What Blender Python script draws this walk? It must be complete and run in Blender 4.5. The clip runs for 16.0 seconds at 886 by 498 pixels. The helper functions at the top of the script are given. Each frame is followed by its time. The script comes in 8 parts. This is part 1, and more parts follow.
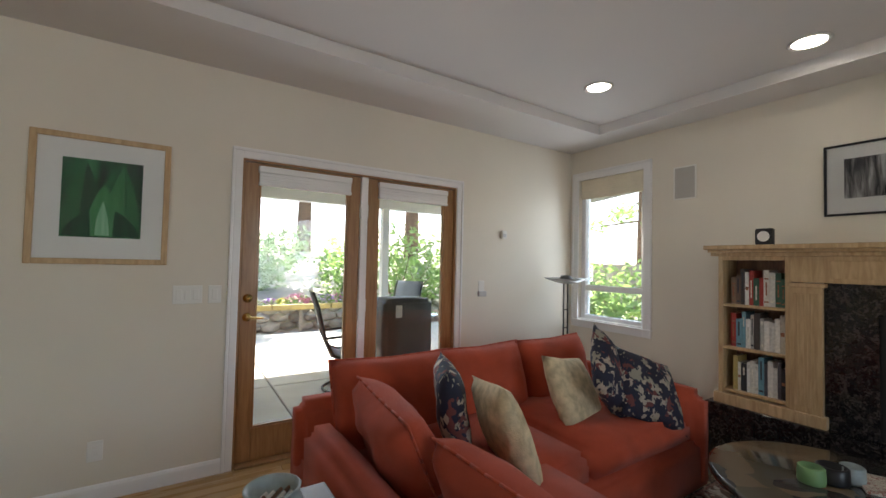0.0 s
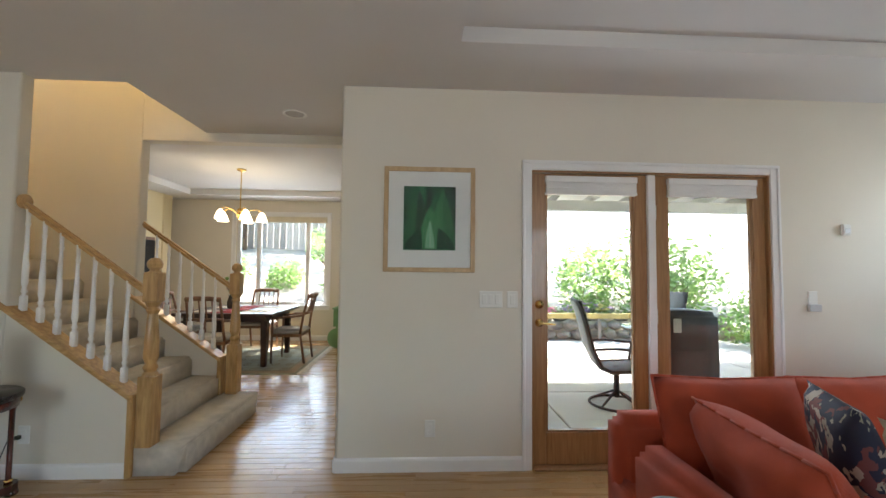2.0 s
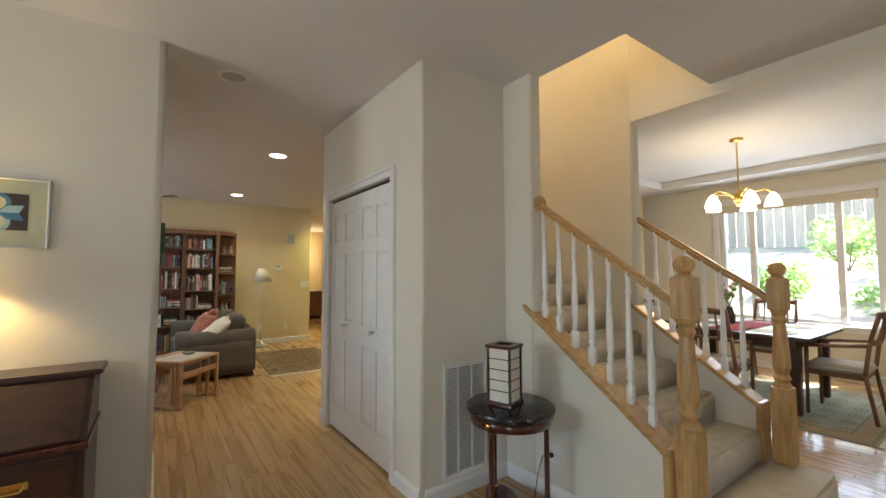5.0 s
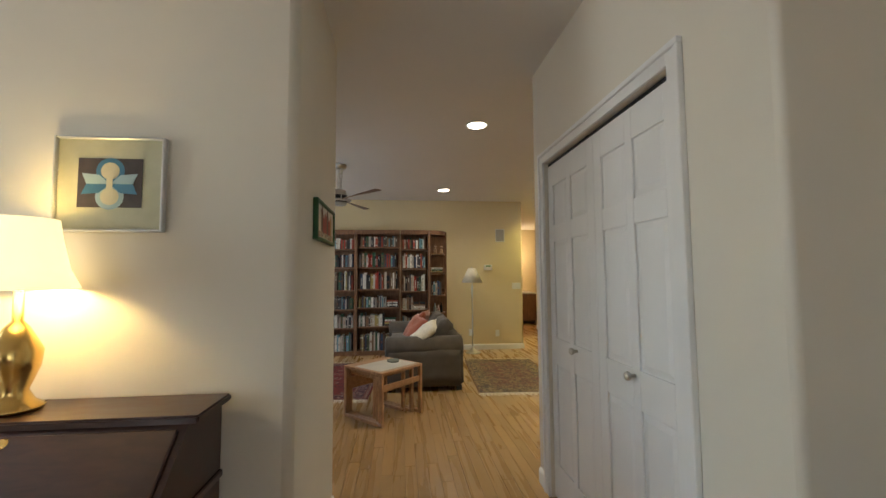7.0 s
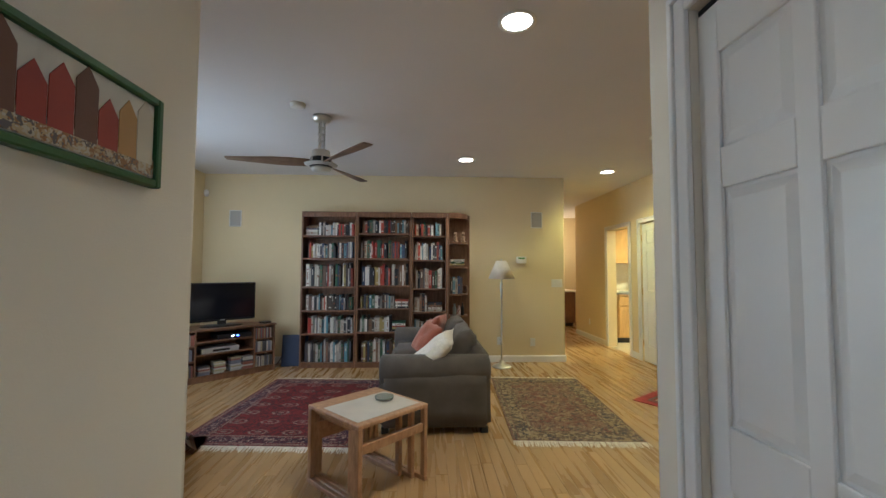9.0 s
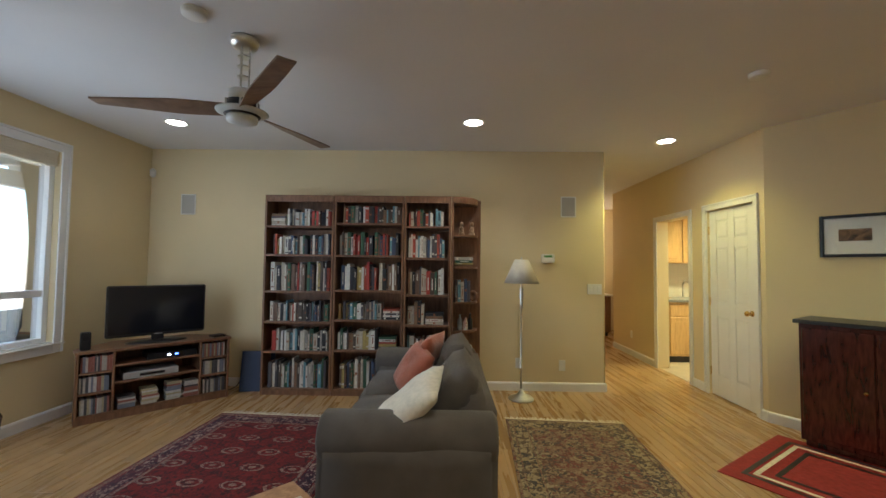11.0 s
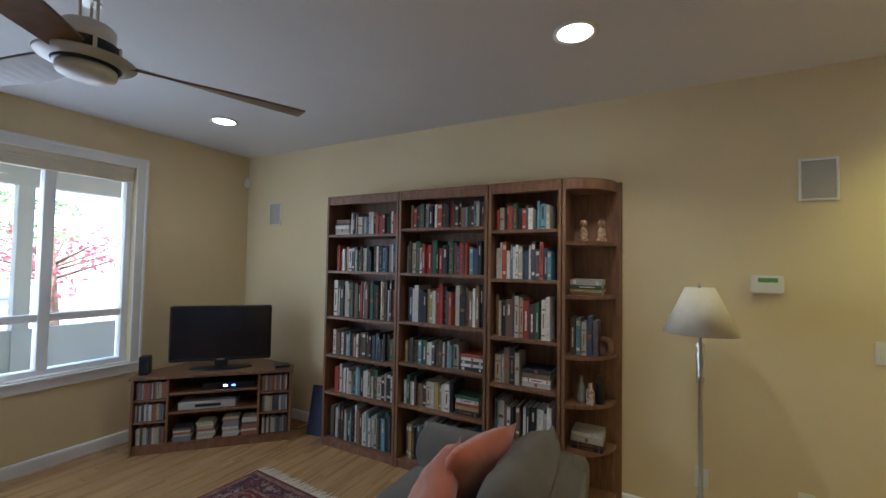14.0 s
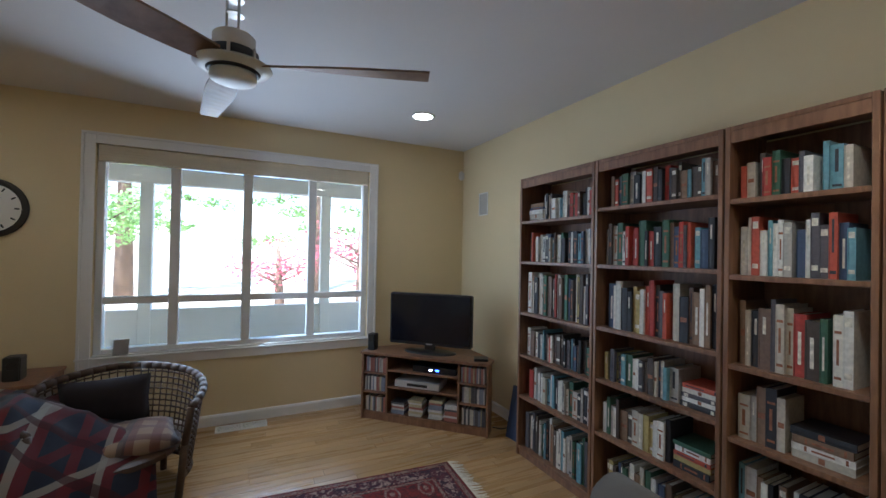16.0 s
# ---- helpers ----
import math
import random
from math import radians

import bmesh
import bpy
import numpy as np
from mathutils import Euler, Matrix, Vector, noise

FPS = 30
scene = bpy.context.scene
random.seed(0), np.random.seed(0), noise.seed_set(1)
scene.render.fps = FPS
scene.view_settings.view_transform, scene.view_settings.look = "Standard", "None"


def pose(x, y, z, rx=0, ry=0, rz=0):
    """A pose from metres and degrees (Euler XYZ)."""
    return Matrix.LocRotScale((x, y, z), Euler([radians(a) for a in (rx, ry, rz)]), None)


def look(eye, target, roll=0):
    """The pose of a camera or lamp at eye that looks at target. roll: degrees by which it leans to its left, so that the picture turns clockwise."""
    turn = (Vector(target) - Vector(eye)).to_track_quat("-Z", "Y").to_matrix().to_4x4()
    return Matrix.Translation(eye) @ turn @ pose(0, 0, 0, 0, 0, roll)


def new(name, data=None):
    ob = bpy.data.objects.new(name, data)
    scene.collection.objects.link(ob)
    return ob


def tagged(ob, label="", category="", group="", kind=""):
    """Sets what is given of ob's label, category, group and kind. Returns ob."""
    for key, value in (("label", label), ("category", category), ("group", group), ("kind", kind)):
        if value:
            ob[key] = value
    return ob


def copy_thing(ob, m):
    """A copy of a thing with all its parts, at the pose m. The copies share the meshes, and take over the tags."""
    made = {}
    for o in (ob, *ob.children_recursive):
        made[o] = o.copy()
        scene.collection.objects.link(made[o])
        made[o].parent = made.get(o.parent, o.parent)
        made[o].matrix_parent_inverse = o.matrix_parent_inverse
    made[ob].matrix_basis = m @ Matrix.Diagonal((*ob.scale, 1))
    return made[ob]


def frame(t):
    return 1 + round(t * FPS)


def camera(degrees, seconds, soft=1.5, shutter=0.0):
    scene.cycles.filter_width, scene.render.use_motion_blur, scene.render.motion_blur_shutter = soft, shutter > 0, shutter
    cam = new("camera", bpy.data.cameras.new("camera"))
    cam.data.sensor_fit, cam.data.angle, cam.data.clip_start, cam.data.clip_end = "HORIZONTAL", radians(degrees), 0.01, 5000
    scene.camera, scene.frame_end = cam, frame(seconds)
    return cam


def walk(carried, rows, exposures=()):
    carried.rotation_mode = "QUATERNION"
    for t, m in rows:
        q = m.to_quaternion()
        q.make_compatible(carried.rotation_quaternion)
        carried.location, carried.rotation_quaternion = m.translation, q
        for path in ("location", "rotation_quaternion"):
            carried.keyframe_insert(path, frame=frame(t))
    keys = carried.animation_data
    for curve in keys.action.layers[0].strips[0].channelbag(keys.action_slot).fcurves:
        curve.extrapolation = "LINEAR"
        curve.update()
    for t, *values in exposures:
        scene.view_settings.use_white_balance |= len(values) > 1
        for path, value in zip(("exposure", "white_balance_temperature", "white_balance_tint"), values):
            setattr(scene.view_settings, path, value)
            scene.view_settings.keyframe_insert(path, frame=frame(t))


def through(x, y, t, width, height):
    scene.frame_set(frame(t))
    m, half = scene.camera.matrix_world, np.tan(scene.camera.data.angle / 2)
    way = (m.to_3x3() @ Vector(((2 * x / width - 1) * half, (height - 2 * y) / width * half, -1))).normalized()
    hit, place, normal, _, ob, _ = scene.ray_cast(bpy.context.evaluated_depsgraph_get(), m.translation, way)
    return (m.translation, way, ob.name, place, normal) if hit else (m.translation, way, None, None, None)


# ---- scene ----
cam = camera(94.9, 16.0)
PATH = [
    (0, (1.01, 0.584, 1.404), (2.093, 2.265, 1.471), 1.3),
    (0.5, (0.877, 0.652, 1.394), (1.749, 2.45, 1.471), 1.0),
    (1, (0.783, 0.69, 1.387), (1.399, 2.591, 1.473), 0.9),
    (1.5, (0.69, 0.749, 1.381), (1.058, 2.712, 1.476), 0.7),
    (2, (0.578, 0.795, 1.369), (0.676, 2.79, 1.47), 0.6),
    (2.5, (0.458, 0.86, 1.365), (0.277, 2.849, 1.468), 0.6),
    (3, (0.38, 0.966, 1.347), (-0.073, 2.911, 1.454), 0.5),
    (3.5, (0.335, 1.155, 1.31), (-0.465, 2.985, 1.425), 0.0),
    (4, (0.184, 1.325, 1.355), (-0.968, 2.957, 1.453), 0.2),
    (4.5, (-0.079, 1.494, 1.341), (-1.487, 2.909, 1.457), 0.1),
    (5, (-0.33, 1.629, 1.354), (-1.961, 2.78, 1.469), -0.2),
    (5.2, (-0.44, 1.696, 1.335), (-2.162, 2.704, 1.476), -0.5),
    (7.3, (-1.749, 2.058, 1.314), (-3.739, 2.212, 1.437), -0.2),
    (7.5, (-1.902, 2.08, 1.316), (-3.894, 2.206, 1.438), -0.1),
    (8, (-2.27, 2.141, 1.319), (-4.265, 2.232, 1.431), -0.1),
    (8.5, (-2.619, 2.218, 1.324), (-4.614, 2.301, 1.431), 0.2),
    (9, (-2.928, 2.221, 1.312), (-4.923, 2.304, 1.415), 0.2),
    (9.2, (-3.068, 2.232, 1.313), (-5.063, 2.315, 1.418), 0.2),
    (11.3, (-4.4, 2.543, 1.365), (-6.398, 2.495, 1.446), 0.7),
    (11.5, (-4.53, 2.57, 1.367), (-6.527, 2.511, 1.446), 0.7),
    (12, (-4.857, 2.63, 1.362), (-6.852, 2.515, 1.448), 0.7),
    (12.5, (-5.132, 2.754, 1.397), (-7.122, 2.576, 1.494), 0.8),
    (13, (-5.408, 2.886, 1.436), (-7.377, 2.55, 1.536), 0.8),
    (13.5, (-5.635, 2.951, 1.486), (-7.54, 2.351, 1.583), 0.9),
    (14, (-5.868, 3.061, 1.545), (-7.632, 2.122, 1.617), 1.0),
    (14.5, (-6.052, 3.124, 1.522), (-7.638, 1.907, 1.598), 0.8),
    (15, (-6.252, 3.128, 1.53), (-7.642, 1.691, 1.588), 1.0),
    (15.5, (-6.405, 3.085, 1.568), (-7.562, 1.453, 1.59), 1.2),
    (16, (-6.561, 3.089, 1.519), (-7.446, 1.296, 1.54), 1.1),
]
EXPOSURES = [(0.0, 2.42, 6450, 12), (1.5, 2.68, 6250, 10), (3.0, 2.83, 6200, 10), (5.0, 2.95, 6300, 10), (7.5, 2.7, 6350, 9), (9.0, 2.85, 5500, 8), (11.5, 2.58, 5800, 9), (13.0, 2.52, 5700, 9),
             (14.0, 2.55, 5350, 10), (15.0, 2.6, 5300, 10), (16.0, 2.62, 5250, 10)]
walk(cam, [(t, look(eye, target, roll)) for t, eye, target, roll in PATH], EXPOSURES)

# ---- world and light ----
LAMPS = 0.62  # strength of the lamps against the daylight
SUN_ELEVATION, SUN_AZIMUTH = 52.0, 25.0
world = bpy.data.worlds.new("sky")
scene.world = world
world.use_nodes = True
wn = world.node_tree.nodes
sky = wn.new("ShaderNodeTexSky")
sky.sky_type, sky.sun_disc = "NISHITA", False
sky.sun_elevation, sky.sun_rotation = radians(SUN_ELEVATION), radians(SUN_AZIMUTH)
world.node_tree.links.new(sky.outputs["Color"], wn["Background"].inputs["Color"])
wn["Background"].inputs["Strength"].default_value = 0.15

sun = new("sun", bpy.data.lights.new("sun", "SUN"))
sun.data.energy, sun.data.angle, sun.data.color = 5.0, radians(0.5), (1.0, 0.95, 0.87)
sun.matrix_world = look((math.sin(radians(SUN_AZIMUTH)) * 20, math.cos(radians(SUN_AZIMUTH)) * 20, 20 * math.tan(radians(SUN_ELEVATION))), (0, 0, 0))


def window_light(name, place, target, sx, sy, watts, colour=(0.80, 0.90, 1.0)):
    """Sky light entering through a glazed opening."""
    lamp = new(name, bpy.data.lights.new(name, "AREA"))
    lamp.data.shape, lamp.data.size, lamp.data.size_y = "RECTANGLE", sx, sy
    lamp.data.energy, lamp.data.color = watts * LAMPS, colour
    lamp.matrix_world = look(place, target)
    return lamp


def down_light(name, x, y, z, watts, colour=(1.0, 0.86, 0.66), angle=130):
    lamp = new(name, bpy.data.lights.new(name, "SPOT"))
    lamp.data.energy, lamp.data.color, lamp.data.shadow_soft_size = watts * LAMPS, colour, 0.06
    lamp.data.spot_size, lamp.data.spot_blend = radians(angle), 0.7
    lamp.matrix_world = look((x, y, z), (x, y + 0.001, 0))
    return lamp


def bulb_light(name, x, y, z, watts, colour=(1.0, 0.72, 0.42), size=0.06):
    lamp = new(name, bpy.data.lights.new(name, "POINT"))
    lamp.data.energy, lamp.data.color, lamp.data.shadow_soft_size = watts * LAMPS, colour, size
    lamp.location = (x, y, z)
    return lamp


window_light("french_door_light", (2.2, 3.60, 1.2), (2.2, 0.0, 0.6), 1.6, 1.6, 3.6)
window_light("living_window_light", (4.64, 3.12, 1.55), (0.0, 2.6, 1.0), 0.75, 1.4, 2.2)
window_light("dining_window_light", (-2.1, 8.62, 1.5), (-2.0, 3.0, 0.8), 1.8, 1.7, 9)
window_light("family_window_light", (-6.6, -0.86, 1.4), (-8.4, 2.0, 1.5), 2.1, 1.5, 8)
window_light("south_window_light", (-2.42, -1.96, 1.5), (-2.2, 3.0, 1.0), 0.9, 1.4, 7)
window_light("south_window_light", (2.8, -1.96, 1.5), (-2.2, 3.2, 0.9), 1.3, 1.4, 9)

# ---- materials ----


def shader(name):
    m = bpy.data.materials.new(name)
    m.use_nodes = True
    return m, m.node_tree.nodes, m.node_tree.links, m.node_tree.nodes["Principled BSDF"]


def surface(name, colour, rough=0.6, metal=0.0, scale=8.0, vary=0.08, bump=0.05, bump_scale=120.0, sheen=0.0, coat=0.0, spec=0.5, island=0.0):
    """A plain surface with stains at one scale and grain at another."""
    m, n, l, b = shader(name)
    geo = n.new("ShaderNodeNewGeometry")
    big, fine = n.new("ShaderNodeTexNoise"), n.new("ShaderNodeTexNoise")
    big.inputs["Scale"].default_value, fine.inputs["Scale"].default_value = scale, bump_scale
    big.inputs["Detail"].default_value, fine.inputs["Detail"].default_value = 4, 3
    l.new(geo.outputs["Position"], big.inputs["Vector"])
    l.new(geo.outputs["Position"], fine.inputs["Vector"])
    hsv = n.new("ShaderNodeHueSaturation")
    hsv.inputs["Color"].default_value = (*colour, 1)
    ramp = n.new("ShaderNodeMapRange")
    ramp.inputs["From Min"].default_value, ramp.inputs["From Max"].default_value = 0.3, 0.7
    ramp.inputs["To Min"].default_value, ramp.inputs["To Max"].default_value = 1 - vary, 1 + vary
    l.new(big.outputs["Fac"], ramp.inputs["Value"])
    if island:
        info = n.new("ShaderNodeObjectInfo")
        r2 = n.new("ShaderNodeMapRange")
        r2.inputs["To Min"].default_value, r2.inputs["To Max"].default_value = 1 - island, 1 + island
        l.new(info.outputs["Random"], r2.inputs["Value"])
        mul = n.new("ShaderNodeMath")
        mul.operation = "MULTIPLY"
        l.new(ramp.outputs["Result"], mul.inputs[0])
        l.new(r2.outputs["Result"], mul.inputs[1])
        l.new(mul.outputs[0], hsv.inputs["Value"])
    else:
        l.new(ramp.outputs["Result"], hsv.inputs["Value"])
    l.new(hsv.outputs["Color"], b.inputs["Base Color"])
    b.inputs["Roughness"].default_value, b.inputs["Metallic"].default_value = rough, metal
    b.inputs["Specular IOR Level"].default_value = spec
    b.inputs["Sheen Weight"].default_value, b.inputs["Coat Weight"].default_value = sheen, coat
    if bump:
        bp = n.new("ShaderNodeBump")
        bp.inputs["Strength"].default_value, bp.inputs["Distance"].default_value = bump, 0.004
        l.new(fine.outputs["Fac"], bp.inputs["Height"])
        l.new(bp.outputs["Normal"], b.inputs["Normal"])
    return m


def wood(name, dark, light, rough=0.4, stretch=(1.0, 14.0, 14.0), scale=3.0, spread=0.0, coat=0.0, island=False):
    """Wood with grain along the axis of least stretch. spread: how far pieces differ."""
    m, n, l, b = shader(name)
    geo, mapping = n.new("ShaderNodeNewGeometry"), n.new("ShaderNodeMapping")
    mapping.inputs["Scale"].default_value = stretch
    l.new(geo.outputs["Position"], mapping.inputs["Vector"])
    noise_a = n.new("ShaderNodeTexNoise")
    noise_a.inputs["Scale"].default_value, noise_a.inputs["Detail"].default_value, noise_a.inputs["Distortion"].default_value = scale, 6, 0.7
    noise_a.noise_dimensions = "4D"
    l.new(mapping.outputs["Vector"], noise_a.inputs["Vector"])
    rnd = (geo.outputs["Random Per Island"] if island else n.new("ShaderNodeObjectInfo").outputs["Random"])
    times = n.new("ShaderNodeMath")
    times.operation = "MULTIPLY"
    times.inputs[1].default_value = 37.0
    l.new(rnd, times.inputs[0])
    l.new(times.outputs[0], noise_a.inputs["W"])
    ramp = n.new("ShaderNodeValToRGB")
    ramp.color_ramp.elements[0].position, ramp.color_ramp.elements[1].position = 0.32, 0.66
    ramp.color_ramp.elements[0].color, ramp.color_ramp.elements[1].color = (*dark, 1), (*light, 1)
    l.new(noise_a.outputs["Fac"], ramp.inputs["Fac"])
    hsv = n.new("ShaderNodeHueSaturation")
    l.new(ramp.outputs["Color"], hsv.inputs["Color"])
    r2 = n.new("ShaderNodeMapRange")
    r2.inputs["To Min"].default_value, r2.inputs["To Max"].default_value = 1 - spread, 1 + spread
    l.new(rnd, r2.inputs["Value"])
    l.new(r2.outputs["Result"], hsv.inputs["Value"])
    l.new(hsv.outputs["Color"], b.inputs["Base Color"])
    rr = n.new("ShaderNodeMapRange")
    rr.inputs["To Min"].default_value, rr.inputs["To Max"].default_value = max(rough - 0.08, 0.05), rough + 0.1
    l.new(noise_a.outputs["Fac"], rr.inputs["Value"])
    l.new(rr.outputs["Result"], b.inputs["Roughness"])
    b.inputs["Coat Weight"].default_value = coat
    bp = n.new("ShaderNodeBump")
    bp.inputs["Strength"].default_value, bp.inputs["Distance"].default_value = 0.12, 0.002
    l.new(noise_a.outputs["Fac"], bp.inputs["Height"])
    l.new(bp.outputs["Normal"], b.inputs["Normal"])
    return m


def palette(name, colours, rough=0.6):
    """One colour out of several for each object that wears it."""
    m, n, l, b = shader(name)
    info, ramp = n.new("ShaderNodeObjectInfo"), n.new("ShaderNodeValToRGB")
    ramp.color_ramp.interpolation = "CONSTANT"
    els = ramp.color_ramp.elements
    while len(els) < len(colours):
        els.new(0.5)
    for i, c in enumerate(colours):
        els[i].position, els[i].color = i / len(colours), (*c, 1)
    l.new(info.outputs["Random"], ramp.inputs["Fac"])
    fine = n.new("ShaderNodeTexNoise")
    fine.inputs["Scale"].default_value = 60
    geo = n.new("ShaderNodeNewGeometry")
    l.new(geo.outputs["Position"], fine.inputs["Vector"])
    hsv = n.new("ShaderNodeHueSaturation")
    rng = n.new("ShaderNodeMapRange")
    rng.inputs["To Min"].default_value, rng.inputs["To Max"].default_value = 0.7, 1.3
    l.new(fine.outputs["Fac"], rng.inputs["Value"])
    l.new(rng.outputs["Result"], hsv.inputs["Value"])
    l.new(ramp.outputs["Color"], hsv.inputs["Color"])
    l.new(hsv.outputs["Color"], b.inputs["Base Color"])
    b.inputs["Roughness"].default_value = rough
    return m


def glow(name, colour, strength):
    m, n, l, b = shader(name)
    b.inputs["Base Color"].default_value = (0.8, 0.8, 0.78, 1)
    b.inputs["Emission Color"].default_value, b.inputs["Emission Strength"].default_value = (*colour, 1), strength
    return m


def glass(name, tint=(1, 1, 1), rough=0.0):
    """Thin clear pane: mostly see-through with a glossy skin."""
    m, n, l, b = shader(name)
    n.remove(b)
    clear, gloss, mix, fres = n.new("ShaderNodeBsdfTransparent"), n.new("ShaderNodeBsdfGlossy"), n.new("ShaderNodeMixShader"), n.new("ShaderNodeFresnel")
    clear.inputs["Color"].default_value = (*tint, 1)
    gloss.inputs["Roughness"].default_value = rough
    fres.inputs["IOR"].default_value = 1.45
    l.new(fres.outputs["Fac"], mix.inputs["Fac"])
    l.new(clear.outputs[0], mix.inputs[1])
    l.new(gloss.outputs[0], mix.inputs[2])
    l.new(mix.outputs[0], n["Material Output"].inputs["Surface"])
    return m


def spotted(name, colours, scale=9.0, rough=0.8, kind="F1", bump=0.1, stretch=(1, 1, 1)):
    """Patterned cloth or rough stone: cells in several colours."""
    m, n, l, b = shader(name)
    geo, mapping, vor, ramp = n.new("ShaderNodeNewGeometry"), n.new("ShaderNodeMapping"), n.new("ShaderNodeTexVoronoi"), n.new("ShaderNodeValToRGB")
    mapping.inputs["Scale"].default_value = stretch
    warp = n.new("ShaderNodeTexNoise")
    warp.inputs["Scale"].default_value = scale * 0.8
    add = n.new("ShaderNodeMixRGB")
    add.blend_type, add.inputs["Fac"].default_value = "ADD", 0.12
    l.new(geo.outputs["Position"], mapping.inputs["Vector"])
    l.new(mapping.outputs["Vector"], warp.inputs["Vector"])
    l.new(mapping.outputs["Vector"], add.inputs[1])
    l.new(warp.outputs["Color"], add.inputs[2])
    l.new(add.outputs[0], vor.inputs["Vector"])
    vor.inputs["Scale"].default_value = scale
    vor.feature = kind
    els = ramp.color_ramp.elements
    ramp.color_ramp.interpolation = "CONSTANT"
    while len(els) < len(colours):
        els.new(0.5)
    for i, c in enumerate(colours):
        els[i].position, els[i].color = i / len(colours), (*c, 1)
    sep = n.new("ShaderNodeSeparateColor")
    l.new(vor.outputs["Color"], sep.inputs["Color"])
    l.new(sep.outputs[0], ramp.inputs["Fac"])
    l.new(ramp.outputs["Color"], b.inputs["Base Color"])
    b.inputs["Roughness"].default_value = rough
    bp = n.new("ShaderNodeBump")
    bp.inputs["Strength"].default_value, bp.inputs["Distance"].default_value = bump, 0.004
    l.new(vor.outputs["Distance"], bp.inputs["Height"])
    l.new(bp.outputs["Normal"], b.inputs["Normal"])
    return m


M = {}
M["wall"] = surface("cream_wall_paint", (0.72, 0.67, 0.57), 0.75, scale=1.3, vary=0.03, bump=0.12, bump_scale=260)
M["wall_yellow"] = surface("yellow_wall_paint", (0.72, 0.60, 0.36), 0.75, scale=1.3, vary=0.03, bump=0.12, bump_scale=260)
M["ceiling"] = surface("ceiling_paint", (0.70, 0.68, 0.66), 0.85, scale=1.0, vary=0.03, bump=0.2, bump_scale=180)
M["trim"] = surface("white_trim_paint", (0.80, 0.79, 0.77), 0.35, scale=4, vary=0.03, bump=0.03, bump_scale=60)
M["carpet"] = surface("cream_carpet", (0.64, 0.58, 0.48), 0.95, scale=14, vary=0.12, bump=0.9, bump_scale=340, sheen=0.3)
M["oak"] = wood("honey_oak", (0.36, 0.20, 0.07), (0.56, 0.35, 0.14), 0.35, (6.0, 6.0, 1.0), 6, 0.05, coat=0.2)
M["oak_x"] = wood("honey_oak_rail", (0.36, 0.20, 0.07), (0.56, 0.35, 0.14), 0.35, (1.0, 8.0, 8.0), 6, 0.05, coat=0.2)
M["floor_oak"] = wood("oak_floor_board", (0.385, 0.232, 0.098), (0.435, 0.268, 0.114), 0.27, (0.5, 9.0, 9.0), 2.0, 0.10, coat=0.2)
M["floor_oak_far"] = wood("oak_floor_boards", (0.385, 0.232, 0.098), (0.435, 0.268, 0.114), 0.27, (0.5, 9.0, 9.0), 2.0, 0.10, coat=0.2, island=True)
M["fir"] = wood("fir_door", (0.26, 0.13, 0.05), (0.38, 0.205, 0.085), 0.35, (10.0, 10.0, 0.8), 5, 0.05, coat=0.2)
M["walnut"] = wood("walnut_veneer", (0.15, 0.073, 0.038), (0.27, 0.138, 0.073), 0.42, (8.0, 8.0, 1.0), 5, 0.08)
M["cherry"] = wood("cherry_veneer", (0.026, 0.008, 0.004), (0.052, 0.017, 0.008), 0.35, (8.0, 2.0, 8.0), 5, 0.06, coat=0.3)
M["mahogany"] = wood("dark_mahogany", (0.035, 0.008, 0.006), (0.10, 0.022, 0.015), 0.2, (8.0, 8.0, 1.5), 5, 0.05, coat=0.5)
M["teak"] = wood("pale_teak", (0.34, 0.18, 0.09), (0.52, 0.31, 0.17), 0.4, (6.0, 6.0, 2.0), 6, 0.05)
M["pickled_oak"] = wood("pale_oak_mantel", (0.42, 0.27, 0.13), (0.60, 0.42, 0.23), 0.4, (8.0, 8.0, 1.0), 5, 0.04)
M["red_cloth"] = surface("rust_red_chenille", (0.42, 0.062, 0.024), 0.92, scale=7, vary=0.16, bump=0.5, bump_scale=420, sheen=0.08)
M["grey_cloth"] = surface("charcoal_microfibre", (0.098, 0.080, 0.064), 0.85, scale=6, vary=0.2, bump=0.4, bump_scale=420, sheen=0.12)
M["rust_cloth"] = surface("terracotta_cloth", (0.38, 0.10, 0.05), 0.85, scale=8, vary=0.18, bump=0.4, bump_scale=380, sheen=0.4)
M["white_knit"] = surface("cream_knit", (0.74, 0.67, 0.55), 0.9, scale=30, vary=0.1, bump=1.0, bump_scale=110, sheen=0.3)
M["beige_cloth"] = surface("beige_ribbed_cloth", (0.58, 0.46, 0.28), 0.85, scale=22, vary=0.25, bump=0.8, bump_scale=160)
M["floral"] = spotted("floral_print", [(0.012, 0.014, 0.035), (0.016, 0.014, 0.03), (0.012, 0.012, 0.03), (0.42, 0.34, 0.26), (0.014, 0.016, 0.035), (0.15, 0.04, 0.035), (0.012, 0.014, 0.03), (0.30, 0.27, 0.2)], 26, 0.8)
M["brass"] = surface("polished_brass", (0.75, 0.50, 0.16), 0.22, 1.0, 10, 0.08, 0.0)
M["nickel"] = surface("brushed_nickel", (0.62, 0.60, 0.55), 0.32, 1.0, 10, 0.06, 0.05, 400)
M["black"] = surface("black_plastic", (0.012, 0.012, 0.013), 0.35, scale=6, vary=0.2, bump=0.04, bump_scale=200)
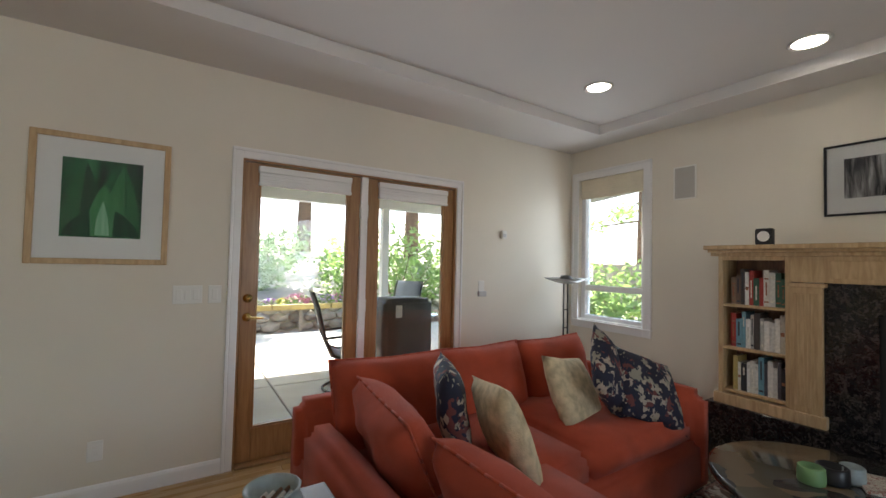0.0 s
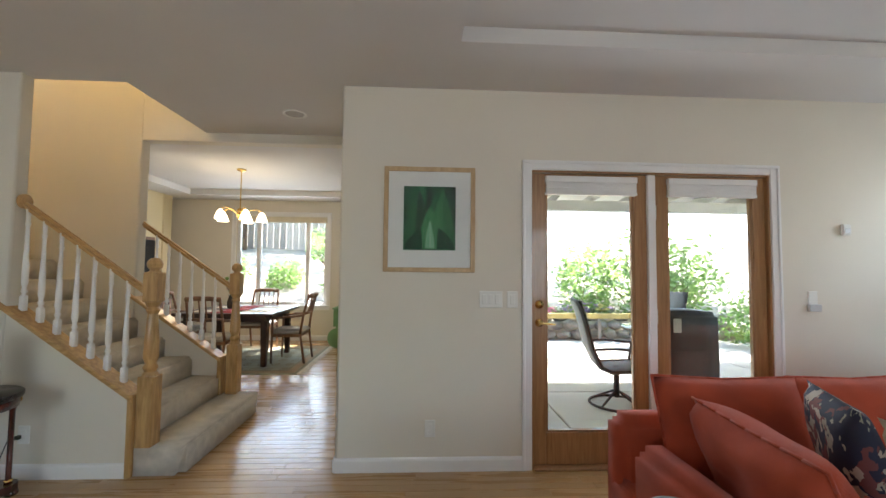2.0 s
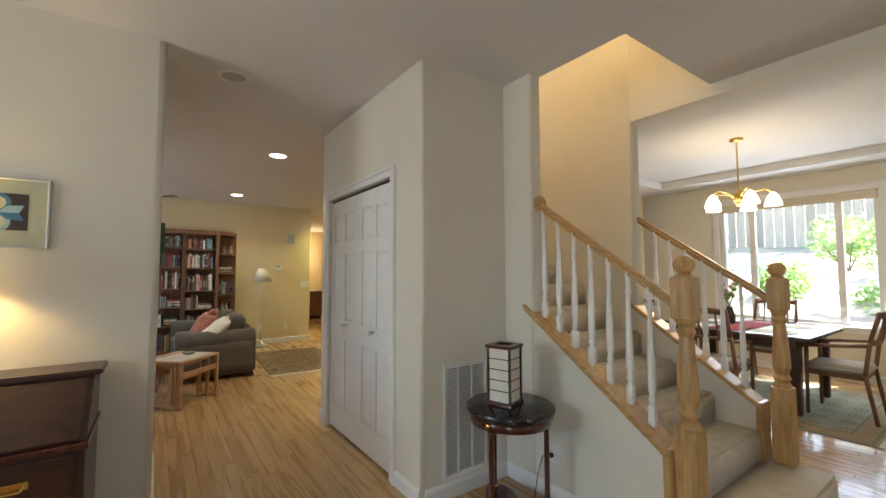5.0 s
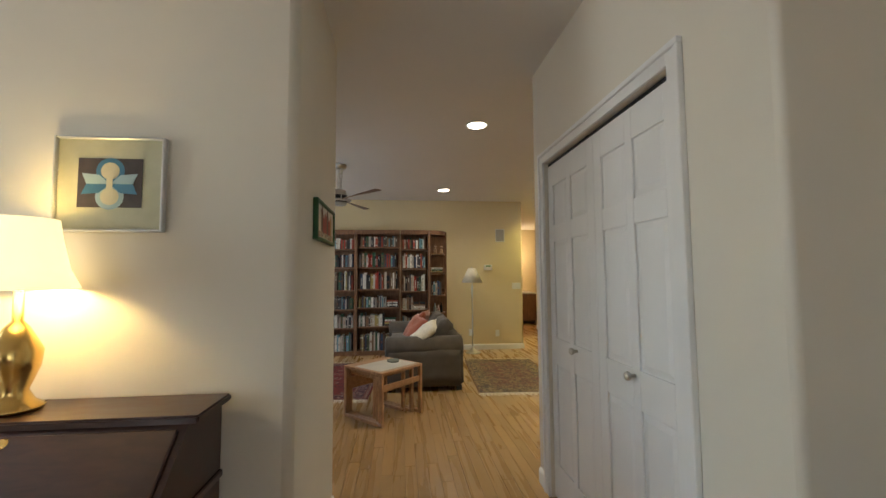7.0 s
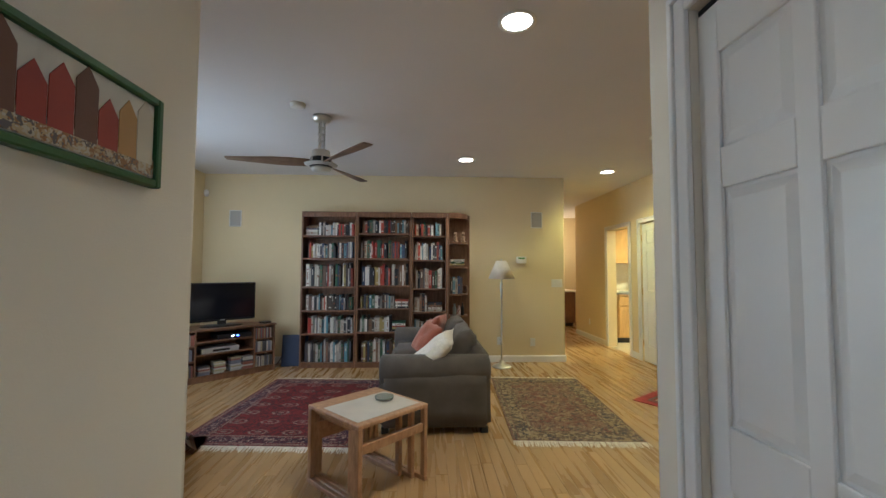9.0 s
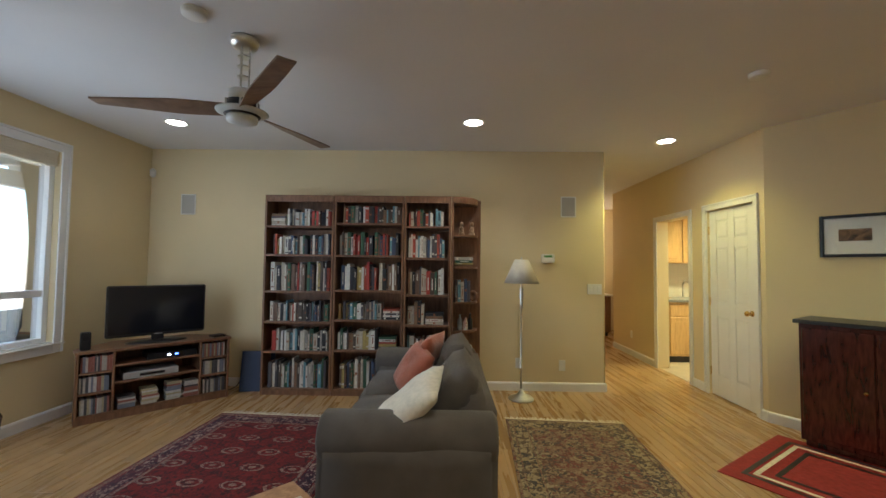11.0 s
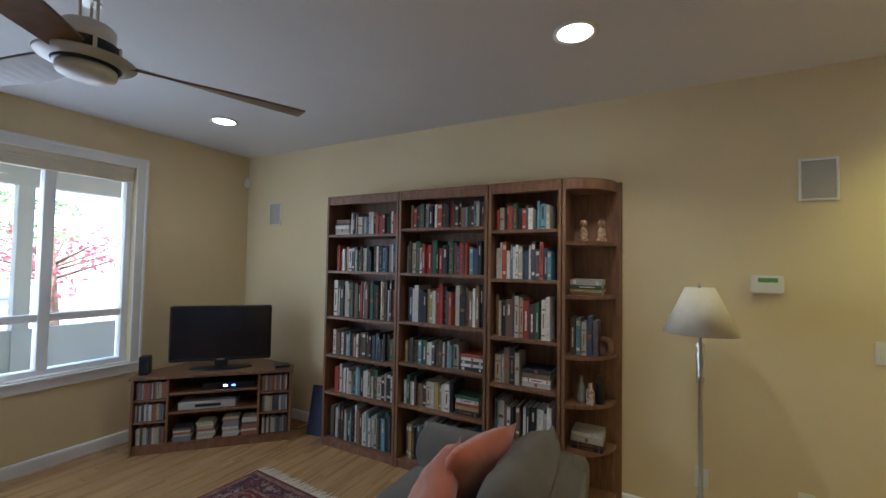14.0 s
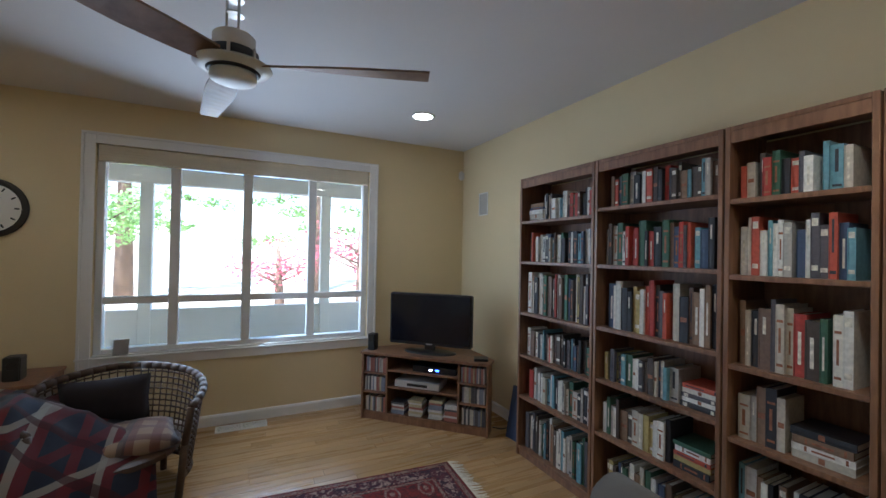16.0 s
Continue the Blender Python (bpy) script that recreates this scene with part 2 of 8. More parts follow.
M["screen"] = surface("dark_screen_glass", (0.006, 0.007, 0.012), 0.12, scale=1, vary=0.05, bump=0.0)
M["silver"] = surface("silver_plastic", (0.55, 0.55, 0.54), 0.35, 0.3, 8, 0.05, 0.02)
M["white_plastic"] = surface("white_plastic", (0.78, 0.77, 0.72), 0.4, scale=5, vary=0.03, bump=0.02)
M["grille_grey"] = surface("speaker_mesh", (0.45, 0.43, 0.39), 0.7, scale=4, vary=0.05, bump=0.6, bump_scale=600)
M["granite"] = spotted("dark_granite", [(0.012, 0.012, 0.012), (0.03, 0.025, 0.022), (0.018, 0.016, 0.016), (0.06, 0.05, 0.045), (0.012, 0.012, 0.014)], 45, 0.12, bump=0.0)
M["fire_black"] = surface("black_iron", (0.012, 0.012, 0.012), 0.45, 0.2, 8, 0.2, 0.05)
M["copper_slat"] = surface("antique_brass_slat", (0.42, 0.24, 0.12), 0.3, 1.0, 8, 0.1, 0.0)
M["paper"] = surface("mat_board", (0.80, 0.78, 0.73), 0.8, scale=4, vary=0.02, bump=0.05, bump_scale=300)
M["pages"] = surface("page_edges", (0.62, 0.56, 0.44), 0.9, scale=30, vary=0.12, bump=0.3, bump_scale=500)
M["shade"] = glow("lamp_shade_cloth", (1.0, 0.82, 0.58), 0.22)
M["can_glow"] = glow("recessed_lamp_glow", (1.0, 0.93, 0.8), 4.0)
M["bulb_glow"] = glow("frosted_bulb_glow", (1.0, 0.80, 0.5), 1.0)
M["pane"] = glass("window_glass", (0.97, 0.985, 0.98))
M["picture_glass"] = glass("picture_glass", (1, 1, 1), 0.02)
M["vinyl"] = surface("white_window_vinyl", (0.80, 0.80, 0.79), 0.4, scale=4, vary=0.03, bump=0.02)
M["blind"] = surface("cream_pleated_blind", (0.74, 0.67, 0.52), 0.85, scale=6, vary=0.05, bump=0.2, bump_scale=200)
M["concrete"] = surface("patio_concrete", (0.50, 0.47, 0.41), 0.85, scale=1.6, vary=0.16, bump=0.4, bump_scale=90)
M["soil"] = surface("garden_soil", (0.42, 0.36, 0.28), 0.95, scale=1.0, vary=0.4, bump=0.9, bump_scale=20)
M["outdoor_paint"] = surface("porch_paint", (0.55, 0.55, 0.53), 0.6, scale=3, vary=0.06, bump=0.1, bump_scale=50)
M["stone"] = surface("garden_stone", (0.34, 0.30, 0.26), 0.9, scale=5, vary=0.3, bump=0.9, bump_scale=40, island=0.35)


def foliage(name, colour, through):
    """Leaves that let part of the sun through."""
    m = surface(name, colour, 0.6, scale=1.2, vary=0.5, bump=0.1, bump_scale=40, island=0.3)
    n, l = m.node_tree.nodes, m.node_tree.links
    b = n["Principled BSDF"]
    tl, mix = n.new("ShaderNodeBsdfTranslucent"), n.new("ShaderNodeMixShader")
    tl.inputs["Color"].default_value = (*through, 1)
    mix.inputs["Fac"].default_value = 0.45
    l.new(b.outputs[0], mix.inputs[1])
    l.new(tl.outputs[0], mix.inputs[2])
    l.new(mix.outputs[0], n["Material Output"].inputs["Surface"])
    return m


M["leaf"] = foliage("garden_foliage", (0.12, 0.20, 0.075), (0.38, 0.55, 0.16))
M["leaf_red"] = foliage("red_maple_foliage", (0.30, 0.07, 0.09), (0.65, 0.16, 0.20))
M["bloom"] = palette("flower_petals", [(0.62, 0.20, 0.32), (0.70, 0.66, 0.60), (0.38, 0.22, 0.50), (0.66, 0.36, 0.44), (0.72, 0.60, 0.20)])
M["bark"] = surface("conifer_bark", (0.13, 0.085, 0.06), 0.95, scale=6, vary=0.4, bump=1.0, bump_scale=25)
M["fence"] = wood("weathered_fence", (0.28, 0.24, 0.20), (0.42, 0.36, 0.30), 0.8, (10.0, 10.0, 0.8), 4, 0.2)
M["sling"] = surface("grey_sling_fabric", (0.20, 0.22, 0.24), 0.8, scale=5, vary=0.1, bump=0.5, bump_scale=400)
M["iron_paint"] = surface("dark_patio_iron", (0.045, 0.04, 0.035), 0.5, 0.3, 6, 0.1, 0.05)
M["green_paint"] = surface("green_tole_paint", (0.16, 0.30, 0.12), 0.5, scale=6, vary=0.12, bump=0.05)
M["wicker"] = surface("dark_wicker", (0.075, 0.042, 0.024), 0.5, scale=20, vary=0.3, bump=0.4, bump_scale=200)
M["maple_cab"] = wood("maple_cabinet", (0.50, 0.30, 0.10), (0.66, 0.43, 0.17), 0.35, (8.0, 8.0, 1.0), 5, 0.05)
M["counter"] = surface("grey_counter", (0.25, 0.25, 0.24), 0.3, scale=20, vary=0.2, bump=0.02)
M["vinyl_floor"] = surface("beige_sheet_floor", (0.50, 0.42, 0.32), 0.5, scale=6, vary=0.1, bump=0.05)
M["ceramic"] = surface("speckled_blue_ceramic", (0.30, 0.35, 0.34), 0.3, scale=18, vary=0.25, bump=0.05)
BOOKS = [palette("book_cloth_a", [(0.70, 0.66, 0.57), (0.06, 0.085, 0.15), (0.03, 0.03, 0.035), (0.40, 0.05, 0.035), (0.52, 0.47, 0.38), (0.07, 0.05, 0.04), (0.78, 0.75, 0.68), (0.05, 0.12, 0.07), (0.24, 0.15, 0.09), (0.62, 0.60, 0.55)]),
         palette("book_cloth_b", [(0.78, 0.75, 0.68), (0.03, 0.03, 0.035), (0.16, 0.32, 0.38), (0.09, 0.07, 0.055), (0.44, 0.41, 0.36), (0.44, 0.34, 0.12), (0.10, 0.09, 0.10), (0.68, 0.66, 0.60), (0.48, 0.09, 0.05), (0.16, 0.10, 0.07)])]

# ---- builders ----


def mesh_of(name, bm, mats, smooth=False):
    me = bpy.data.meshes.new(name)
    bmesh.ops.recalc_face_normals(bm, faces=bm.faces)
    bm.to_mesh(me)
    bm.free()
    for m in (mats if isinstance(mats, (list, tuple)) else [mats]):
        me.materials.append(m)
    if smooth:
        me.polygons.foreach_set("use_smooth", [True] * len(me.polygons))
    return me


def part(name, bm, material, parent, label="", smooth=False):
    ob = new(name, mesh_of(name, bm, material, smooth))
    ob.parent = parent
    if label:
        tagged(ob, label)
    return ob


def thing(name, at, label, category, group="", turn=0.0):
    ob = new(name)
    ob.empty_display_size = 0.1
    ob.matrix_world = pose(*at, 0, 0, turn)
    return tagged(ob, label, category, group)


def single(name, bm, material, at, label, category, group="", turn=0.0, smooth=False):
    ob = new(name, mesh_of(name, bm, material, smooth))
    ob.matrix_world = pose(*at, 0, 0, turn)
    return tagged(ob, label, category, group)


def structure(name, bm, material, label="", smooth=False, category=""):
    ob = new(name, mesh_of(name, bm, material, smooth))
    if smooth and name.startswith("wall"):
        # only the narrow strips of a rounded corner are shaded smooth
        me = ob.data
        for p in me.polygons:
            co = [me.vertices[i].co for i in p.vertices]
            p.use_smooth = max(max(c[k] for c in co) - min(c[k] for c in co) for k in (0, 1)) < 0.03
    return tagged(ob, label, category, kind="structure")


def box(x0, y0, z0, x1, y1, z1, bevel=0.0, bm=None, segs=1):
    """An axis-aligned block with eased edges."""
    own = bmesh.new()
    bmesh.ops.create_cube(own, size=1)
    for v in own.verts:
        v.co = ((x0 + x1) / 2 + v.co.x * (x1 - x0), (y0 + y1) / 2 + v.co.y * (y1 - y0), (z0 + z1) / 2 + v.co.z * (z1 - z0))
    if bevel:
        bmesh.ops.bevel(own, geom=own.edges[:], offset=bevel, segments=segs, affect="EDGES")
    if bm is None:
        return own
    return merge(bm, own)


def merge(bm, other, m=None):
    if m is not None:
        bmesh.ops.transform(other, matrix=m, verts=other.verts)
    me = bpy.data.meshes.new("scratch")
    other.to_mesh(me)
    other.free()
    bm.from_mesh(me)
    bpy.data.meshes.remove(me)
    return bm


def lathe(profile, segs=20, bm=None, m=None):
    """A turned body from (radius, height) pairs."""
    own = bmesh.new()
    rings = []
    for r, z in profile:
        rings.append([own.verts.new((r * math.cos(2 * math.pi * i / segs), r * math.sin(2 * math.pi * i / segs), z)) for i in range(segs)])
    for a, b in zip(rings, rings[1:]):
        for i in range(segs):
            own.faces.new((a[i], a[(i + 1) % segs], b[(i + 1) % segs], b[i]))
    own.faces.new(rings[0][::-1])
    own.faces.new(rings[-1])
    if bm is None:
        if m is not None:
            bmesh.ops.transform(own, matrix=m, verts=own.verts)
        return own
    return merge(bm, own, m)


def rod(a, b, r, bm=None, segs=10, r2=None):
    """A round bar from a to b."""
    a, b = Vector(a), Vector(b)
    own = lathe([(r, 0), (r if r2 is None else r2, (b - a).length)], segs)
    m = Matrix.Translation(a) @ (b - a).to_track_quat("Z", "Y").to_matrix().to_4x4()
    return merge(bm if bm is not None else bmesh.new(), own, m)


def pipe(points, r, segs=8):
    bm = bmesh.new()
    for a, b in zip(points, points[1:]):
        rod(a, b, r, bm, segs)
    for p in points[1:-1]:
        own = bmesh.new()
        bmesh.ops.create_uvsphere(own, u_segments=segs, v_segments=6, radius=r)
        merge(bm, own, Matrix.Translation(p))
    return bm


def pillow(w, d, h, seed=1, puff=1.0, n=10):
    """A stuffed cushion lying flat, corners pulled out, w by d, h thick."""
    bm = bmesh.new()
    rng = random.Random(seed)
    top, bottom = {}, {}
    for i in range(n + 1):
        for j in range(n + 1):
            u, v = i / n * 2 - 1, j / n * 2 - 1
            edge = (1 - abs(u) ** 2.6) * (1 - abs(v) ** 2.6)
            t = h / 2 * max(edge, 0) ** (0.42 / puff)
            pull = 1 - 0.05 * (1 - abs(u * v)) * max(abs(u), abs(v)) ** 3
            x, y = u * w / 2 * pull, v * d / 2 * pull
            wob = noise.noise((u * 2.2 + seed, v * 2.2, seed * 0.7)) * h * 0.13 * edge
            top[i, j] = bm.verts.new((x, y, t + wob))
            bottom[i, j] = top[i, j] if i in (0, n) or j in (0, n) else bm.verts.new((x, y, -t + wob))
    for i in range(n):
        for j in range(n):
            bm.faces.new((top[i, j], top[i + 1, j], top[i + 1, j + 1], top[i, j + 1]))
            bm.faces.new((bottom[i, j + 1], bottom[i + 1, j + 1], bottom[i + 1, j], bottom[i, j]))
    return bm


def soft_block(w, d, h, r=0.05, seed=1, crown=0.02, n=8):
    """An upholstered block, w by d by h, base at z = 0, with a crowned top."""
    bm = box(-w / 2, -d / 2, 0, w / 2, d / 2, h)
    bmesh.ops.bevel(bm, geom=bm.edges[:], offset=r, segments=3, affect="EDGES")
    bmesh.ops.subdivide_edges(bm, edges=[e for e in bm.edges if e.calc_length() > 0.15], cuts=3, use_grid_fill=True)
    for v in bm.verts:
        u, t = v.co.x / (w / 2), v.co.y / (d / 2)
        if v.co.z > h * 0.5:
            v.co.z += crown * (1 - u * u) * (1 - t * t)
        v.co += Vector((noise.noise(v.co * 5 + Vector((seed, 0, 0))), noise.noise(v.co * 5 + Vector((0, seed, 3))), 0)) * 0.006
    return bm


def wall_mesh(axis, a0, a1, b0, b1, z0, z1, holes=(), round_at=(), radius=0.02):
    """A wall along x or y from a0 to a1, b0 to b1 thick, with openings (a, a, z, z) right through it and rounded upright corners."""
    cuts_a = sorted({a0, a1, *[v for h in holes for v in h[:2]]})
    cuts_z = sorted({z0, z1, *[v for h in holes for v in h[2:] if z0 < v < z1]})
    bm = bmesh.new()
    verts = {}

    def vert(a, b, z):
        key = (round(a, 5), round(b, 5), round(z, 5))
        if key not in verts:
            verts[key] = bm.verts.new((a, b, z) if axis == "x" else (b, a, z))
        return verts[key]

    def solid(i, k):
        if not (0 <= i < len(cuts_a) - 1 and 0 <= k < len(cuts_z) - 1):
            return False
        ma, mz = (cuts_a[i] + cuts_a[i + 1]) / 2, (cuts_z[k] + cuts_z[k + 1]) / 2
        return not any(h[0] < ma < h[1] and h[2] < mz < h[3] for h in holes)

    for i in range(len(cuts_a) - 1):
        for k in range(len(cuts_z) - 1):
            if not solid(i, k):
                continue
            p, q, r, s = cuts_a[i], cuts_a[i + 1], cuts_z[k], cuts_z[k + 1]
            for b in (b0, b1):
                bm.faces.new([vert(p, b, r), vert(q, b, r), vert(q, b, s), vert(p, b, s)])
            for a, di in ((p, -1), (q, 1)):
                if not solid(i + di, k):
                    bm.faces.new([vert(a, b0, r), vert(a, b1, r), vert(a, b1, s), vert(a, b0, s)])
            for z, dk in ((r, -1), (s, 1)):
                if not solid(i, k + dk):
                    bm.faces.new([vert(p, b0, z), vert(q, b0, z), vert(q, b1, z), vert(p, b1, z)])
    bmesh.ops.recalc_face_normals(bm, faces=bm.faces)
    if round_at:
        sel = [e for e in bm.edges if abs(e.verts[0].co.z - e.verts[1].co.z) > 0.01
               and any(abs(e.verts[0].co.x - x) < 1e-3 and abs(e.verts[0].co.y - y) < 1e-3 for x, y in round_at)]
        bmesh.ops.bevel(bm, geom=sel, offset=radius, segments=4, affect="EDGES", profile=0.5)
    return bm


def slab(points, z0, z1, holes=()):
    """A flat slab over a polygon."""
    bm = bmesh.new()
    low = [bm.verts.new((x, y, z0)) for x, y in points]
    high = [bm.verts.new((x, y, z1)) for x, y in points]
    bm.faces.new(low[::-1])
    bm.faces.new(high)
    for i in range(len(points)):
        j = (i + 1) % len(points)
        bm.faces.new((low[i], low[j], high[j], high[i]))
    return bm

# ---- the large structure ----
H = 2.655
structure("wall_french", wall_mesh("x", 0.0, 4.82, 3.63, 3.80, 0, 2.85, [(1.343, 3.108, -1, 2.085)], [(0.0, 3.63)], 0.02), M["wall"], "cream painted wall with a double door opening", True)
structure("wall_fireplace", wall_mesh("y", -2.15, 3.63, 4.66, 4.82, 0, 2.85, [(2.77, 3.51, 0.83, 2.33)]), M["wall"], "cream painted wall behind the fireplace")
structure("wall_south", wall_mesh("x", -3.205, 4.66, -2.15, -2.0, 0, 2.85, [(-2.75, -1.05, 0.75, 2.25), (2.15, 3.45, 0.75, 2.25)]), M["wall"], "plain cream wall closing the living room")
structure("wall_dresser", wall_mesh("y", -2.0, 1.44, -3.205, -3.055, 0, 2.85), M["wall"], "cream wall behind the dresser")
structure("wall_opening", wall_mesh("x", -3.98, -3.055, 1.44, 1.645, 0, 2.85, (), [(-3.055, 1.645), (-3.98, 1.645)], 0.035), M["wall"], "cream wall end with rounded corners", True)
structure("wall_family_east", wall_mesh("y", -1.09, 1.44, -3.98, -3.83, 0, 2.85), M["wall_yellow"], "plain yellow wall")
structure("wall_family_window", wall_mesh("x", -8.95, -3.98, -1.09, -0.92, 0, 2.85, [(-7.70, -5.53, 0.66, 2.32)]), M["wall_yellow"], "warm yellow wall round the wide window")
structure("wall_bookcase", wall_mesh("y", -0.92, 4.24, -8.95, -8.78, 0, 2.85, (), [(-8.78, 4.24)], 0.02), M["wall_yellow"], "warm yellow wall behind the bookcases", True)
structure("wall_passage_left", wall_mesh("x", -13.3, -8.95, 4.10, 4.24, 0, 2.85), M["wall_yellow"], "yellow passage wall")
structure("wall_passage_right", wall_mesh("x", -11.4, -7.96, 5.38, 5.53, 0, 2.85, [(-9.885, -9.135, -1, 2.005), (-8.785, -8.09, -1, 2.01)]), M["wall_yellow"], "yellow passage wall with two doorways")
structure("wall_passage_end", wall_mesh("y", 4.10, 7.4, -13.45, -13.3, 0, 2.85), M["wall_yellow"], "yellow wall at the end of the passage")
structure("wall_bath", wall_mesh("x", -13.3, -7.0, 7.4, 7.55, 0, 2.85), M["wall"], "pale wall of the rooms off the passage")
structure("wall_kitchen_side", wall_mesh("y", 5.53, 7.4, -10.95, -10.82, 0, 2.85), M["wall"], "pale partition wall")
DIAG = Matrix.Translation((-7.96, 5.38, 0)) @ Matrix.Rotation(math.atan2(0.57, 0.82), 4, "Z")
bm = wall_mesh("x", 0.0, 4.85, 0.0, 0.14, 0, 2.85)
bmesh.ops.transform(bm, matrix=DIAG, verts=bm.verts)
structure("wall_diagonal", bm, M["wall_yellow"], "yellow wall set at an angle")
structure("wall_family_north", wall_mesh("y", 2.92 + 0.12, 8.4, -4.16, -4.0, 0, 2.85), M["wall_yellow"], "plain yellow wall closing the family room")
structure("wall_closet_front", wall_mesh("x", -4.16, -2.38, 2.92, 3.04, 0, 2.85, [(-3.954, -2.76, -1, 2.008)], [(-2.38, 2.92), (-4.16, 2.92)], 0.02), M["wall"], "cream closet wall with a bifold door opening", True)
structure("wall_closet_side", wall_mesh("y", 3.04, 3.60, -2.50, -2.38, 0, 2.85), M["wall"], "cream closet side wall")
structure("wall_stair_near", wall_mesh("x", -4.0, -2.13, 3.60, 3.70, 0, 5.2, (), [(-2.13, 3.60), (-2.13, 3.70)], 0.015), M["wall"], "cream wall beside the stairs", True)
structure("wall_stair_far", wall_mesh("x", -4.35, -2.11, 4.76, 4.88, 0, 5.2, (), [(-2.11, 4.76), (-2.11, 4.88)], 0.015), M["wall"], "cream wall on the far side of the stairs", True)
structure("wall_stairwell_upper", wall_mesh("x", -2.11, -1.40, 4.76, 4.88, 2.575, 5.2), M["wall"], "upper stairwell wall")
structure("wall_stairwell_end", wall_mesh("y", 3.58, 4.76, -1.52, -1.40, 2.80, 5.2), M["wall"], "upper stairwell end wall")
structure("wall_stairwell_near", wall_mesh("x", -2.13, -1.52, 3.58, 3.70, 2.80, 5.2), M["wall"], "upper stairwell near wall")
structure("wall_stairwell_back", wall_mesh("y", 3.70, 4.76, -4.35, -4.16, 0, 5.2), M["wall"], "wall closing the stairwell")
structure("header_beam", box(-1.40, 4.76, 2.575, 0.0, 4.88, 2.70), M["wall"], "shallow cream ceiling header")
structure("wall_dining_east", wall_mesh("y", 3.80, 8.70, 0.0, 0.16, 0, 2.85), M["wall"], "cream dining room side wall")
structure("wall_dining_west", wall_mesh("y", 4.88, 8.70, -4.35, -4.20, 0, 2.85), M["wall"], "cream dining room wall")
structure("wall_dining_north", wall_mesh("x", -4.35, 0.16, 8.70, 8.87, 0, 2.85, [(-2.97, -1.27, 0.66, 2.35)]), M["wall"], "cream dining room wall with a wide window")


def tray_ceiling(name, x0, x1, y0, y1, tx0, tx1, ty0, ty1, z, rise, label):
    bm = bmesh.new()
    for a, b, c, d in ((x0, y0, x1, ty0), (x0, ty1, x1, y1), (x0, ty0, tx0, ty1), (tx1, ty0, x1, ty1)):
        box(a, b, z, c, d, z + 0.2, 0, bm)
    box(tx0 - 0.02, ty0 - 0.02, z + rise, tx1 + 0.02, ty1 + 0.02, z + 0.195, 0, bm)
    structure(name, bm, M["ceiling"], label)


tray_ceiling("ceiling_living", 0.0, 4.66, -2.0, 3.63, 0.78, 4.32, -0.9, 3.02, H, 0.09, "off-white living room ceiling with a raised tray")
tray_ceiling("ceiling_dining", -4.20, 0.0, 4.88, 8.70, -3.55, -0.62, 5.45, 8.15, H, 0.10, "off-white dining room ceiling with a raised tray")
structure("ceiling_hall", slab([(0, -2), (0, 4.76), (-1.52, 4.76), (-1.52, 3.70), (-2.13, 3.70), (-2.13, 3.60), (-4.16, 3.60), (-4.16, 2.92), (-3.055, 1.645), (-3.055, -2)], H + 0.008, 2.85), M["ceiling"], "off-white hall ceiling")
structure("ceiling_family", slab([(-3.055, 1.645), (-4.16, 2.92), (-4.16, 8.4), (-13.4, 8.4), (-13.4, -1.0), (-3.9, -1.0), (-3.9, 1.0)], H + 0.014, 2.85), M["ceiling"], "off-white family room ceiling")
structure("ceiling_stairwell", box(-4.35, 3.58, 5.2, -1.40, 4.88, 5.3), M["ceiling"], "stairwell ceiling")

# floor: a base under separate boards
structure("floor_base", slab([(-13.4, -1.1), (-3.4, -1.1), (-3.4, -2.1), (4.8, -2.1), (4.8, 3.78), (0.1, 3.78), (0.1, 8.8), (-4.3, 8.8), (-4.3, 8.4), (-13.4, 8.4)], -0.25, -0.006), M["floor_oak"], "dark joints under the floor boards")


def skirting(name, runs, label="white painted baseboard"):
    """Baseboards 95 mm high with an eased top; each run: start, end, and the side it stands out to."""
    bm = bmesh.new()
    for (x0, y0), (x1, y1), (nx, ny) in runs:
        a, b = Vector((x0, y0, 0)), Vector((x1, y1, 0))
        nrm = Vector((nx, ny, 0)).normalized()
        prof = [(0.0, 0.0), (0.014, 0.0), (0.014, 0.075), (0.009, 0.088), (0.0, 0.095)]
        va = [bm.verts.new(a + nrm * p + Vector((0, 0, q))) for p, q in prof]
        vb = [bm.verts.new(b + nrm * p + Vector((0, 0, q))) for p, q in prof]
        for i in range(len(prof)):
            j = (i + 1) % len(prof)
            bm.faces.new((va[i], va[j], vb[j], vb[i]))
        bm.faces.new(va)
        bm.faces.new(vb[::-1])
    structure(name, bm, M["trim"], label)


skirting("baseboard_living", [((0.0, 3.63), (1.277, 3.63), (0, -1)), ((3.174, 3.63), (4.66, 3.63), (0, -1)), ((0.0, 3.63), (0.0, 8.70), (-1, 0)), ((4.66, 2.1), (4.66, 3.63), (-1, 0)),
                              ((-3.055, -2), (-3.055, 1.61), (1, 0)), ((-3.055, -2), (4.66, -2), (0, 1)), ((4.66, -2), (4.66, -0.9), (-1, 0))])
skirting("baseboard_hall", [((-2.38, 2.94), (-2.38, 3.60), (1, 0)), ((-2.38, 3.60), (-1.33, 3.60), (0, -1)), ((-2.40, 2.92), (-2.694, 2.92), (0, -1)), ((-4.02, 2.92), (-4.14, 2.92), (0, -1)),
                            ((-3.09, 1.645), (-3.945, 1.645), (0, 1))])
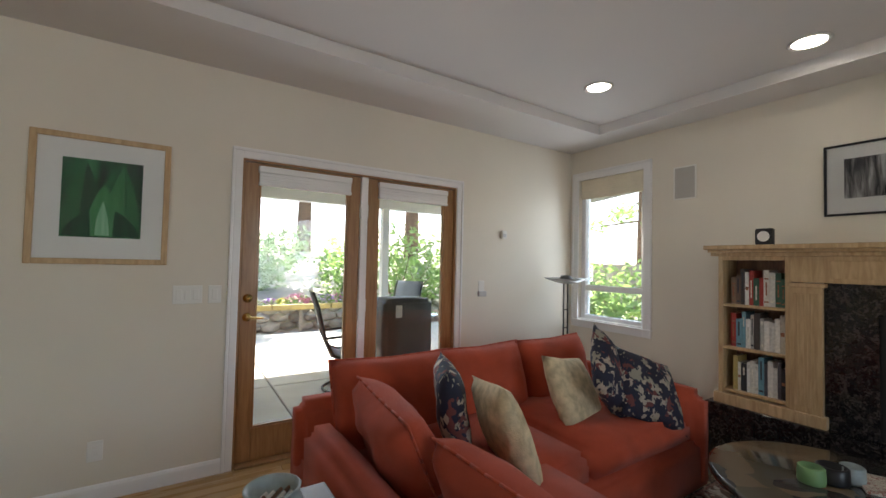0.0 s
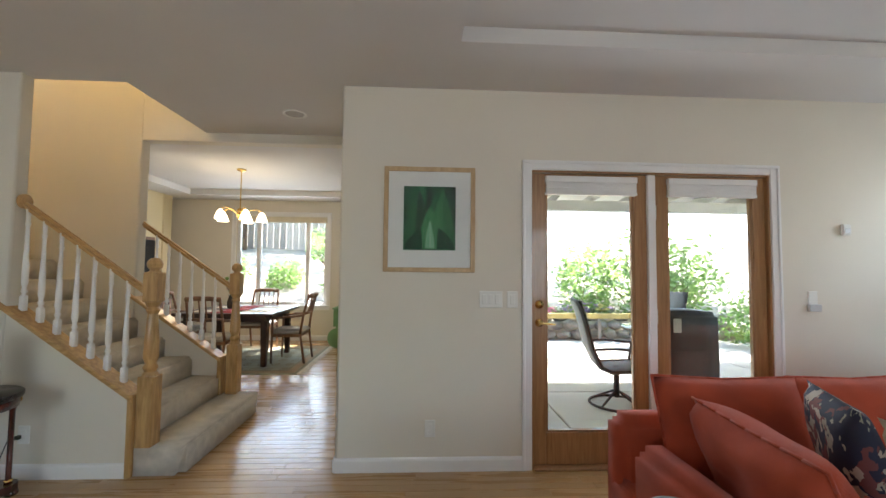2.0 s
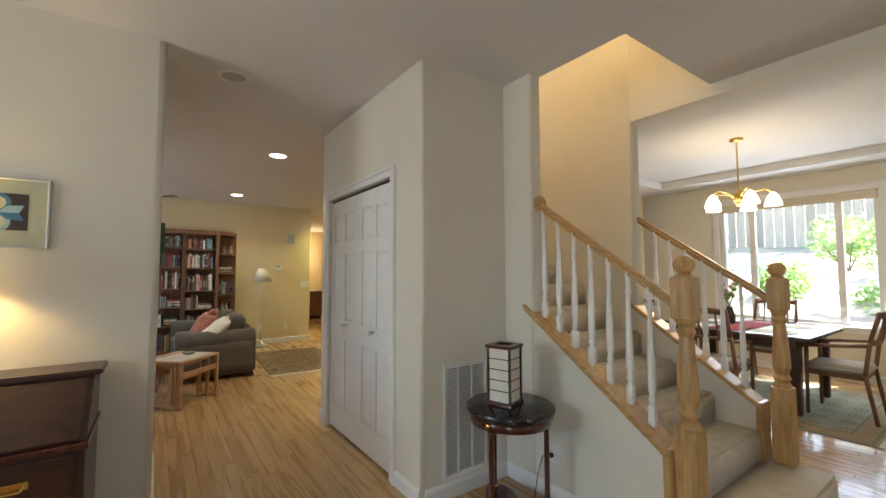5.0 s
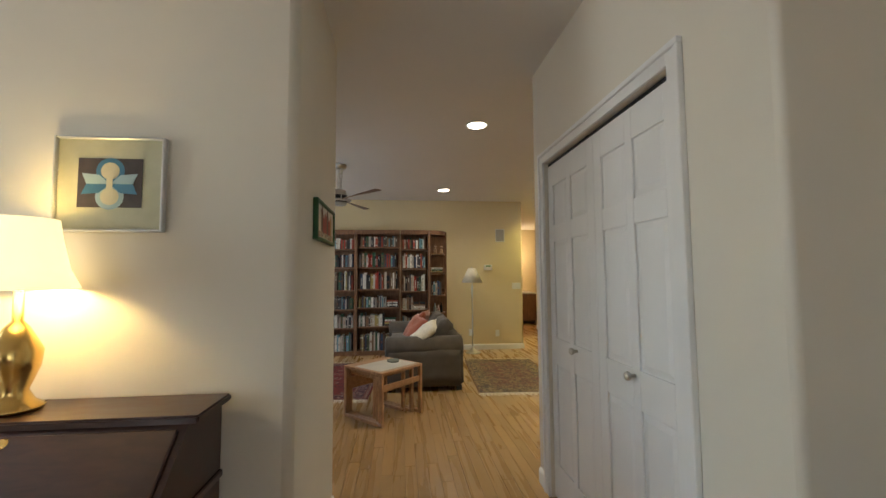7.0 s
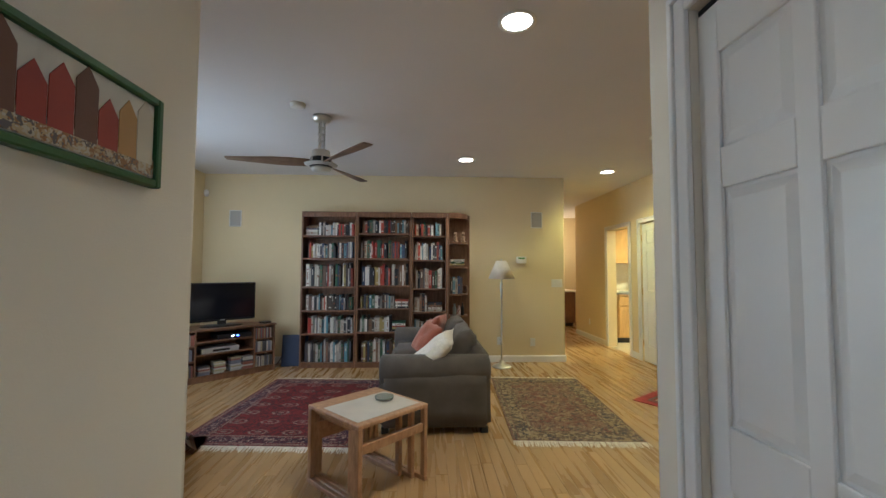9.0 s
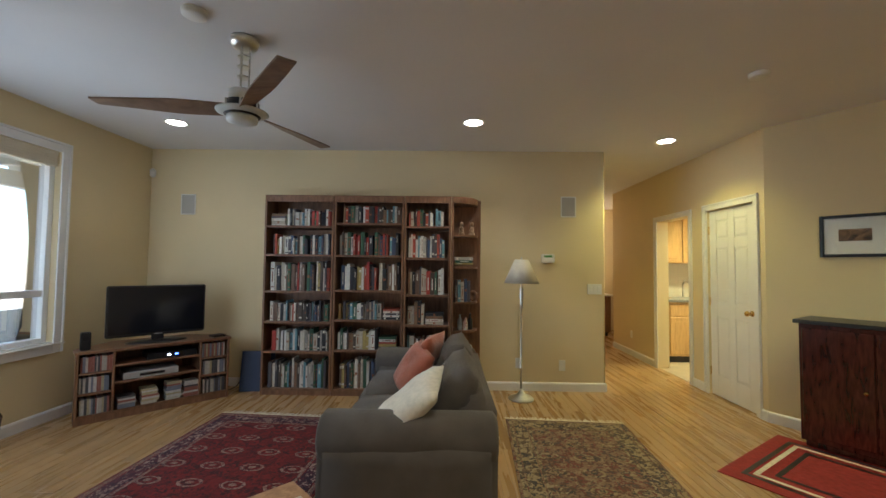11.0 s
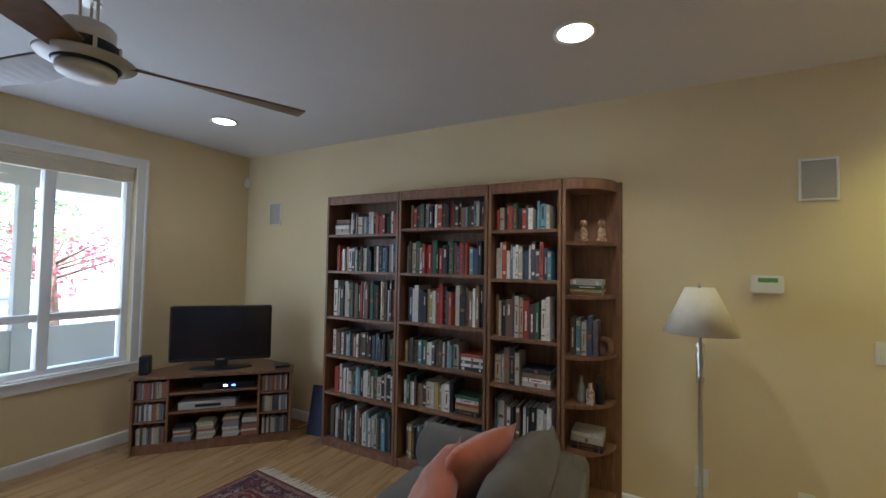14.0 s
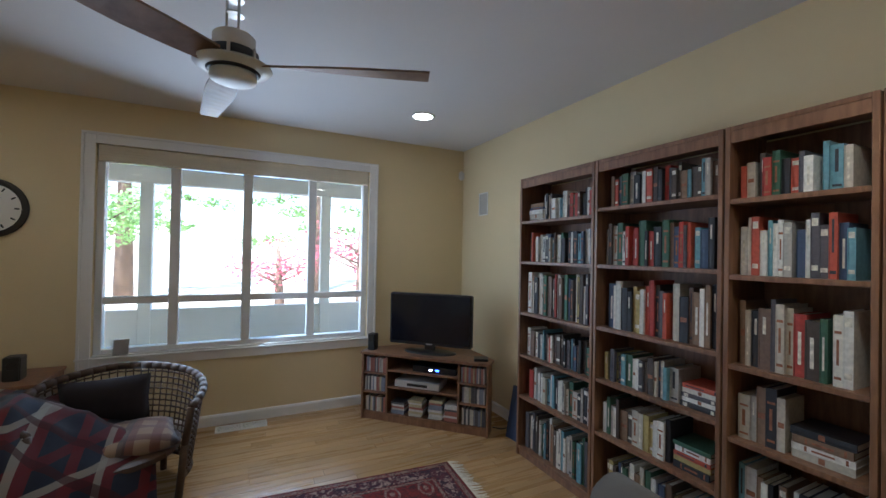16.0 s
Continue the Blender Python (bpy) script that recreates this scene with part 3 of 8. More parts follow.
skirting("baseboard_dining", [((-4.2, 8.70), (0, 8.70), (0, -1)), ((-4.2, 4.88), (-4.2, 8.7), (1, 0)), ((-4.2, 4.88), (-2.11, 4.88), (0, 1))])
skirting("baseboard_family", [((-8.78, -0.92), (-3.98, -0.92), (0, 1)), ((-3.98, -0.92), (-3.98, 1.6), (-1, 0)), ((-8.78, -0.92), (-8.78, 4.24), (1, 0)), ((-8.78, 4.24), (-13.3, 4.24), (0, 1)), ((-11.4, 5.38), (-9.951, 5.38), (0, -1)),
                              ((-9.069, 5.38), (-8.851, 5.38), (0, -1)), ((-8.024, 5.38), (-7.96, 5.38), (0, -1)), ((-7.96, 5.38), (-4.1, 8.06), (0.57, -0.82)), ((-13.3, 4.24), (-13.3, 5.5), (1, 0))])


def casing(name, axis, a0, a1, z0, z1, face, out, width=0.066, sill=False, label="white painted casing"):
    """Moulded trim round an opening on one wall face. out: the way it stands out."""
    bm = bmesh.new()
    t0, t1 = sorted((face, face + out * 0.016))
    u0, u1 = sorted((face, face + out * 0.024))

    def strip(p, q, r, s, n0, n1):
        if axis == "x":
            box(p, n0, r, q, n1, s, 0.003, bm)
        else:
            box(n0, p, r, n1, q, s, 0.003, bm)

    bottom = z0 - width if sill else z0
    for p, q in ((a0 - width + 0.02, a0), (a1, a1 + width - 0.02)):
        strip(p, q, bottom, z1 + width - 0.02, t0, t1)
    strip(a0 - width, a0 - width + 0.02, bottom, z1 + width - 0.02, u0, u1)
    strip(a1 + width - 0.02, a1 + width, bottom, z1 + width - 0.02, u0, u1)
    strip(a0, a1, z1, z1 + width - 0.02, t0, t1)
    strip(a0 - width, a1 + width, z1 + width - 0.02, z1 + width + 0.002, u0, u1)
    if sill:
        strip(a0, a1, z0 - width, z0 - 0.016, t0, t1)
        v0, v1 = sorted((face, face + out * 0.03))
        strip(a0 - width - 0.008, a1 + width + 0.008, z0 - 0.016, z0, v0, v1)
    return structure(name, bm, M["trim"], label)


casing("trim_french", "x", 1.343, 3.108, 0, 2.085, 3.63, -1)
casing("trim_closet", "x", -3.954, -2.76, 0, 2.008, 2.92, -1)
casing("trim_living_window", "y", 2.77, 3.51, 0.83, 2.33, 4.66, -1, 0.08, True)
casing("trim_dining_window", "x", -2.97, -1.27, 0.66, 2.35, 8.70, -1, 0.085, True)
casing("trim_family_window", "x", -7.70, -5.53, 0.66, 2.32, -0.92, 1, 0.085, True)
casing("trim_kitchen_door", "x", -9.885, -9.135, 0, 2.005, 5.38, -1)
casing("trim_passage_door", "x", -8.785, -8.09, 0, 2.01, 5.38, -1)


def window(name, axis, a0, a1, z0, z1, face, depth, bars, rail, label, blind_z=None):
    """A vinyl window set in a wall: outer frame, mullions at bars, a cross rail, panes, and a raised pleated blind at the top."""
    root = new(name)
    root.empty_display_size = 0.1
    tagged(root, label, kind="structure")
    mid = face + depth * 0.55

    def bar(nm, p, q, r, s, half, mat=M["vinyl"], lab=""):
        return part(nm, box(p, mid - half, r, q, mid + half, s, 0.004) if axis == "x" else box(mid - half, p, r, mid + half, q, s, 0.004), mat, root, lab)

    f = 0.05
    bar("window_frame", a0, a0 + f, z0, z1, 0.045)
    bar("window_frame", a1 - f, a1, z0, z1, 0.045)
    bar("window_frame", a0 + f, a1 - f, z1 - f, z1, 0.044)
    bar("window_frame", a0 + f, a1 - f, z0, z0 + f, 0.044)
    lo, hi = sorted((face, face + depth))
    part("window_sill", box(a0, lo, z0 - 0.004, a1, hi, z0 + 0.012, 0.003) if axis == "x" else box(lo, a0, z0 - 0.004, hi, a1, z0 + 0.012, 0.003), M["trim"], root)
    cuts = [a0 + f, *bars, a1 - f]
    for i, b in enumerate(bars):
        bar("mullion", b - 0.035, b + 0.035, z0 + f, z1 - f, 0.042)
    for p, q in zip(cuts, cuts[1:]):
        p2, q2 = (p if p == cuts[0] else p + 0.035), (q if q == cuts[-1] else q - 0.035)
        bar("cross_rail", p2, q2, rail - 0.028, rail + 0.028, 0.035) if rail else None
        for r, s in (((z0 + f, rail - 0.028), (rail + 0.028, z1 - f)) if rail else ((z0 + f, z1 - f),)):
            g = bar("pane", p2, q2, r, s, 0.003, M["pane"])
            g.visible_shadow = False
    if blind_z:
        sgn = -1 if depth > 0 else 1
        lo, hi = sorted((face - sgn * 0.012, face - sgn * 0.06))
        cover = new("window_blind")
        cover.empty_display_size = 0.1
        tagged(cover, "cream pleated window blind drawn up to the top", "window blind")

        def strip(nm, ins, k, zb, za):
            part(nm, box(*((a0 + ins, lo + k, zb, a1 - ins, hi - k, za) if axis == "x" else (lo + k, a0 + ins, zb, hi - k, a1 - ins, za)), 0.002), M["blind"], cover)

        strip("headrail", 0.012, 0.0, z1 - 0.03, z1 - 0.002)
        step = (z1 - 0.055 - blind_z) / 7
        for i in range(7):
            strip("pleat", 0.016, 0.006 if i % 2 else 0.0, z1 - 0.03 - step * (i + 1), z1 - 0.03 - step * i)
        strip("bottom_rail", 0.014, 0.0, blind_z, blind_z + 0.025)
    return root


window("window_1", "y", 2.77, 3.51, 0.83, 2.33, 4.66, 0.16, [], 1.17, "white living room window looking onto the garden", 2.13)
window("window_4", "x", -2.75, -1.05, 0.75, 2.25, -2.0, -0.15, [-1.9], None, "white window in the south wall of the living room")
window("window_5", "x", 2.15, 3.45, 0.75, 2.25, -2.0, -0.15, [2.8], None, "white window in the south wall of the living room")
window("window_2", "x", -2.97, -1.27, 0.66, 2.35, 8.70, 0.17, [-2.57, -1.64], None, "white three-part dining room window", 2.24)
window("window_3", "x", -7.70, -5.53, 0.66, 2.32, -0.92, -0.17, [-7.16, -6.60, -6.05], 1.09, "wide white four-part family room window", 2.19)


def french_door(name, x0, x1, hinge_right, label, handles):
    root = new(name)
    root.empty_display_size = 0.1
    tagged(root, label, kind="structure")
    y0, y1 = 3.655, 3.70
    s = 0.095
    part("stile", box(x0, y0, 0.02, x0 + s, y1, 2.068, 0.004), M["fir"], root)
    part("stile", box(x1 - s, y0, 0.02, x1, y1, 2.068, 0.004), M["fir"], root)
    part("top_rail", box(x0 + s, y0, 1.97, x1 - s, y1, 2.068, 0.004), M["fir"], root)
    part("bottom_rail", box(x0 + s, y0, 0.02, x1 - s, y1, 0.24, 0.004), M["fir"], root)
    bead = bmesh.new()
    for a, b, c, d in ((x0 + s, 0.24, x0 + s + 0.014, 1.97), (x1 - s - 0.014, 0.24, x1 - s, 1.97), (x0 + s + 0.014, 0.24, x1 - s - 0.014, 0.254), (x0 + s + 0.014, 1.956, x1 - s - 0.014, 1.97)):
        box(a, y0 + 0.006, b, c, y1 - 0.006, d, 0.003, bead)
    part("glazing_bead", bead, M["fir"], root)
    g = part("pane", box(x0 + s + 0.014, 3.676, 0.254, x1 - s - 0.014, 3.680, 1.956), M["pane"], root)
    g.visible_shadow = False
    bm = box(x0 + s - 0.01, 3.612, 2.0, x1 - s + 0.01, 3.652, 2.045, 0.004)
    for i in range(6):
        box(x0 + s - 0.004, 3.615 + (0.004 if i % 2 else 0), 1.93 + i * 0.0115, x1 - s + 0.004, 3.65, 1.9405 + i * 0.0115, 0.001, bm)
    box(x0 + s - 0.008, 3.613, 1.912, x1 - s + 0.008, 3.651, 1.93, 0.003, bm)
    part("door_blind", bm, M["trim"], root, "white pleated blind gathered at the top")
    for z in (0.30, 1.05, 1.80):
        xh = x1 if hinge_right else x0
        part("hinge", rod((xh, 3.648, z - 0.05), (xh, 3.648, z + 0.05), 0.008), M["nickel"], root)
    if handles:
        xs = x0 + 0.045
        part("deadbolt", lathe([(0.03, 0), (0.03, 0.008), (0.012, 0.012), (0.010, 0.026)], 16, m=pose(xs, 3.655, 1.13, 90)), M["brass"], root, "brass deadbolt", True)
        h = lathe([(0.03, 0), (0.028, 0.008), (0.011, 0.012), (0.011, 0.045)], 16, m=pose(xs, 3.655, 1.0, 90))
        rod((xs, 3.612, 1.0), (xs - 0.0, 3.606, 1.0), 0.012, h)
        rod((xs, 3.61, 1.0), (xs + 0.10, 3.606, 0.995), 0.009, h, r2=0.007)
        part("door_handle", h, M["brass"], root, "brass lever handle", True)
    return root


french_door("door_1", 1.360, 2.196, True, "glazed fir patio door with a brass lever handle", True)
french_door("door_2", 2.256, 3.091, False, "glazed fir fixed patio door panel", False)
structure("door_mullion", box(2.198, 3.635, 0.0, 2.254, 3.72, 2.07, 0.004), M["trim"], "white post between the patio doors")
structure("door_jamb", merge(box(1.343, 3.631, 0.0, 1.358, 3.79, 2.085), merge(box(3.093, 3.631, 0.0, 3.108, 3.79, 2.085), box(1.358, 3.631, 2.072, 3.093, 3.79, 2.085))), M["fir"], "fir door jamb")
structure("door_threshold", box(1.358, 3.60, 0.0, 3.093, 3.80, 0.018, 0.005), M["fir"], "worn fir threshold")


def panel_door(w, h, t, cols, rows, parent, name="door_leaf"):
    """A moulded panel door leaf, hinge edge at x = 0, front at y = 0. rows: (z0, z1) of the panels."""
    bm = bmesh.new()
    stile = 0.11 if w > 0.6 else 0.07
    mid = 0.09 if w > 0.6 else 0.05
    pw = (w - 2 * stile - mid * (cols - 1)) / cols
    box(0, 0.010, 0.0, w, t, h, 0.0, bm)
    xs = [stile + i * (pw + mid) for i in range(cols)]
    upright = [(0, stile)] + [(x + pw, x + pw + mid) for x in xs[:-1]] + [(w - stile, w)]
    for a, b in upright:
        box(a, 0, 0, b, 0.0099, h, 0.0025, bm)
    zs = [0.0] + [v for r in rows for v in r] + [h]
    for x in xs:
        for a, b in zip(zs[0::2], zs[1::2]):
            box(x, 0.0003, a, x + pw, 0.0098, b, 0.002, bm)
        for a, b in rows:
            own = box(x + 0.008, 0.003, a + 0.008, x + pw - 0.008, 0.0101, b - 0.008)
            for v in own.verts:
                if v.co.y < 0.005:
                    v.co.x += 0.022 if v.co.x < x + pw / 2 else -0.022
                    v.co.z += 0.022 if v.co.z < (a + b) / 2 else -0.022
            merge(bm, own)
    return part(name, bm, M["trim"], parent)


closet = new("door_3")
tagged(closet, "white six-panel bifold closet doors, closed", kind="structure")
closet.matrix_world = pose(-3.952, 2.940, 0.014)
for i in range(2):
    leaf = panel_door(0.594, 1.97, 0.034, 2, [(0.20, 0.78), (0.93, 1.50), (1.60, 1.84)], closet)
    leaf.location = (0.0 + i * 0.5965, 0, 0)
    knob = part("door_knob", lathe([(0.008, 0), (0.008, 0.018), (0.016, 0.024), (0.019, 0.032), (0.014, 0.042), (0.004, 0.045)], 14, m=pose((0.362 if i == 0 else 0.291), 0.0, 0.905, 90)), M["nickel"], leaf, "small dark nickel knob", True)
part("door_stop", box(1.162, 0.036, 0.0, 1.191, 0.060, 1.988, 0.002), M["trim"], closet)
part("door_stop", box(0.001, 0.036, 0.0, 0.03, 0.060, 1.988, 0.002), M["trim"], closet)
part("track", box(0.0, 0.004, 1.975, 1.19, 0.034, 1.988), M["fire_black"], closet, "dark bifold track")

hall_door = new("door_4")
tagged(hall_door, "white six-panel passage door, closed, with a brass knob", kind="structure")
hall_door.matrix_world = pose(-8.782, 5.40, 0.01)
leaf = panel_door(0.688, 1.99, 0.036, 2, [(0.22, 0.85), (1.0, 1.58), (1.68, 1.88)], hall_door)
part("door_knob", lathe([(0.028, 0), (0.028, 0.006), (0.010, 0.012), (0.010, 0.03), (0.024, 0.04), (0.027, 0.052), (0.018, 0.064), (0.004, 0.067)], 16, m=pose(0.62, 0.0, 0.93, 90)), M["brass"], leaf, "brass knob", True)
for z in (0.25, 1.0, 1.78):
    part("hinge", rod((0.0, -0.004, z - 0.045), (0.0, -0.004, z + 0.045), 0.007), M["brass"], hall_door)
structure("wall_behind_passage_door", box(-8.9, 5.47, 0, -8.0, 5.50, 2.2), M["wall"], "backing behind the passage door")

# ---- stairs ----
RISE, RUN = 0.178, 0.252
stairs = new("stairs")
tagged(stairs, "cream carpeted stairs with oak rails and white balusters", kind="structure")
NX, NY0, NY1 = -1.245, 3.665, 4.83


def tread_x(i):
    """Front of step i (1 is the lowest)."""
    return -0.985 if i == 1 else -1.315 - (i - 2) * RUN


for i in range(1, 12):
    x0, x1 = tread_x(i), (tread_x(i + 1) if i < 11 else -4.1)
    if i == 1:
        own = box(-1.33, 3.615, 0.0, x0, 4.87, RISE)
    else:
        own = box(-4.1, 3.702, (i - 1) * RISE, x0, 4.758, i * RISE)
    bmesh.ops.bevel(own, geom=[e for e in own.edges if all(v.co.x > x0 - 1e-4 for v in e.verts) and all(v.co.z > i * RISE - 1e-4 for v in e.verts)], offset=0.022, segments=4, affect="EDGES")
    if i == 1:
        bmesh.ops.bevel(own, geom=[e for e in own.edges if abs(e.verts[0].co.z - e.verts[1].co.z) > 0.1 and e.verts[0].co.x > -1.0], offset=0.05, segments=4, affect="EDGES")
    part("step", own, M["carpet"], stairs, "", True)


def slope_z(x):
    return 0.50 + (-1.33 - x) * RISE / RUN


def stringer(y0, y1, x0, x1, name):
    """Plastered low wall under the rail with a sloping top."""
    bm = bmesh.new()
    pts = [(x0, 0), (x1, 0), (x1, slope_z(x1)), (x0, slope_z(x0))]
    a, b = [bm.verts.new((x, y0, z)) for x, z in pts], [bm.verts.new((x, y1, z)) for x, z in pts]
    bm.faces.new(a)
    bm.faces.new(b[::-1])
    for i in range(4):
        bm.faces.new((a[i], a[(i + 1) % 4], b[(i + 1) % 4], b[i]))
    part(name, bm, M["wall"], stairs)


def sloped_bar(y0, y1, x0, x1, lift, thick, mat, name, bevel=0.006):
    own = box(0, y0, 0, 1, y1, thick)
    for v in own.verts:
        x = x0 + v.co.x * (x1 - x0)
        v.co = (x, v.co.y, slope_z(x) + lift + v.co.z)
    bmesh.ops.bevel(own, geom=own.edges[:], offset=bevel, segments=2, affect="EDGES")
    return part(name, own, mat, stairs)


stringer(3.60, 3.70, -2.13, -1.33, "stringer_wall")
stringer(4.76, 4.86, -2.11, -1.33, "stringer_wall")
sloped_bar(3.575, 3.725, -2.20, -1.30, 0.0, 0.035, M["oak_x"], "stringer_cap")
sloped_bar(4.735, 4.885, -2.18, -1.30, 0.0, 0.035, M["oak_x"], "stringer_cap")
sloped_bar(3.635, 3.695, -2.19, -1.29, 0.70, 0.055, M["oak_x"], "handrail", 0.018)
sloped_bar(4.80, 4.86, -2.12, -1.25, 0.70, 0.055, M["oak_x"], "handrail", 0.018)
part("rail_end", lathe([(0.05, 0), (0.05, 0.02), (0.04, 0.03), (0.0005, 0.03)], 16, m=pose(-2.128, 3.665, 1.80, 0, 90)), M["oak"], stairs)


def newel(x, y, z0, top):
    bm = box(x - 0.052, y - 0.052, z0, x + 0.052, y + 0.052, z0 + 0.46, 0.005)
    a, b = z0 + 0.46, top - 0.30
    k = (b - a)
    lathe([(0.050, a), (0.046, a + 0.015), (0.036, a + 0.03), (0.046, a + 0.055), (0.034, a + 0.08), (0.046, a + 0.12), (0.044, a + k * 0.45), (0.034, a + k * 0.75), (0.030, b - 0.08), (0.042, b - 0.055), (0.032, b - 0.035), (0.046, b - 0.012), (0.048, b)], 20, bm, pose(x, y, 0))
    box(x - 0.048, y - 0.048, b, x + 0.048, y + 0.048, b + 0.20, 0.006, bm)
    c = b + 0.20
    lathe([(0.045, c), (0.030, c + 0.012), (0.030, c + 0.02), (0.044, c + 0.034), (0.049, c + 0.056), (0.042, c + 0.078), (0.024, c + 0.096), (0.004, c + 0.10)], 20, bm, pose(x, y, 0))
    part("newel_post", bm, M["oak"], stairs, "turned oak newel post")


newel(NX, NY0, RISE, 1.43)
newel(NX + 0.03, NY1, RISE, 1.41)
part("stringer_end", box(-1.335, 3.585, 0, -1.297, 3.715, 0.53, 0.004), M["oak"], stairs)
part("stringer_end", box(-1.335, 4.745, 0.17, -1.297, 4.875, 0.53, 0.004), M["oak"], stairs)
for y, n in ((3.665, 7), (4.83, 6)):
    for i in range(n):
        x = -1.415 - i * 0.112
        a, b = slope_z(x) + 0.03, slope_z(x) + 0.715
        k = b - a
        bm = box(x - 0.017, y - 0.017, a, x + 0.017, y + 0.017, a + 0.10, 0.003)
        lathe([(0.017, a + 0.10), (0.010, a + 0.115), (0.019, a + 0.13), (0.011, a + 0.15), (0.019, a + 0.19), (0.018, a + k * 0.42), (0.011, a + k * 0.72), (0.010, b - 0.12), (0.017, b - 0.105), (0.011, b - 0.09), (0.014, b)], 12, bm, pose(x, y, 0))
        part("baluster", bm, M["trim"], stairs, "", True)

# ---- fixed lamps ----


def recessed(x, y, z, watts, lit=True, r=0.085, colour=(1.0, 0.90, 0.68)):
    root = thing("recessed_light", (x, y, z), "round white recessed ceiling light, switched on" if lit else "round white ceiling grille", "ceiling light", "recessed ceiling lights")
    ring = lathe([(r, 0.0), (r + 0.018, -0.003), (r + 0.02, -0.007), (r, -0.010), (r - 0.004, -0.004)], 28)
    part("trim_ring", ring, M["white_plastic"], root, "", True)
    part("lens", lathe([(r - 0.003, -0.001), (r - 0.006, -0.006), (0.01, -0.007)], 28), M["can_glow"] if lit else M["grille_grey"], root)
    if watts:
        down_light("recessed_lamp", x, y, z - 0.02, watts, colour)


recessed(3.59, 2.49, H + 0.09, 0.75)
recessed(4.05, 1.40, H + 0.09, 0.5)
recessed(-0.51, 4.20, H + 0.008, 0, False, 0.08)
recessed(-3.30, 2.02, H + 0.014, 0, False, 0.08)
recessed(-5.06, 2.71, H + 0.014, 20)
recessed(-7.85, 2.705, H + 0.014, 9)
recessed(-7.90, -0.05, H + 0.014, 2)
recessed(-5.0, -0.05, H + 0.014, 2)
recessed(-8.35, 4.70, H + 0.014, 19, colour=(1.0, 0.87, 0.26))
# added lamp with no known fitting here, brightens the passage end
recessed(-6.2, 4.9, H + 0.014, 14, colour=(1.0, 0.88, 0.40))
bulb_light("stairwell_lamp", -2.6, 4.2, 4.7, 12, (1.0, 0.72, 0.36))

# ---- family room ----
BX0, BX1 = -8.77, -8.475
rng = random.Random(11)


def book_mesh(kind):
    """Unit book: spine towards +x, thickness along y, height along z. Slot 0 cover, slot 1 pages, slot 2 spine bands."""
    bm = box(-1, 0.0, 0, 0, 0.10, 1, 0)
    box(-1, 0.90, 0, 0, 1.0, 1, 0, bm)
    own = bmesh.new()
    pts = [(-0.06, 0.0), (-0.01, 0.12), (0.0, 0.5), (-0.01, 0.88), (-0.06, 1.0)]
    a, b = [own.verts.new((x, y, 0)) for x, y in pts], [own.verts.new((x, y, 1)) for x, y in pts]
    for i in range(4):
        own.faces.new((a[i], a[i + 1], b[i + 1], b[i]))
    own.faces.new(a)
    own.faces.new(b)
    merge(bm, own)
    n0 = len(bm.faces)
    box(-0.97, 0.11, 0.015, -0.07, 0.89, 0.985, 0, bm)
    bm.faces.ensure_lookup_table()
    for f in bm.faces[n0:]:
        f.material_index = 1
    n1 = len(bm.faces)
    for z0, z1 in {0: [], 1: [(0.58, 0.86)], 2: [(0.74, 0.78), (0.30, 0.66), (0.10, 0.14)], 3: [(0.40, 0.90), (0.08, 0.13)], 4: [(0.2, 0.72)], 5: [(0.80, 0.92), (0.12, 0.20)], 6: [(0.45, 0.55)], 7: []}[kind]:
        box(-0.03, *((0.36, z0, 0.004, 0.62) if z1 - z0 > 0.2 else (0.14, z0, 0.003, 0.86)), z1, 0, bm)
    bm.faces.ensure_lookup_table()
    for f in bm.faces[n1:]:
        f.material_index = 2
    return bm


M["spine_pale"] = surface("pale_spine_print", (0.66, 0.62, 0.52), 0.6, scale=50, vary=0.35, bump=0.0)
M["spine_dark"] = surface("dark_spine_print", (0.05, 0.05, 0.06), 0.6, scale=50, vary=0.35, bump=0.0)
M["spine_rust"] = surface("rust_spine_print", (0.30, 0.12, 0.06), 0.6, scale=50, vary=0.35, bump=0.0)
BOOK_MESHES = [mesh_of("book", book_mesh(k), [BOOKS[k % 2], M["pages"], (M["spine_pale"] if k in (1, 4, 5) else M["spine_dark"] if k == 3 else M["spine_rust"])]) for k in range(8)]


def book(at, thick, depth, height, turn=0.0, lie=False, label="upright book with a cloth or paper spine on a shelf", tilt=0.0):
    ob = new("book", rng.choice(BOOK_MESHES))
    m = pose(*at, 0, 0, turn)
    if lie:
        m = m @ pose(0, height / 2, 0, 90, 0, 0)
    elif tilt:
        m = m @ pose(0, 0, 0, tilt, 0, 0)
    ob.matrix_world = m @ Matrix.Diagonal((depth, thick, height, 1))
    return tagged(ob, label, "book", "books on the shelves")


def row_of_books(y0, y1, z, clear, front, start=0.0, fill=0.95, thin=1.0):
    """Books from left to right, some gaps, a leaning one or a flat stack at the end."""
    y = y0 + 0.01 + start
    stop = y0 + (y1 - y0) * fill
    base = rng.uniform(0.62, 0.78) * clear
    while y < stop - 0.02:
        t = (rng.uniform(0.015, 0.030) if rng.random() < 0.75 else rng.uniform(0.030, 0.046)) * thin
        if y + t > y1 - 0.008:
            break
        h = min(clear - 0.02, max(0.14, base * rng.uniform(0.86, 1.16)))
        d = rng.uniform(0.15, 0.2)
        book((front - rng.uniform(0.035, 0.06), y, z), t, d, h)
        y += t + (0.0006 if rng.random() < 0.93 else rng.uniform(0.012, 0.03))
    return y


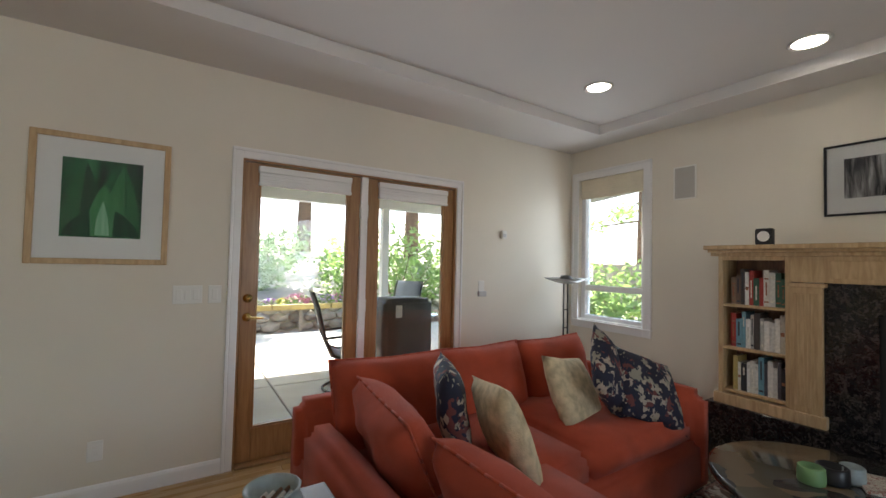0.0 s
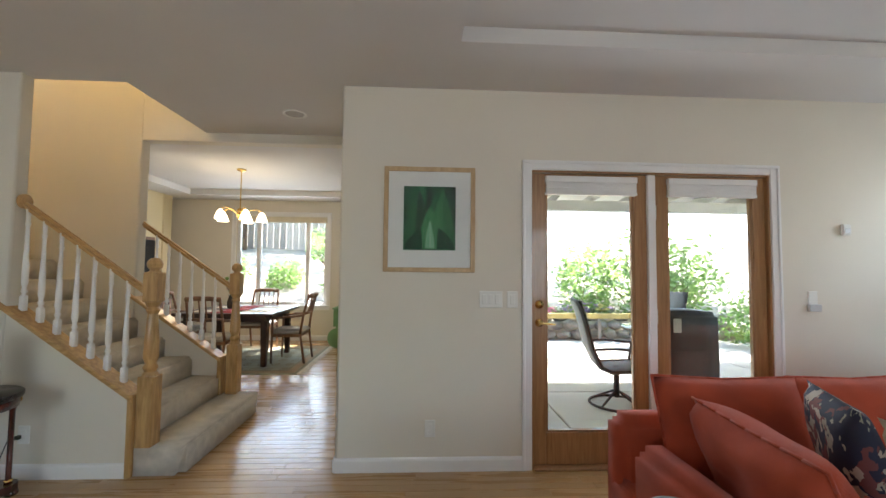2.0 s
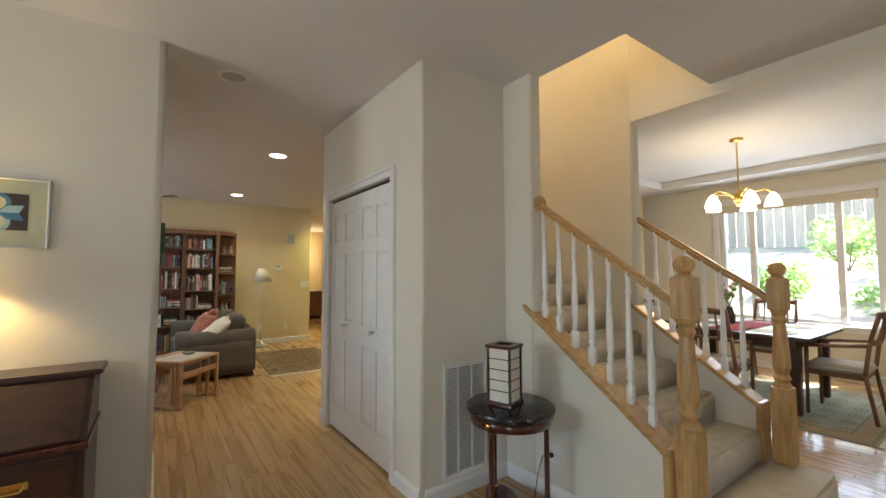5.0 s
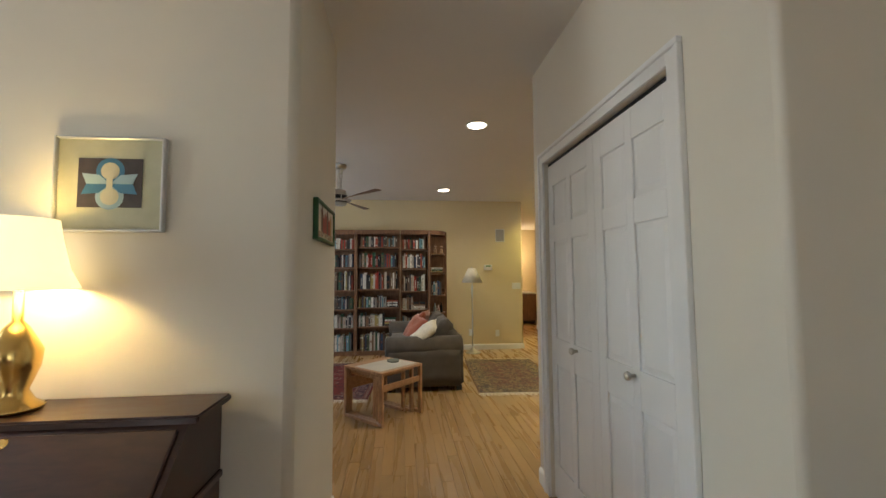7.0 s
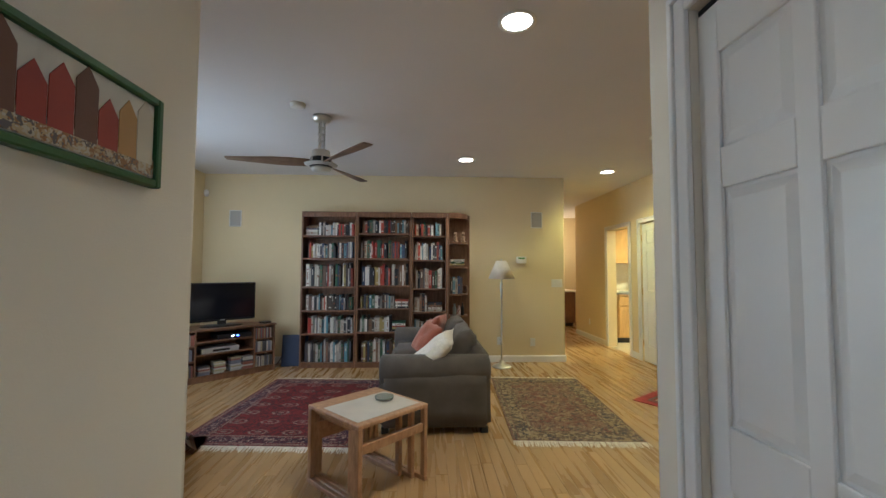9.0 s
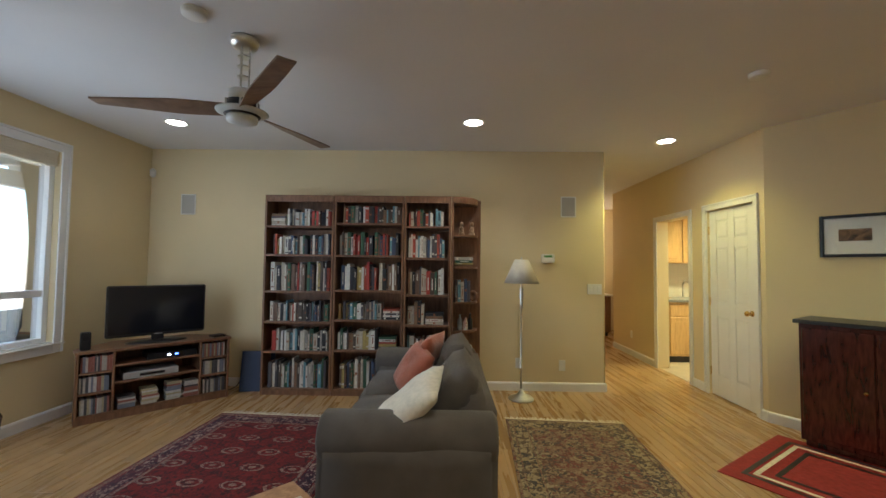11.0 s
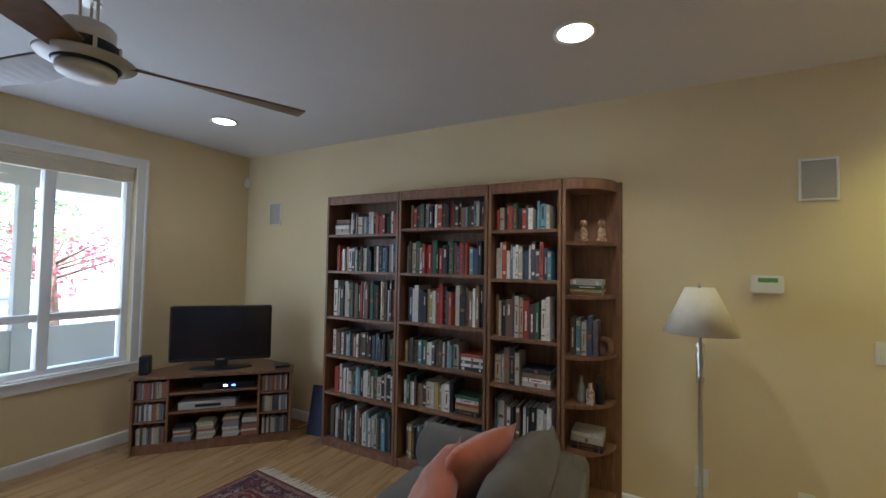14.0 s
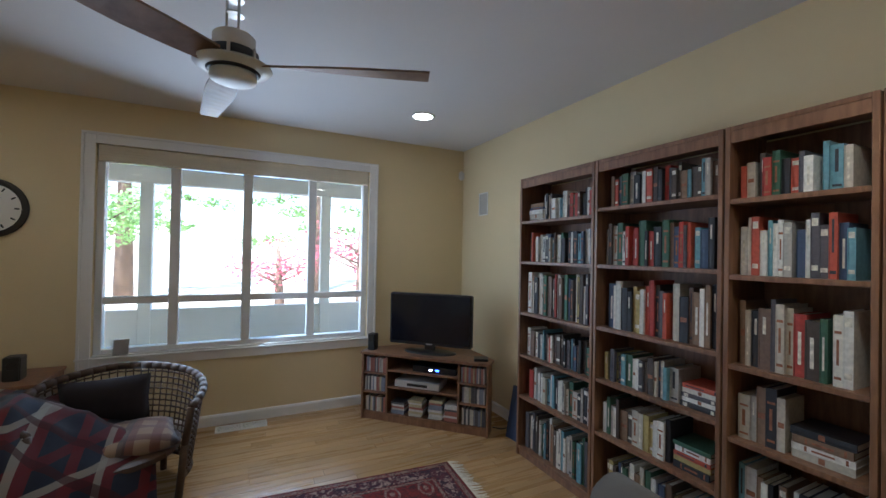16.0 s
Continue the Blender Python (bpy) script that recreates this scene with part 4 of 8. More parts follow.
def flat_stack(y, z, n, front, w=0.2, turn=0.0):
    for i in range(n):
        t = rng.uniform(0.018, 0.035)
        book((front - 0.05 - rng.uniform(0, 0.015), y + w / 2, z), t, 0.17, w * rng.uniform(0.9, 1.0), lie=True, label="book lying flat in a stack on a shelf")
        z += t + 0.0005


def bookcase(y0, y1, shelves, top, label):
    root = thing("bookcase", ((BX0 + BX1) / 2, (y0 + y1) / 2, 0), label, "bookcase", "wall of bookcases")
    cx, cy = (BX0 + BX1) / 2, (y0 + y1) / 2

    def piece(nm, a, b, c, d, e, f, bev=0.002):
        return part(nm, box(a - cx, b - cy, c, d - cx, e - cy, f, bev), M["walnut"], root)

    t = 0.021
    piece("side_panel", BX0, y0, 0, BX1, y0 + t, top)
    piece("side_panel", BX0, y1 - t, 0, BX1, y1, top)
    piece("back_panel", BX0, y0 + t, 0.05, BX0 + 0.008, y1 - t, top - 0.03)
    piece("top_panel", BX0, y0 + t, top - t, BX1 - 0.002, y1 - t, top)
    piece("cornice", BX1 - 0.02, y0 + t, top - 0.072, BX1 - 0.003, y1 - t, top - t)
    piece("plinth", BX1 - 0.03, y0 + t, 0, BX1 - 0.012, y1 - t, 0.05)
    for z in shelves:
        piece("shelf", BX0 + 0.008, y0 + t, z - 0.022, BX1 - 0.004, y1 - t, z)
    return root


UNITS = [(0.540, 1.275, [0.072, 0.455, 0.765, 1.085, 1.47, 1.775]), (1.282, 2.016, [0.072, 0.475, 0.79, 1.10, 1.47, 1.81]), (2.024, 2.515, [0.072, 0.41, 0.745, 1.06, 1.45, 1.78])]
for (y0, y1, zs) in UNITS:
    bookcase(y0, y1, zs, 2.10, "tall brown walnut-veneer bookcase packed with books")
    for k, z in enumerate(zs):
        clear = (zs[k + 1] - 0.022 if k + 1 < len(zs) else 2.03) - z
        a, b = y0 + 0.021, y1 - 0.021
        narrow = y1 - y0 < 0.6
        if k in (2, 1) and 1.2 < y0 < 1.5:
            y = row_of_books(a, b, z, clear, BX1, 0.02, 0.66)
            flat_stack(y + 0.01, z, 5, BX1, 0.19)
        elif narrow and k == 2:
            y = row_of_books(a, b, z, clear, BX1, 0.01, 0.42)
            flat_stack(y + 0.01, z, 4, BX1, 0.20)
        elif y0 < 0.6 and k == 5:
            flat_stack(a + 0.02, z, 5, BX1, 0.16)
            row_of_books(a + 0.19, b, z, clear, BX1, 0.0, 0.98)
        else:
            row_of_books(a, b, z, clear, BX1, rng.uniform(0.0, 0.07) if not narrow else 0.01, 0.97 if not narrow else 0.9)


def quarter_shelf(r, z, t):
    """A quarter disc with its corner at the origin, towards +x and +y."""
    bm = bmesh.new()
    pts = [(0, 0)] + [(r * math.cos(a), r * 1.03 * math.sin(a)) for a in np.linspace(0, math.pi / 2, 13)]
    lo, hi = [bm.verts.new((x, y, z)) for x, y in pts], [bm.verts.new((x, y, z + t)) for x, y in pts]
    bm.faces.new(lo[::-1])
    bm.faces.new(hi)
    for i in range(len(pts)):
        j = (i + 1) % len(pts)
        bm.faces.new((lo[i], lo[j], hi[j], hi[i]))
    return bm


end = thing("end_bookcase", (BX0, 2.522, 0), "walnut end unit with rounded open shelves", "bookcase", "wall of bookcases")
part("side_panel", box(0, 0, 0, 0.295, 0.02, 2.10, 0.002), M["walnut"], end)
part("back_panel", box(0, 0.02, 0, 0.012, 0.325, 2.10, 0.002), M["walnut"], end)
END_Z = [0.09, 0.40, 0.685, 0.985, 1.36, 1.70]
for z in END_Z:
    part("shelf", quarter_shelf(0.285, z - 0.022, 0.022), M["walnut"], end)
part("canopy", quarter_shelf(0.285, 2.03, 0.07), M["walnut"], end)


def figurine(at, s, mat, label):
    bm = lathe([(0.030, 0), (0.034, 0.012), (0.022, 0.03), (0.026, 0.06), (0.018, 0.085), (0.010, 0.095), (0.018, 0.105), (0.022, 0.122), (0.014, 0.138), (0.002, 0.142)], 14)
    for v in bm.verts:
        v.co += Vector((noise.noise(v.co * 60), noise.noise(v.co * 60 + Vector((5, 5, 5))), 0)) * 0.004
        v.co *= s
    single("figurine", bm, mat, at, label, "figurine", smooth=True)


M["glaze"] = spotted("painted_glaze", [(0.62, 0.56, 0.46), (0.50, 0.44, 0.36), (0.32, 0.12, 0.08), (0.66, 0.60, 0.5)], 60, 0.3, bump=0.0)
M["brown_glaze"] = surface("brown_glaze", (0.36, 0.23, 0.14), 0.35, scale=60, vary=0.7, bump=0)
figurine((-8.60, 2.63, 1.70), 1.0, M["brown_glaze"], "small glazed china figurine on a shelf")
figurine((-8.60, 2.74, 1.70), 1.0, M["brown_glaze"], "small glazed china figurine on a shelf")
flat_stack(2.555, 1.36, 4, -8.49, 0.2)
for i in range(5):
    book((-8.55, 2.56 + i * 0.034, 0.985), 0.03, 0.14, rng.uniform(0.2, 0.25))
single("wooden_ring", lathe([(0.03, -0.012), (0.055, -0.016), (0.06, 0), (0.055, 0.016), (0.03, 0.012), (0.026, 0)], 20), M["walnut"], (-8.62, 2.76, 1.046), "round dark wooden ornament on a shelf", "ornament", smooth=True)
bpy.data.objects["wooden_ring"].rotation_euler = (radians(90), 0, radians(50))
for i, (dx, dy, hh) in enumerate(((0, 0, 0.16), (0.03, 0.06, 0.13), (-0.02, 0.11, 0.17))):
    single("bottle", lathe([(0.024, 0), (0.026, 0.01), (0.026, hh * 0.6), (0.012, hh * 0.78), (0.011, hh * 0.95), (0.013, hh)], 14), [M["ceramic"], M["glaze"], M["black"]][i], (-8.60 + dx, 2.62 + dy, 0.685), "small bottle standing on a rounded shelf", "bottle", "small bottles", smooth=True)
flat_stack(2.56, 0.40, 4, -8.50, 0.2)


def grille(name, at, turn, w, h, label, slats=0):
    root = thing(name, at, label, "wall speaker" if not slats else "air vent", "", turn)
    f = 0.012
    fr = bmesh.new()
    for a, b, c, d in ((-w / 2, 0, -w / 2 + f, h), (w / 2 - f, 0, w / 2, h), (-w / 2 + f, 0, w / 2 - f, f), (-w / 2 + f, h - f, w / 2 - f, h)):
        box(a, -0.008, b, c, 0.0, d, 0.002, fr)
    part("frame", fr, M["white_plastic"], root)
    part("mesh_cover", box(-w / 2 + f, -0.005, f, w / 2 - f, -0.001, h - f), M["grille_grey"], root)
    return root


grille("wall_speaker", (-8.78, 3.83, 1.925), 90, 0.17, 0.235, "flush grey wall speaker in a white frame")
grille("wall_speaker", (-8.78, -0.48, 1.915), 90, 0.17, 0.235, "flush grey wall speaker in a white frame")
grille("wall_speaker", (4.66, 2.40, 2.0), -90, 0.19, 0.29, "flush cream wall speaker in a white frame")


def wall_plate(at, turn, kind, w=0.072, h=0.115):
    names = {"outlet": ("wall_outlet", "white wall outlet with two sockets", "outlet"), "switch": ("light_switch", "white rocker light switch plate", "light switch")}
    nm, lab, cat = names[kind]
    root = thing(nm, at, lab, cat, "", turn)
    part("plate", box(-w / 2, -0.006, -h / 2, w / 2, 0, h / 2, 0.002), M["white_plastic"], root)
    n = max(1, round(w / 0.055)) if kind == "switch" else 2
    for i in range(n):
        if kind == "switch":
            x = (i - (n - 1) / 2) * 0.046
            part("rocker", box(x - 0.016, -0.010, -0.033, x + 0.016, -0.005, 0.033, 0.002), M["white_plastic"], root)
        else:
            z = -0.02 + i * 0.04
            part("socket", box(-0.016, -0.008, z - 0.014, 0.016, -0.005, z + 0.014, 0.003), M["white_plastic"], root)
    return root


wall_plate((-8.78, 4.12, 1.125), 90, "switch", 0.16)
wall_plate((-8.78, 3.76, 0.28), 90, "outlet")
wall_plate((-8.78, 0.30, 0.32), 90, "outlet")
wall_plate((-8.78, 3.28, 0.30), 90, "outlet")
wall_plate((-10.7, 5.38, 0.33), 0, "outlet")
root = thing("thermostat", (-8.78, 3.60, 1.46), "white thermostat with a green display", "thermostat", "", 90)
part("case", box(-0.075, -0.028, -0.05, 0.075, 0, 0.05, 0.008, segs=2), M["white_plastic"], root)
part("display", box(-0.045, -0.030, 0.012, 0.045, -0.027, 0.036), surface("green_display", (0.12, 0.30, 0.10), 0.3, scale=20, bump=0), root, "green display")
single("motion_detector", box(-0.03, -0.04, -0.05, 0.03, 0, 0.05, 0.014, segs=3), M["white_plastic"], (-8.74, -0.88, 2.38), "small white motion detector in the corner", "sensor", turn=135, smooth=True)

# TV stand in the corner
tvs = thing("tv_stand", (-7.985, -0.165, 0), "walnut-veneer corner tv stand with open shelves", "tv stand", "", 135.7)
W2, D2, HT = 0.59, 0.47, 0.61


def tv_panel(nm, pts, z0, z1, bev=0.0):
    bm = slab(pts, z0, z1)
    return part(nm, bm, M["walnut"], tvs)


tv_panel("top_panel", [(-W2 - 0.01, -0.01), (W2 + 0.01, -0.01), (W2 + 0.012, 0.16), (0.30, D2), (-0.30, D2), (-W2 - 0.012, 0.16)], HT - 0.022, HT)
tv_panel("base_panel", [(-W2, 0.012), (W2, 0.012), (W2, 0.15), (0.28, D2 - 0.02), (-0.28, D2 - 0.02), (-W2, 0.15)], 0.055, 0.075)
part("plinth", box(-W2, 0.016, 0, W2, 0.034, 0.055, 0.002), M["walnut"], tvs)
for x in (-W2, W2 - 0.02):
    part("side_panel", box(x, 0, 0, x + 0.02, 0.15, HT - 0.022, 0.002), M["walnut"], tvs)
for s in (-1, 1):
    tv_panel("back_panel", [(s * W2, 0.15), (s * 0.28, D2 - 0.02), (s * 0.265, D2 - 0.035), (s * (W2 - 0.02), 0.14)], 0.0, HT - 0.022)
part("back_panel", box(-0.28, D2 - 0.03, 0, 0.28, D2 - 0.015, HT - 0.022), M["walnut"], tvs)
for x in (-0.34, 0.33):
    part("divider", box(x - 0.009, 0.004, 0.075, x + 0.009, 0.30, HT - 0.022, 0.002), M["walnut"], tvs)
for x0, x1, zs in ((-W2 + 0.02, -0.349, (0.25, 0.42)), (0.339, W2 - 0.02, (0.25, 0.42)), (-0.331, 0.321, (0.31, 0.46))):
    for z in zs:
        part("shelf", box(x0, 0.006, z - 0.009, x1, 0.14 if x1 - x0 < 0.3 else 0.30, z + 0.009, 0.002), M["walnut"], tvs)
TV_M = tvs.matrix_world


def on_stand(x, y, z):
    return tuple(TV_M @ Vector((x, y, z)))


disc_mesh = mesh_of("disc_case", box(0, 0, 0, 1, 1, 1), palette("disc_case_plastic", [(0.5, 0.48, 0.42), (0.08, 0.08, 0.09), (0.32, 0.12, 0.09), (0.2, 0.22, 0.28), (0.45, 0.4, 0.25), (0.6, 0.58, 0.54)], 0.4))


def disc_case(x, y, z, w, d, h):
    ob = new("disc_case", disc_mesh)
    ob.matrix_world = pose(*on_stand(x, y, z), 0, 0, 135.7) @ Matrix.Diagonal((w, d, h, 1))
    tagged(ob, "thin plastic disc case in the tv stand", "disc case", "disc cases in the tv stand")


for x0, x1 in ((-W2 + 0.025, -0.352), (0.343, W2 - 0.025)):
    for z in (0.076, 0.26, 0.43):
        x = x0 + rng.uniform(0, 0.02)
        while x < x1 - 0.015:
            w = rng.uniform(0.010, 0.022)
            disc_case(x, 0.02 + rng.uniform(0, 0.008), z, w - 0.001, 0.11, rng.uniform(0.122, 0.135))
            x += w
for x0 in (-0.30, -0.13, 0.06, 0.20):
    z = 0.076
    for i in range(rng.randint(5, 8)):
        h = rng.uniform(0.014, 0.024)
        disc_case(x0 + rng.uniform(-0.006, 0.006), 0.03, z, 0.115 + rng.uniform(0, 0.02), 0.13, h - 0.001)
        z += h
root = thing("receiver_box", on_stand(0.10, 0.16, 0.470), "black set-top receiver with blue lights", "receiver", "", 135.7)
part("case", box(-0.20, -0.13, 0, 0.20, 0.12, 0.055, 0.004), M["black"], root)
for x, m in ((-0.03, "white"), (0.03, "blue")):
    part("indicator", box(x - 0.014, -0.133, 0.022, x + 0.014, -0.128, 0.034), glow("indicator_" + m, (0.75, 0.85, 1.0) if m == "white" else (0.05, 0.12, 1.0), 2.5), root, m + " indicator light")
root = thing("disc_player", on_stand(-0.06, 0.15, 0.320), "silver disc player on a shelf", "disc player", "", 135.7)
part("case", box(-0.21, -0.12, 0, 0.21, 0.12, 0.06, 0.004), M["silver"], root)
part("tray_slot", box(-0.09, -0.123, 0.018, 0.10, -0.119, 0.04), M["black"], root)
root = thing("television", on_stand(0.0, 0.20, HT), "black flat-screen television, switched off", "television", "", 135.7)
part("stand_foot", lathe([(0.20, 0), (0.20, 0.006), (0.17, 0.014), (0.05, 0.022), (0.02, 0.024)], 28, m=Matrix.Diagonal((1.25, 0.62, 1, 1))), M["black"], root, "", True)
part("stand_neck", box(-0.05, -0.015, 0.02, 0.05, 0.015, 0.12, 0.006), M["black"], root)
part("bezel", box(-0.395, -0.03, 0.065, 0.395, 0.035, 0.535, 0.008, segs=2), M["black"], root)
part("screen", box(-0.378, -0.033, 0.092, 0.378, -0.029, 0.52), M["screen"], root, "dark glossy screen")
part("badge", box(-0.03, -0.0325, 0.074, 0.03, -0.030, 0.082), M["silver"], root)
root = thing("loudspeaker", on_stand(-0.53, 0.10, HT), "small black loudspeaker on the tv stand", "loudspeaker", "", 135.7)
part("case", box(-0.035, -0.04, 0, 0.035, 0.04, 0.15, 0.006, segs=2), M["black"], root)
part("cone", lathe([(0.024, 0), (0.022, 0.003), (0.006, -0.003)], 16, m=pose(0, -0.041, 0.10, 90)), M["fire_black"], root)
single("cable_box", box(-0.06, -0.05, 0, 0.06, 0.05, 0.022, 0.004), M["black"], on_stand(0.50, 0.10, HT), "flat black box on the tv stand", "remote", turn=150)
single("folded_board", box(-0.012, -0.17, 0, 0.012, 0.17, 0.42, 0.002), surface("dark_blue_cover", (0.03, 0.05, 0.11), 0.5), (-8.60, 0.44, 0.0), "dark blue board leaning beside the bookcase", "board", turn=8)
bpy.data.objects["folded_board"].rotation_euler = (0, radians(-11), radians(8))
cable = pipe([(-8.74, 0.30, 0.30), (-8.72, 0.24, 0.12), (-8.66, 0.20, 0.03), (-8.60, 0.16, 0.012), (-8.55, 0.10, 0.012)], 0.005, 6)
single("power_cable", cable, M["black"], (0, 0, 0), "loose black power cable by the wall", "cable", smooth=True)

# grey sofa: faces -y, runs along x
sofa = thing("grey_sofa", (-7.15, 2.30, 0), "charcoal grey upholstered sofa with rolled arms", "sofa")
SL, SD = 1.88, 0.94


def shifted(bm, *a):
    bmesh.ops.transform(bm, matrix=pose(*a), verts=bm.verts)
    return bm


part("base", shifted(soft_block(SL - 0.06, SD - 0.04, 0.24, 0.03, 2, 0), 0, 0, 0.05), M["grey_cloth"], sofa, "", True)
for s in (-1, 1):
    arm = soft_block(0.24, SD - 0.04, 0.47, 0.04, 3 + s, 0.0)
    own = lathe([(0.10, 0), (0.125, 0.02), (0.125, SD - 0.06), (0.10, SD - 0.04)], 20, m=pose(0, SD / 2 - 0.02, 0.44, 90))
    merge(arm, own)
    part("arm", shifted(arm, s * (SL / 2 - 0.125), 0, 0.05), M["grey_cloth"], sofa, "", True)
part("backrest", shifted(soft_block(SL - 0.3, 0.20, 0.60, 0.06, 8, 0.0), 0, SD / 2 - 0.11, 0.05), M["grey_cloth"], sofa, "", True)
for s in (-1, 1):
    part("seat_cushion", shifted(soft_block(0.685, 0.66, 0.17, 0.05, 5 + s, 0.03), s * 0.345, -0.12, 0.28), M["grey_cloth"], sofa, "", True)
    bc = pillow(0.72, 0.46, 0.24, 9 + s, 1.3)
    part("back_cushion", shifted(bc, s * 0.35, 0.24, 0.57, 72, 0, 0), M["grey_cloth"], sofa, "", True)
for x in (-0.86, 0.86):
    for y in (-0.40, 0.40):
        part("foot", box(x - 0.03, y - 0.03, 0, x + 0.03, y + 0.03, 0.055, 0.004), M["black"], sofa)


def cushion(at, rot, size, mat, label, seed, thick=0.15, cat="cushion"):
    ob = new("cushion", mesh_of("cushion", pillow(size[0], size[1], thick, seed), mat, True))
    ob.matrix_world = pose(*at, *rot)
    tagged(ob, label, cat)


cushion((-6.50, 2.25, 0.57), (40, 6, -4), (0.50, 0.56), M["white_knit"], "cream knitted cushion on the grey sofa", 21)
cushion((-7.56, 2.31, 0.61), (62, 0, -14), (0.46, 0.44), M["rust_cloth"], "terracotta cushion on the grey sofa", 22)
cushion((-7.34, 2.23, 0.57), (58, 10, 18), (0.42, 0.40), M["rust_cloth"], "terracotta cushion on the grey sofa", 23)


# rugs
def rug(name, x0, x1, y0, y1, field, border, motif, label, seed, fringe_mat, turn=0.0):
    root = thing(name, ((x0 + x1) / 2, (y0 + y1) / 2, 0), label, "rug", "", turn)
    w, d = (x1 - x0) / 2, (y1 - y0) / 2
    part("carpet", box(-w, -d, 0.001, w, d, 0.010, 0.003), field, root)
    for k, (inset, wid, mat) in enumerate(((0.02, 0.03, motif), (0.06, 0.10, border), (0.17, 0.02, motif))):
        bm = bmesh.new()
        a, b, c = w - inset, d - inset, wid
        z0, z1 = 0.0102, 0.0112 + 0.0002 * k
        for p in ((-a, -b, a, -b + c), (-a, b - c, a, b), (-a, -b + c, -a + c, b - c), (a - c, -b + c, a, b - c)):
            box(p[0], p[1], z0, p[2], p[3], z1, 0, bm)
        part("border", bm, mat, root)
    bm = bmesh.new()
    r2 = random.Random(seed)
    nx, ny = int((2 * w - 0.45) / 0.20), int((2 * d - 0.45) / 0.26)
    for i in range(nx + 1):
        for j in range(ny + 1):
            px, py = -w + 0.26 + i * (2 * w - 0.52) / max(nx, 1), -d + 0.26 + j * (2 * d - 0.52) / max(ny, 1)
            for rr, zz in ((0.066, 0.0111), (0.047, 0.0117), (0.022, 0.0123)):
                own = lathe([(rr, 0.0), (rr * 0.96, 0.0008)], 8, m=pose(px, py, zz - 0.0008) @ Matrix.Diagonal((0.8, 1.3, 1, 1)))
                for f in own.faces:
                    f.material_index = 1 if 0.03 < rr < 0.06 else 0
                merge(bm, own)
    tagged(part("motif", bm, [motif, field], root, "rows of small pale medallions"), kind="stuff")
    bm = bmesh.new()
    for s in (-1, 1):
        n = int(2 * d / 0.012)
        for i in range(n):
            y = -d + (i + 0.5) * 2 * d / n
            ln = r2.uniform(0.055, 0.095)
            dy = r2.uniform(-0.012, 0.012)
            v = [bm.verts.new(p) for p in ((s * w, y - 0.006, 0.011), (s * w, y + 0.006, 0.011), (s * (w + ln), y + dy + 0.005, 0.003), (s * (w + ln), y + dy - 0.003, 0.003))]
            bm.faces.new(v)
    tagged(part("fringe", bm, fringe_mat, root, "cream knotted fringe"), kind="stuff")


M["rug_red"] = spotted("red_wool_pile", [(0.15, 0.010, 0.010), (0.17, 0.013, 0.012), (0.11, 0.009, 0.010), (0.05, 0.008, 0.010)], 38, 0.95, bump=0.5)
M["rug_dark"] = spotted("plum_wool_border", [(0.05, 0.012, 0.026), (0.09, 0.02, 0.03), (0.03, 0.012, 0.024), (0.32, 0.22, 0.18)], 42, 0.95, bump=0.5)
M["rug_pale"] = spotted("pale_wool_motif", [(0.30, 0.22, 0.17), (0.20, 0.06, 0.05), (0.26, 0.17, 0.13), (0.05, 0.02, 0.03)], 70, 0.95, bump=0.5)
M["rug_brown"] = spotted("brown_wool_pile", [(0.13, 0.06, 0.04), (0.22, 0.13, 0.08), (0.10, 0.07, 0.06), (0.30, 0.21, 0.13), (0.18, 0.06, 0.045), (0.24, 0.15, 0.10)], 40, 0.95, bump=0.5)
M["rug_tan"] = spotted("tan_wool_border", [(0.30, 0.22, 0.12), (0.12, 0.08, 0.05), (0.34, 0.26, 0.16), (0.06, 0.05, 0.05)], 34, 0.95, bump=0.5)
M["fringe"] = surface("cream_cotton_fringe", (0.74, 0.68, 0.56), 0.95, scale=40, vary=0.15, bump=0.3)
rug("red_rug", -7.885, -6.045, 0.39, 1.74, M["rug_red"], M["rug_dark"], M["rug_pale"], "deep red hand-knotted wool rug with cream fringe", 3, M["fringe"], -3.9)
rug("brown_rug", -7.87, -6.05, 2.955, 3.975, M["rug_brown"], M["rug_tan"], M["rug_tan"], "brown patterned wool rug with a tan border", 4, M["fringe"], -3.8)
root = thing("striped_rug", tuple(DIAG @ Vector((1.05, -0.85, 0))), "flat red rug with cream and black stripes", "rug", "", math.degrees(math.atan2(0.57, 0.82)))
M["flat_red"] = surface("red_flatweave", (0.30, 0.03, 0.03), 0.95, scale=30, vary=0.2, bump=0.6, bump_scale=300)
part("carpet", box(-0.9, -0.55, 0.001, 0.9, 0.55, 0.008, 0.003), M["flat_red"], root)
for k, (ins, mat) in enumerate(((0.10, M["black"]), (0.15, M["fringe"]), (0.24, M["black"]))):
    bm = bmesh.new()
    a, b, c = 0.9 - ins, 0.55 - ins, 0.03
    for p in ((-a, -b, a, -b + c), (-a, b - c, a, b), (-a, -b + c, -a + c, b - c), (a - c, -b + c, a, b - c)):
        box(p[0], p[1], 0.0082, p[2], p[3], 0.0092, 0, bm)
    part("stripe", bm, mat, root)

# nest of tables


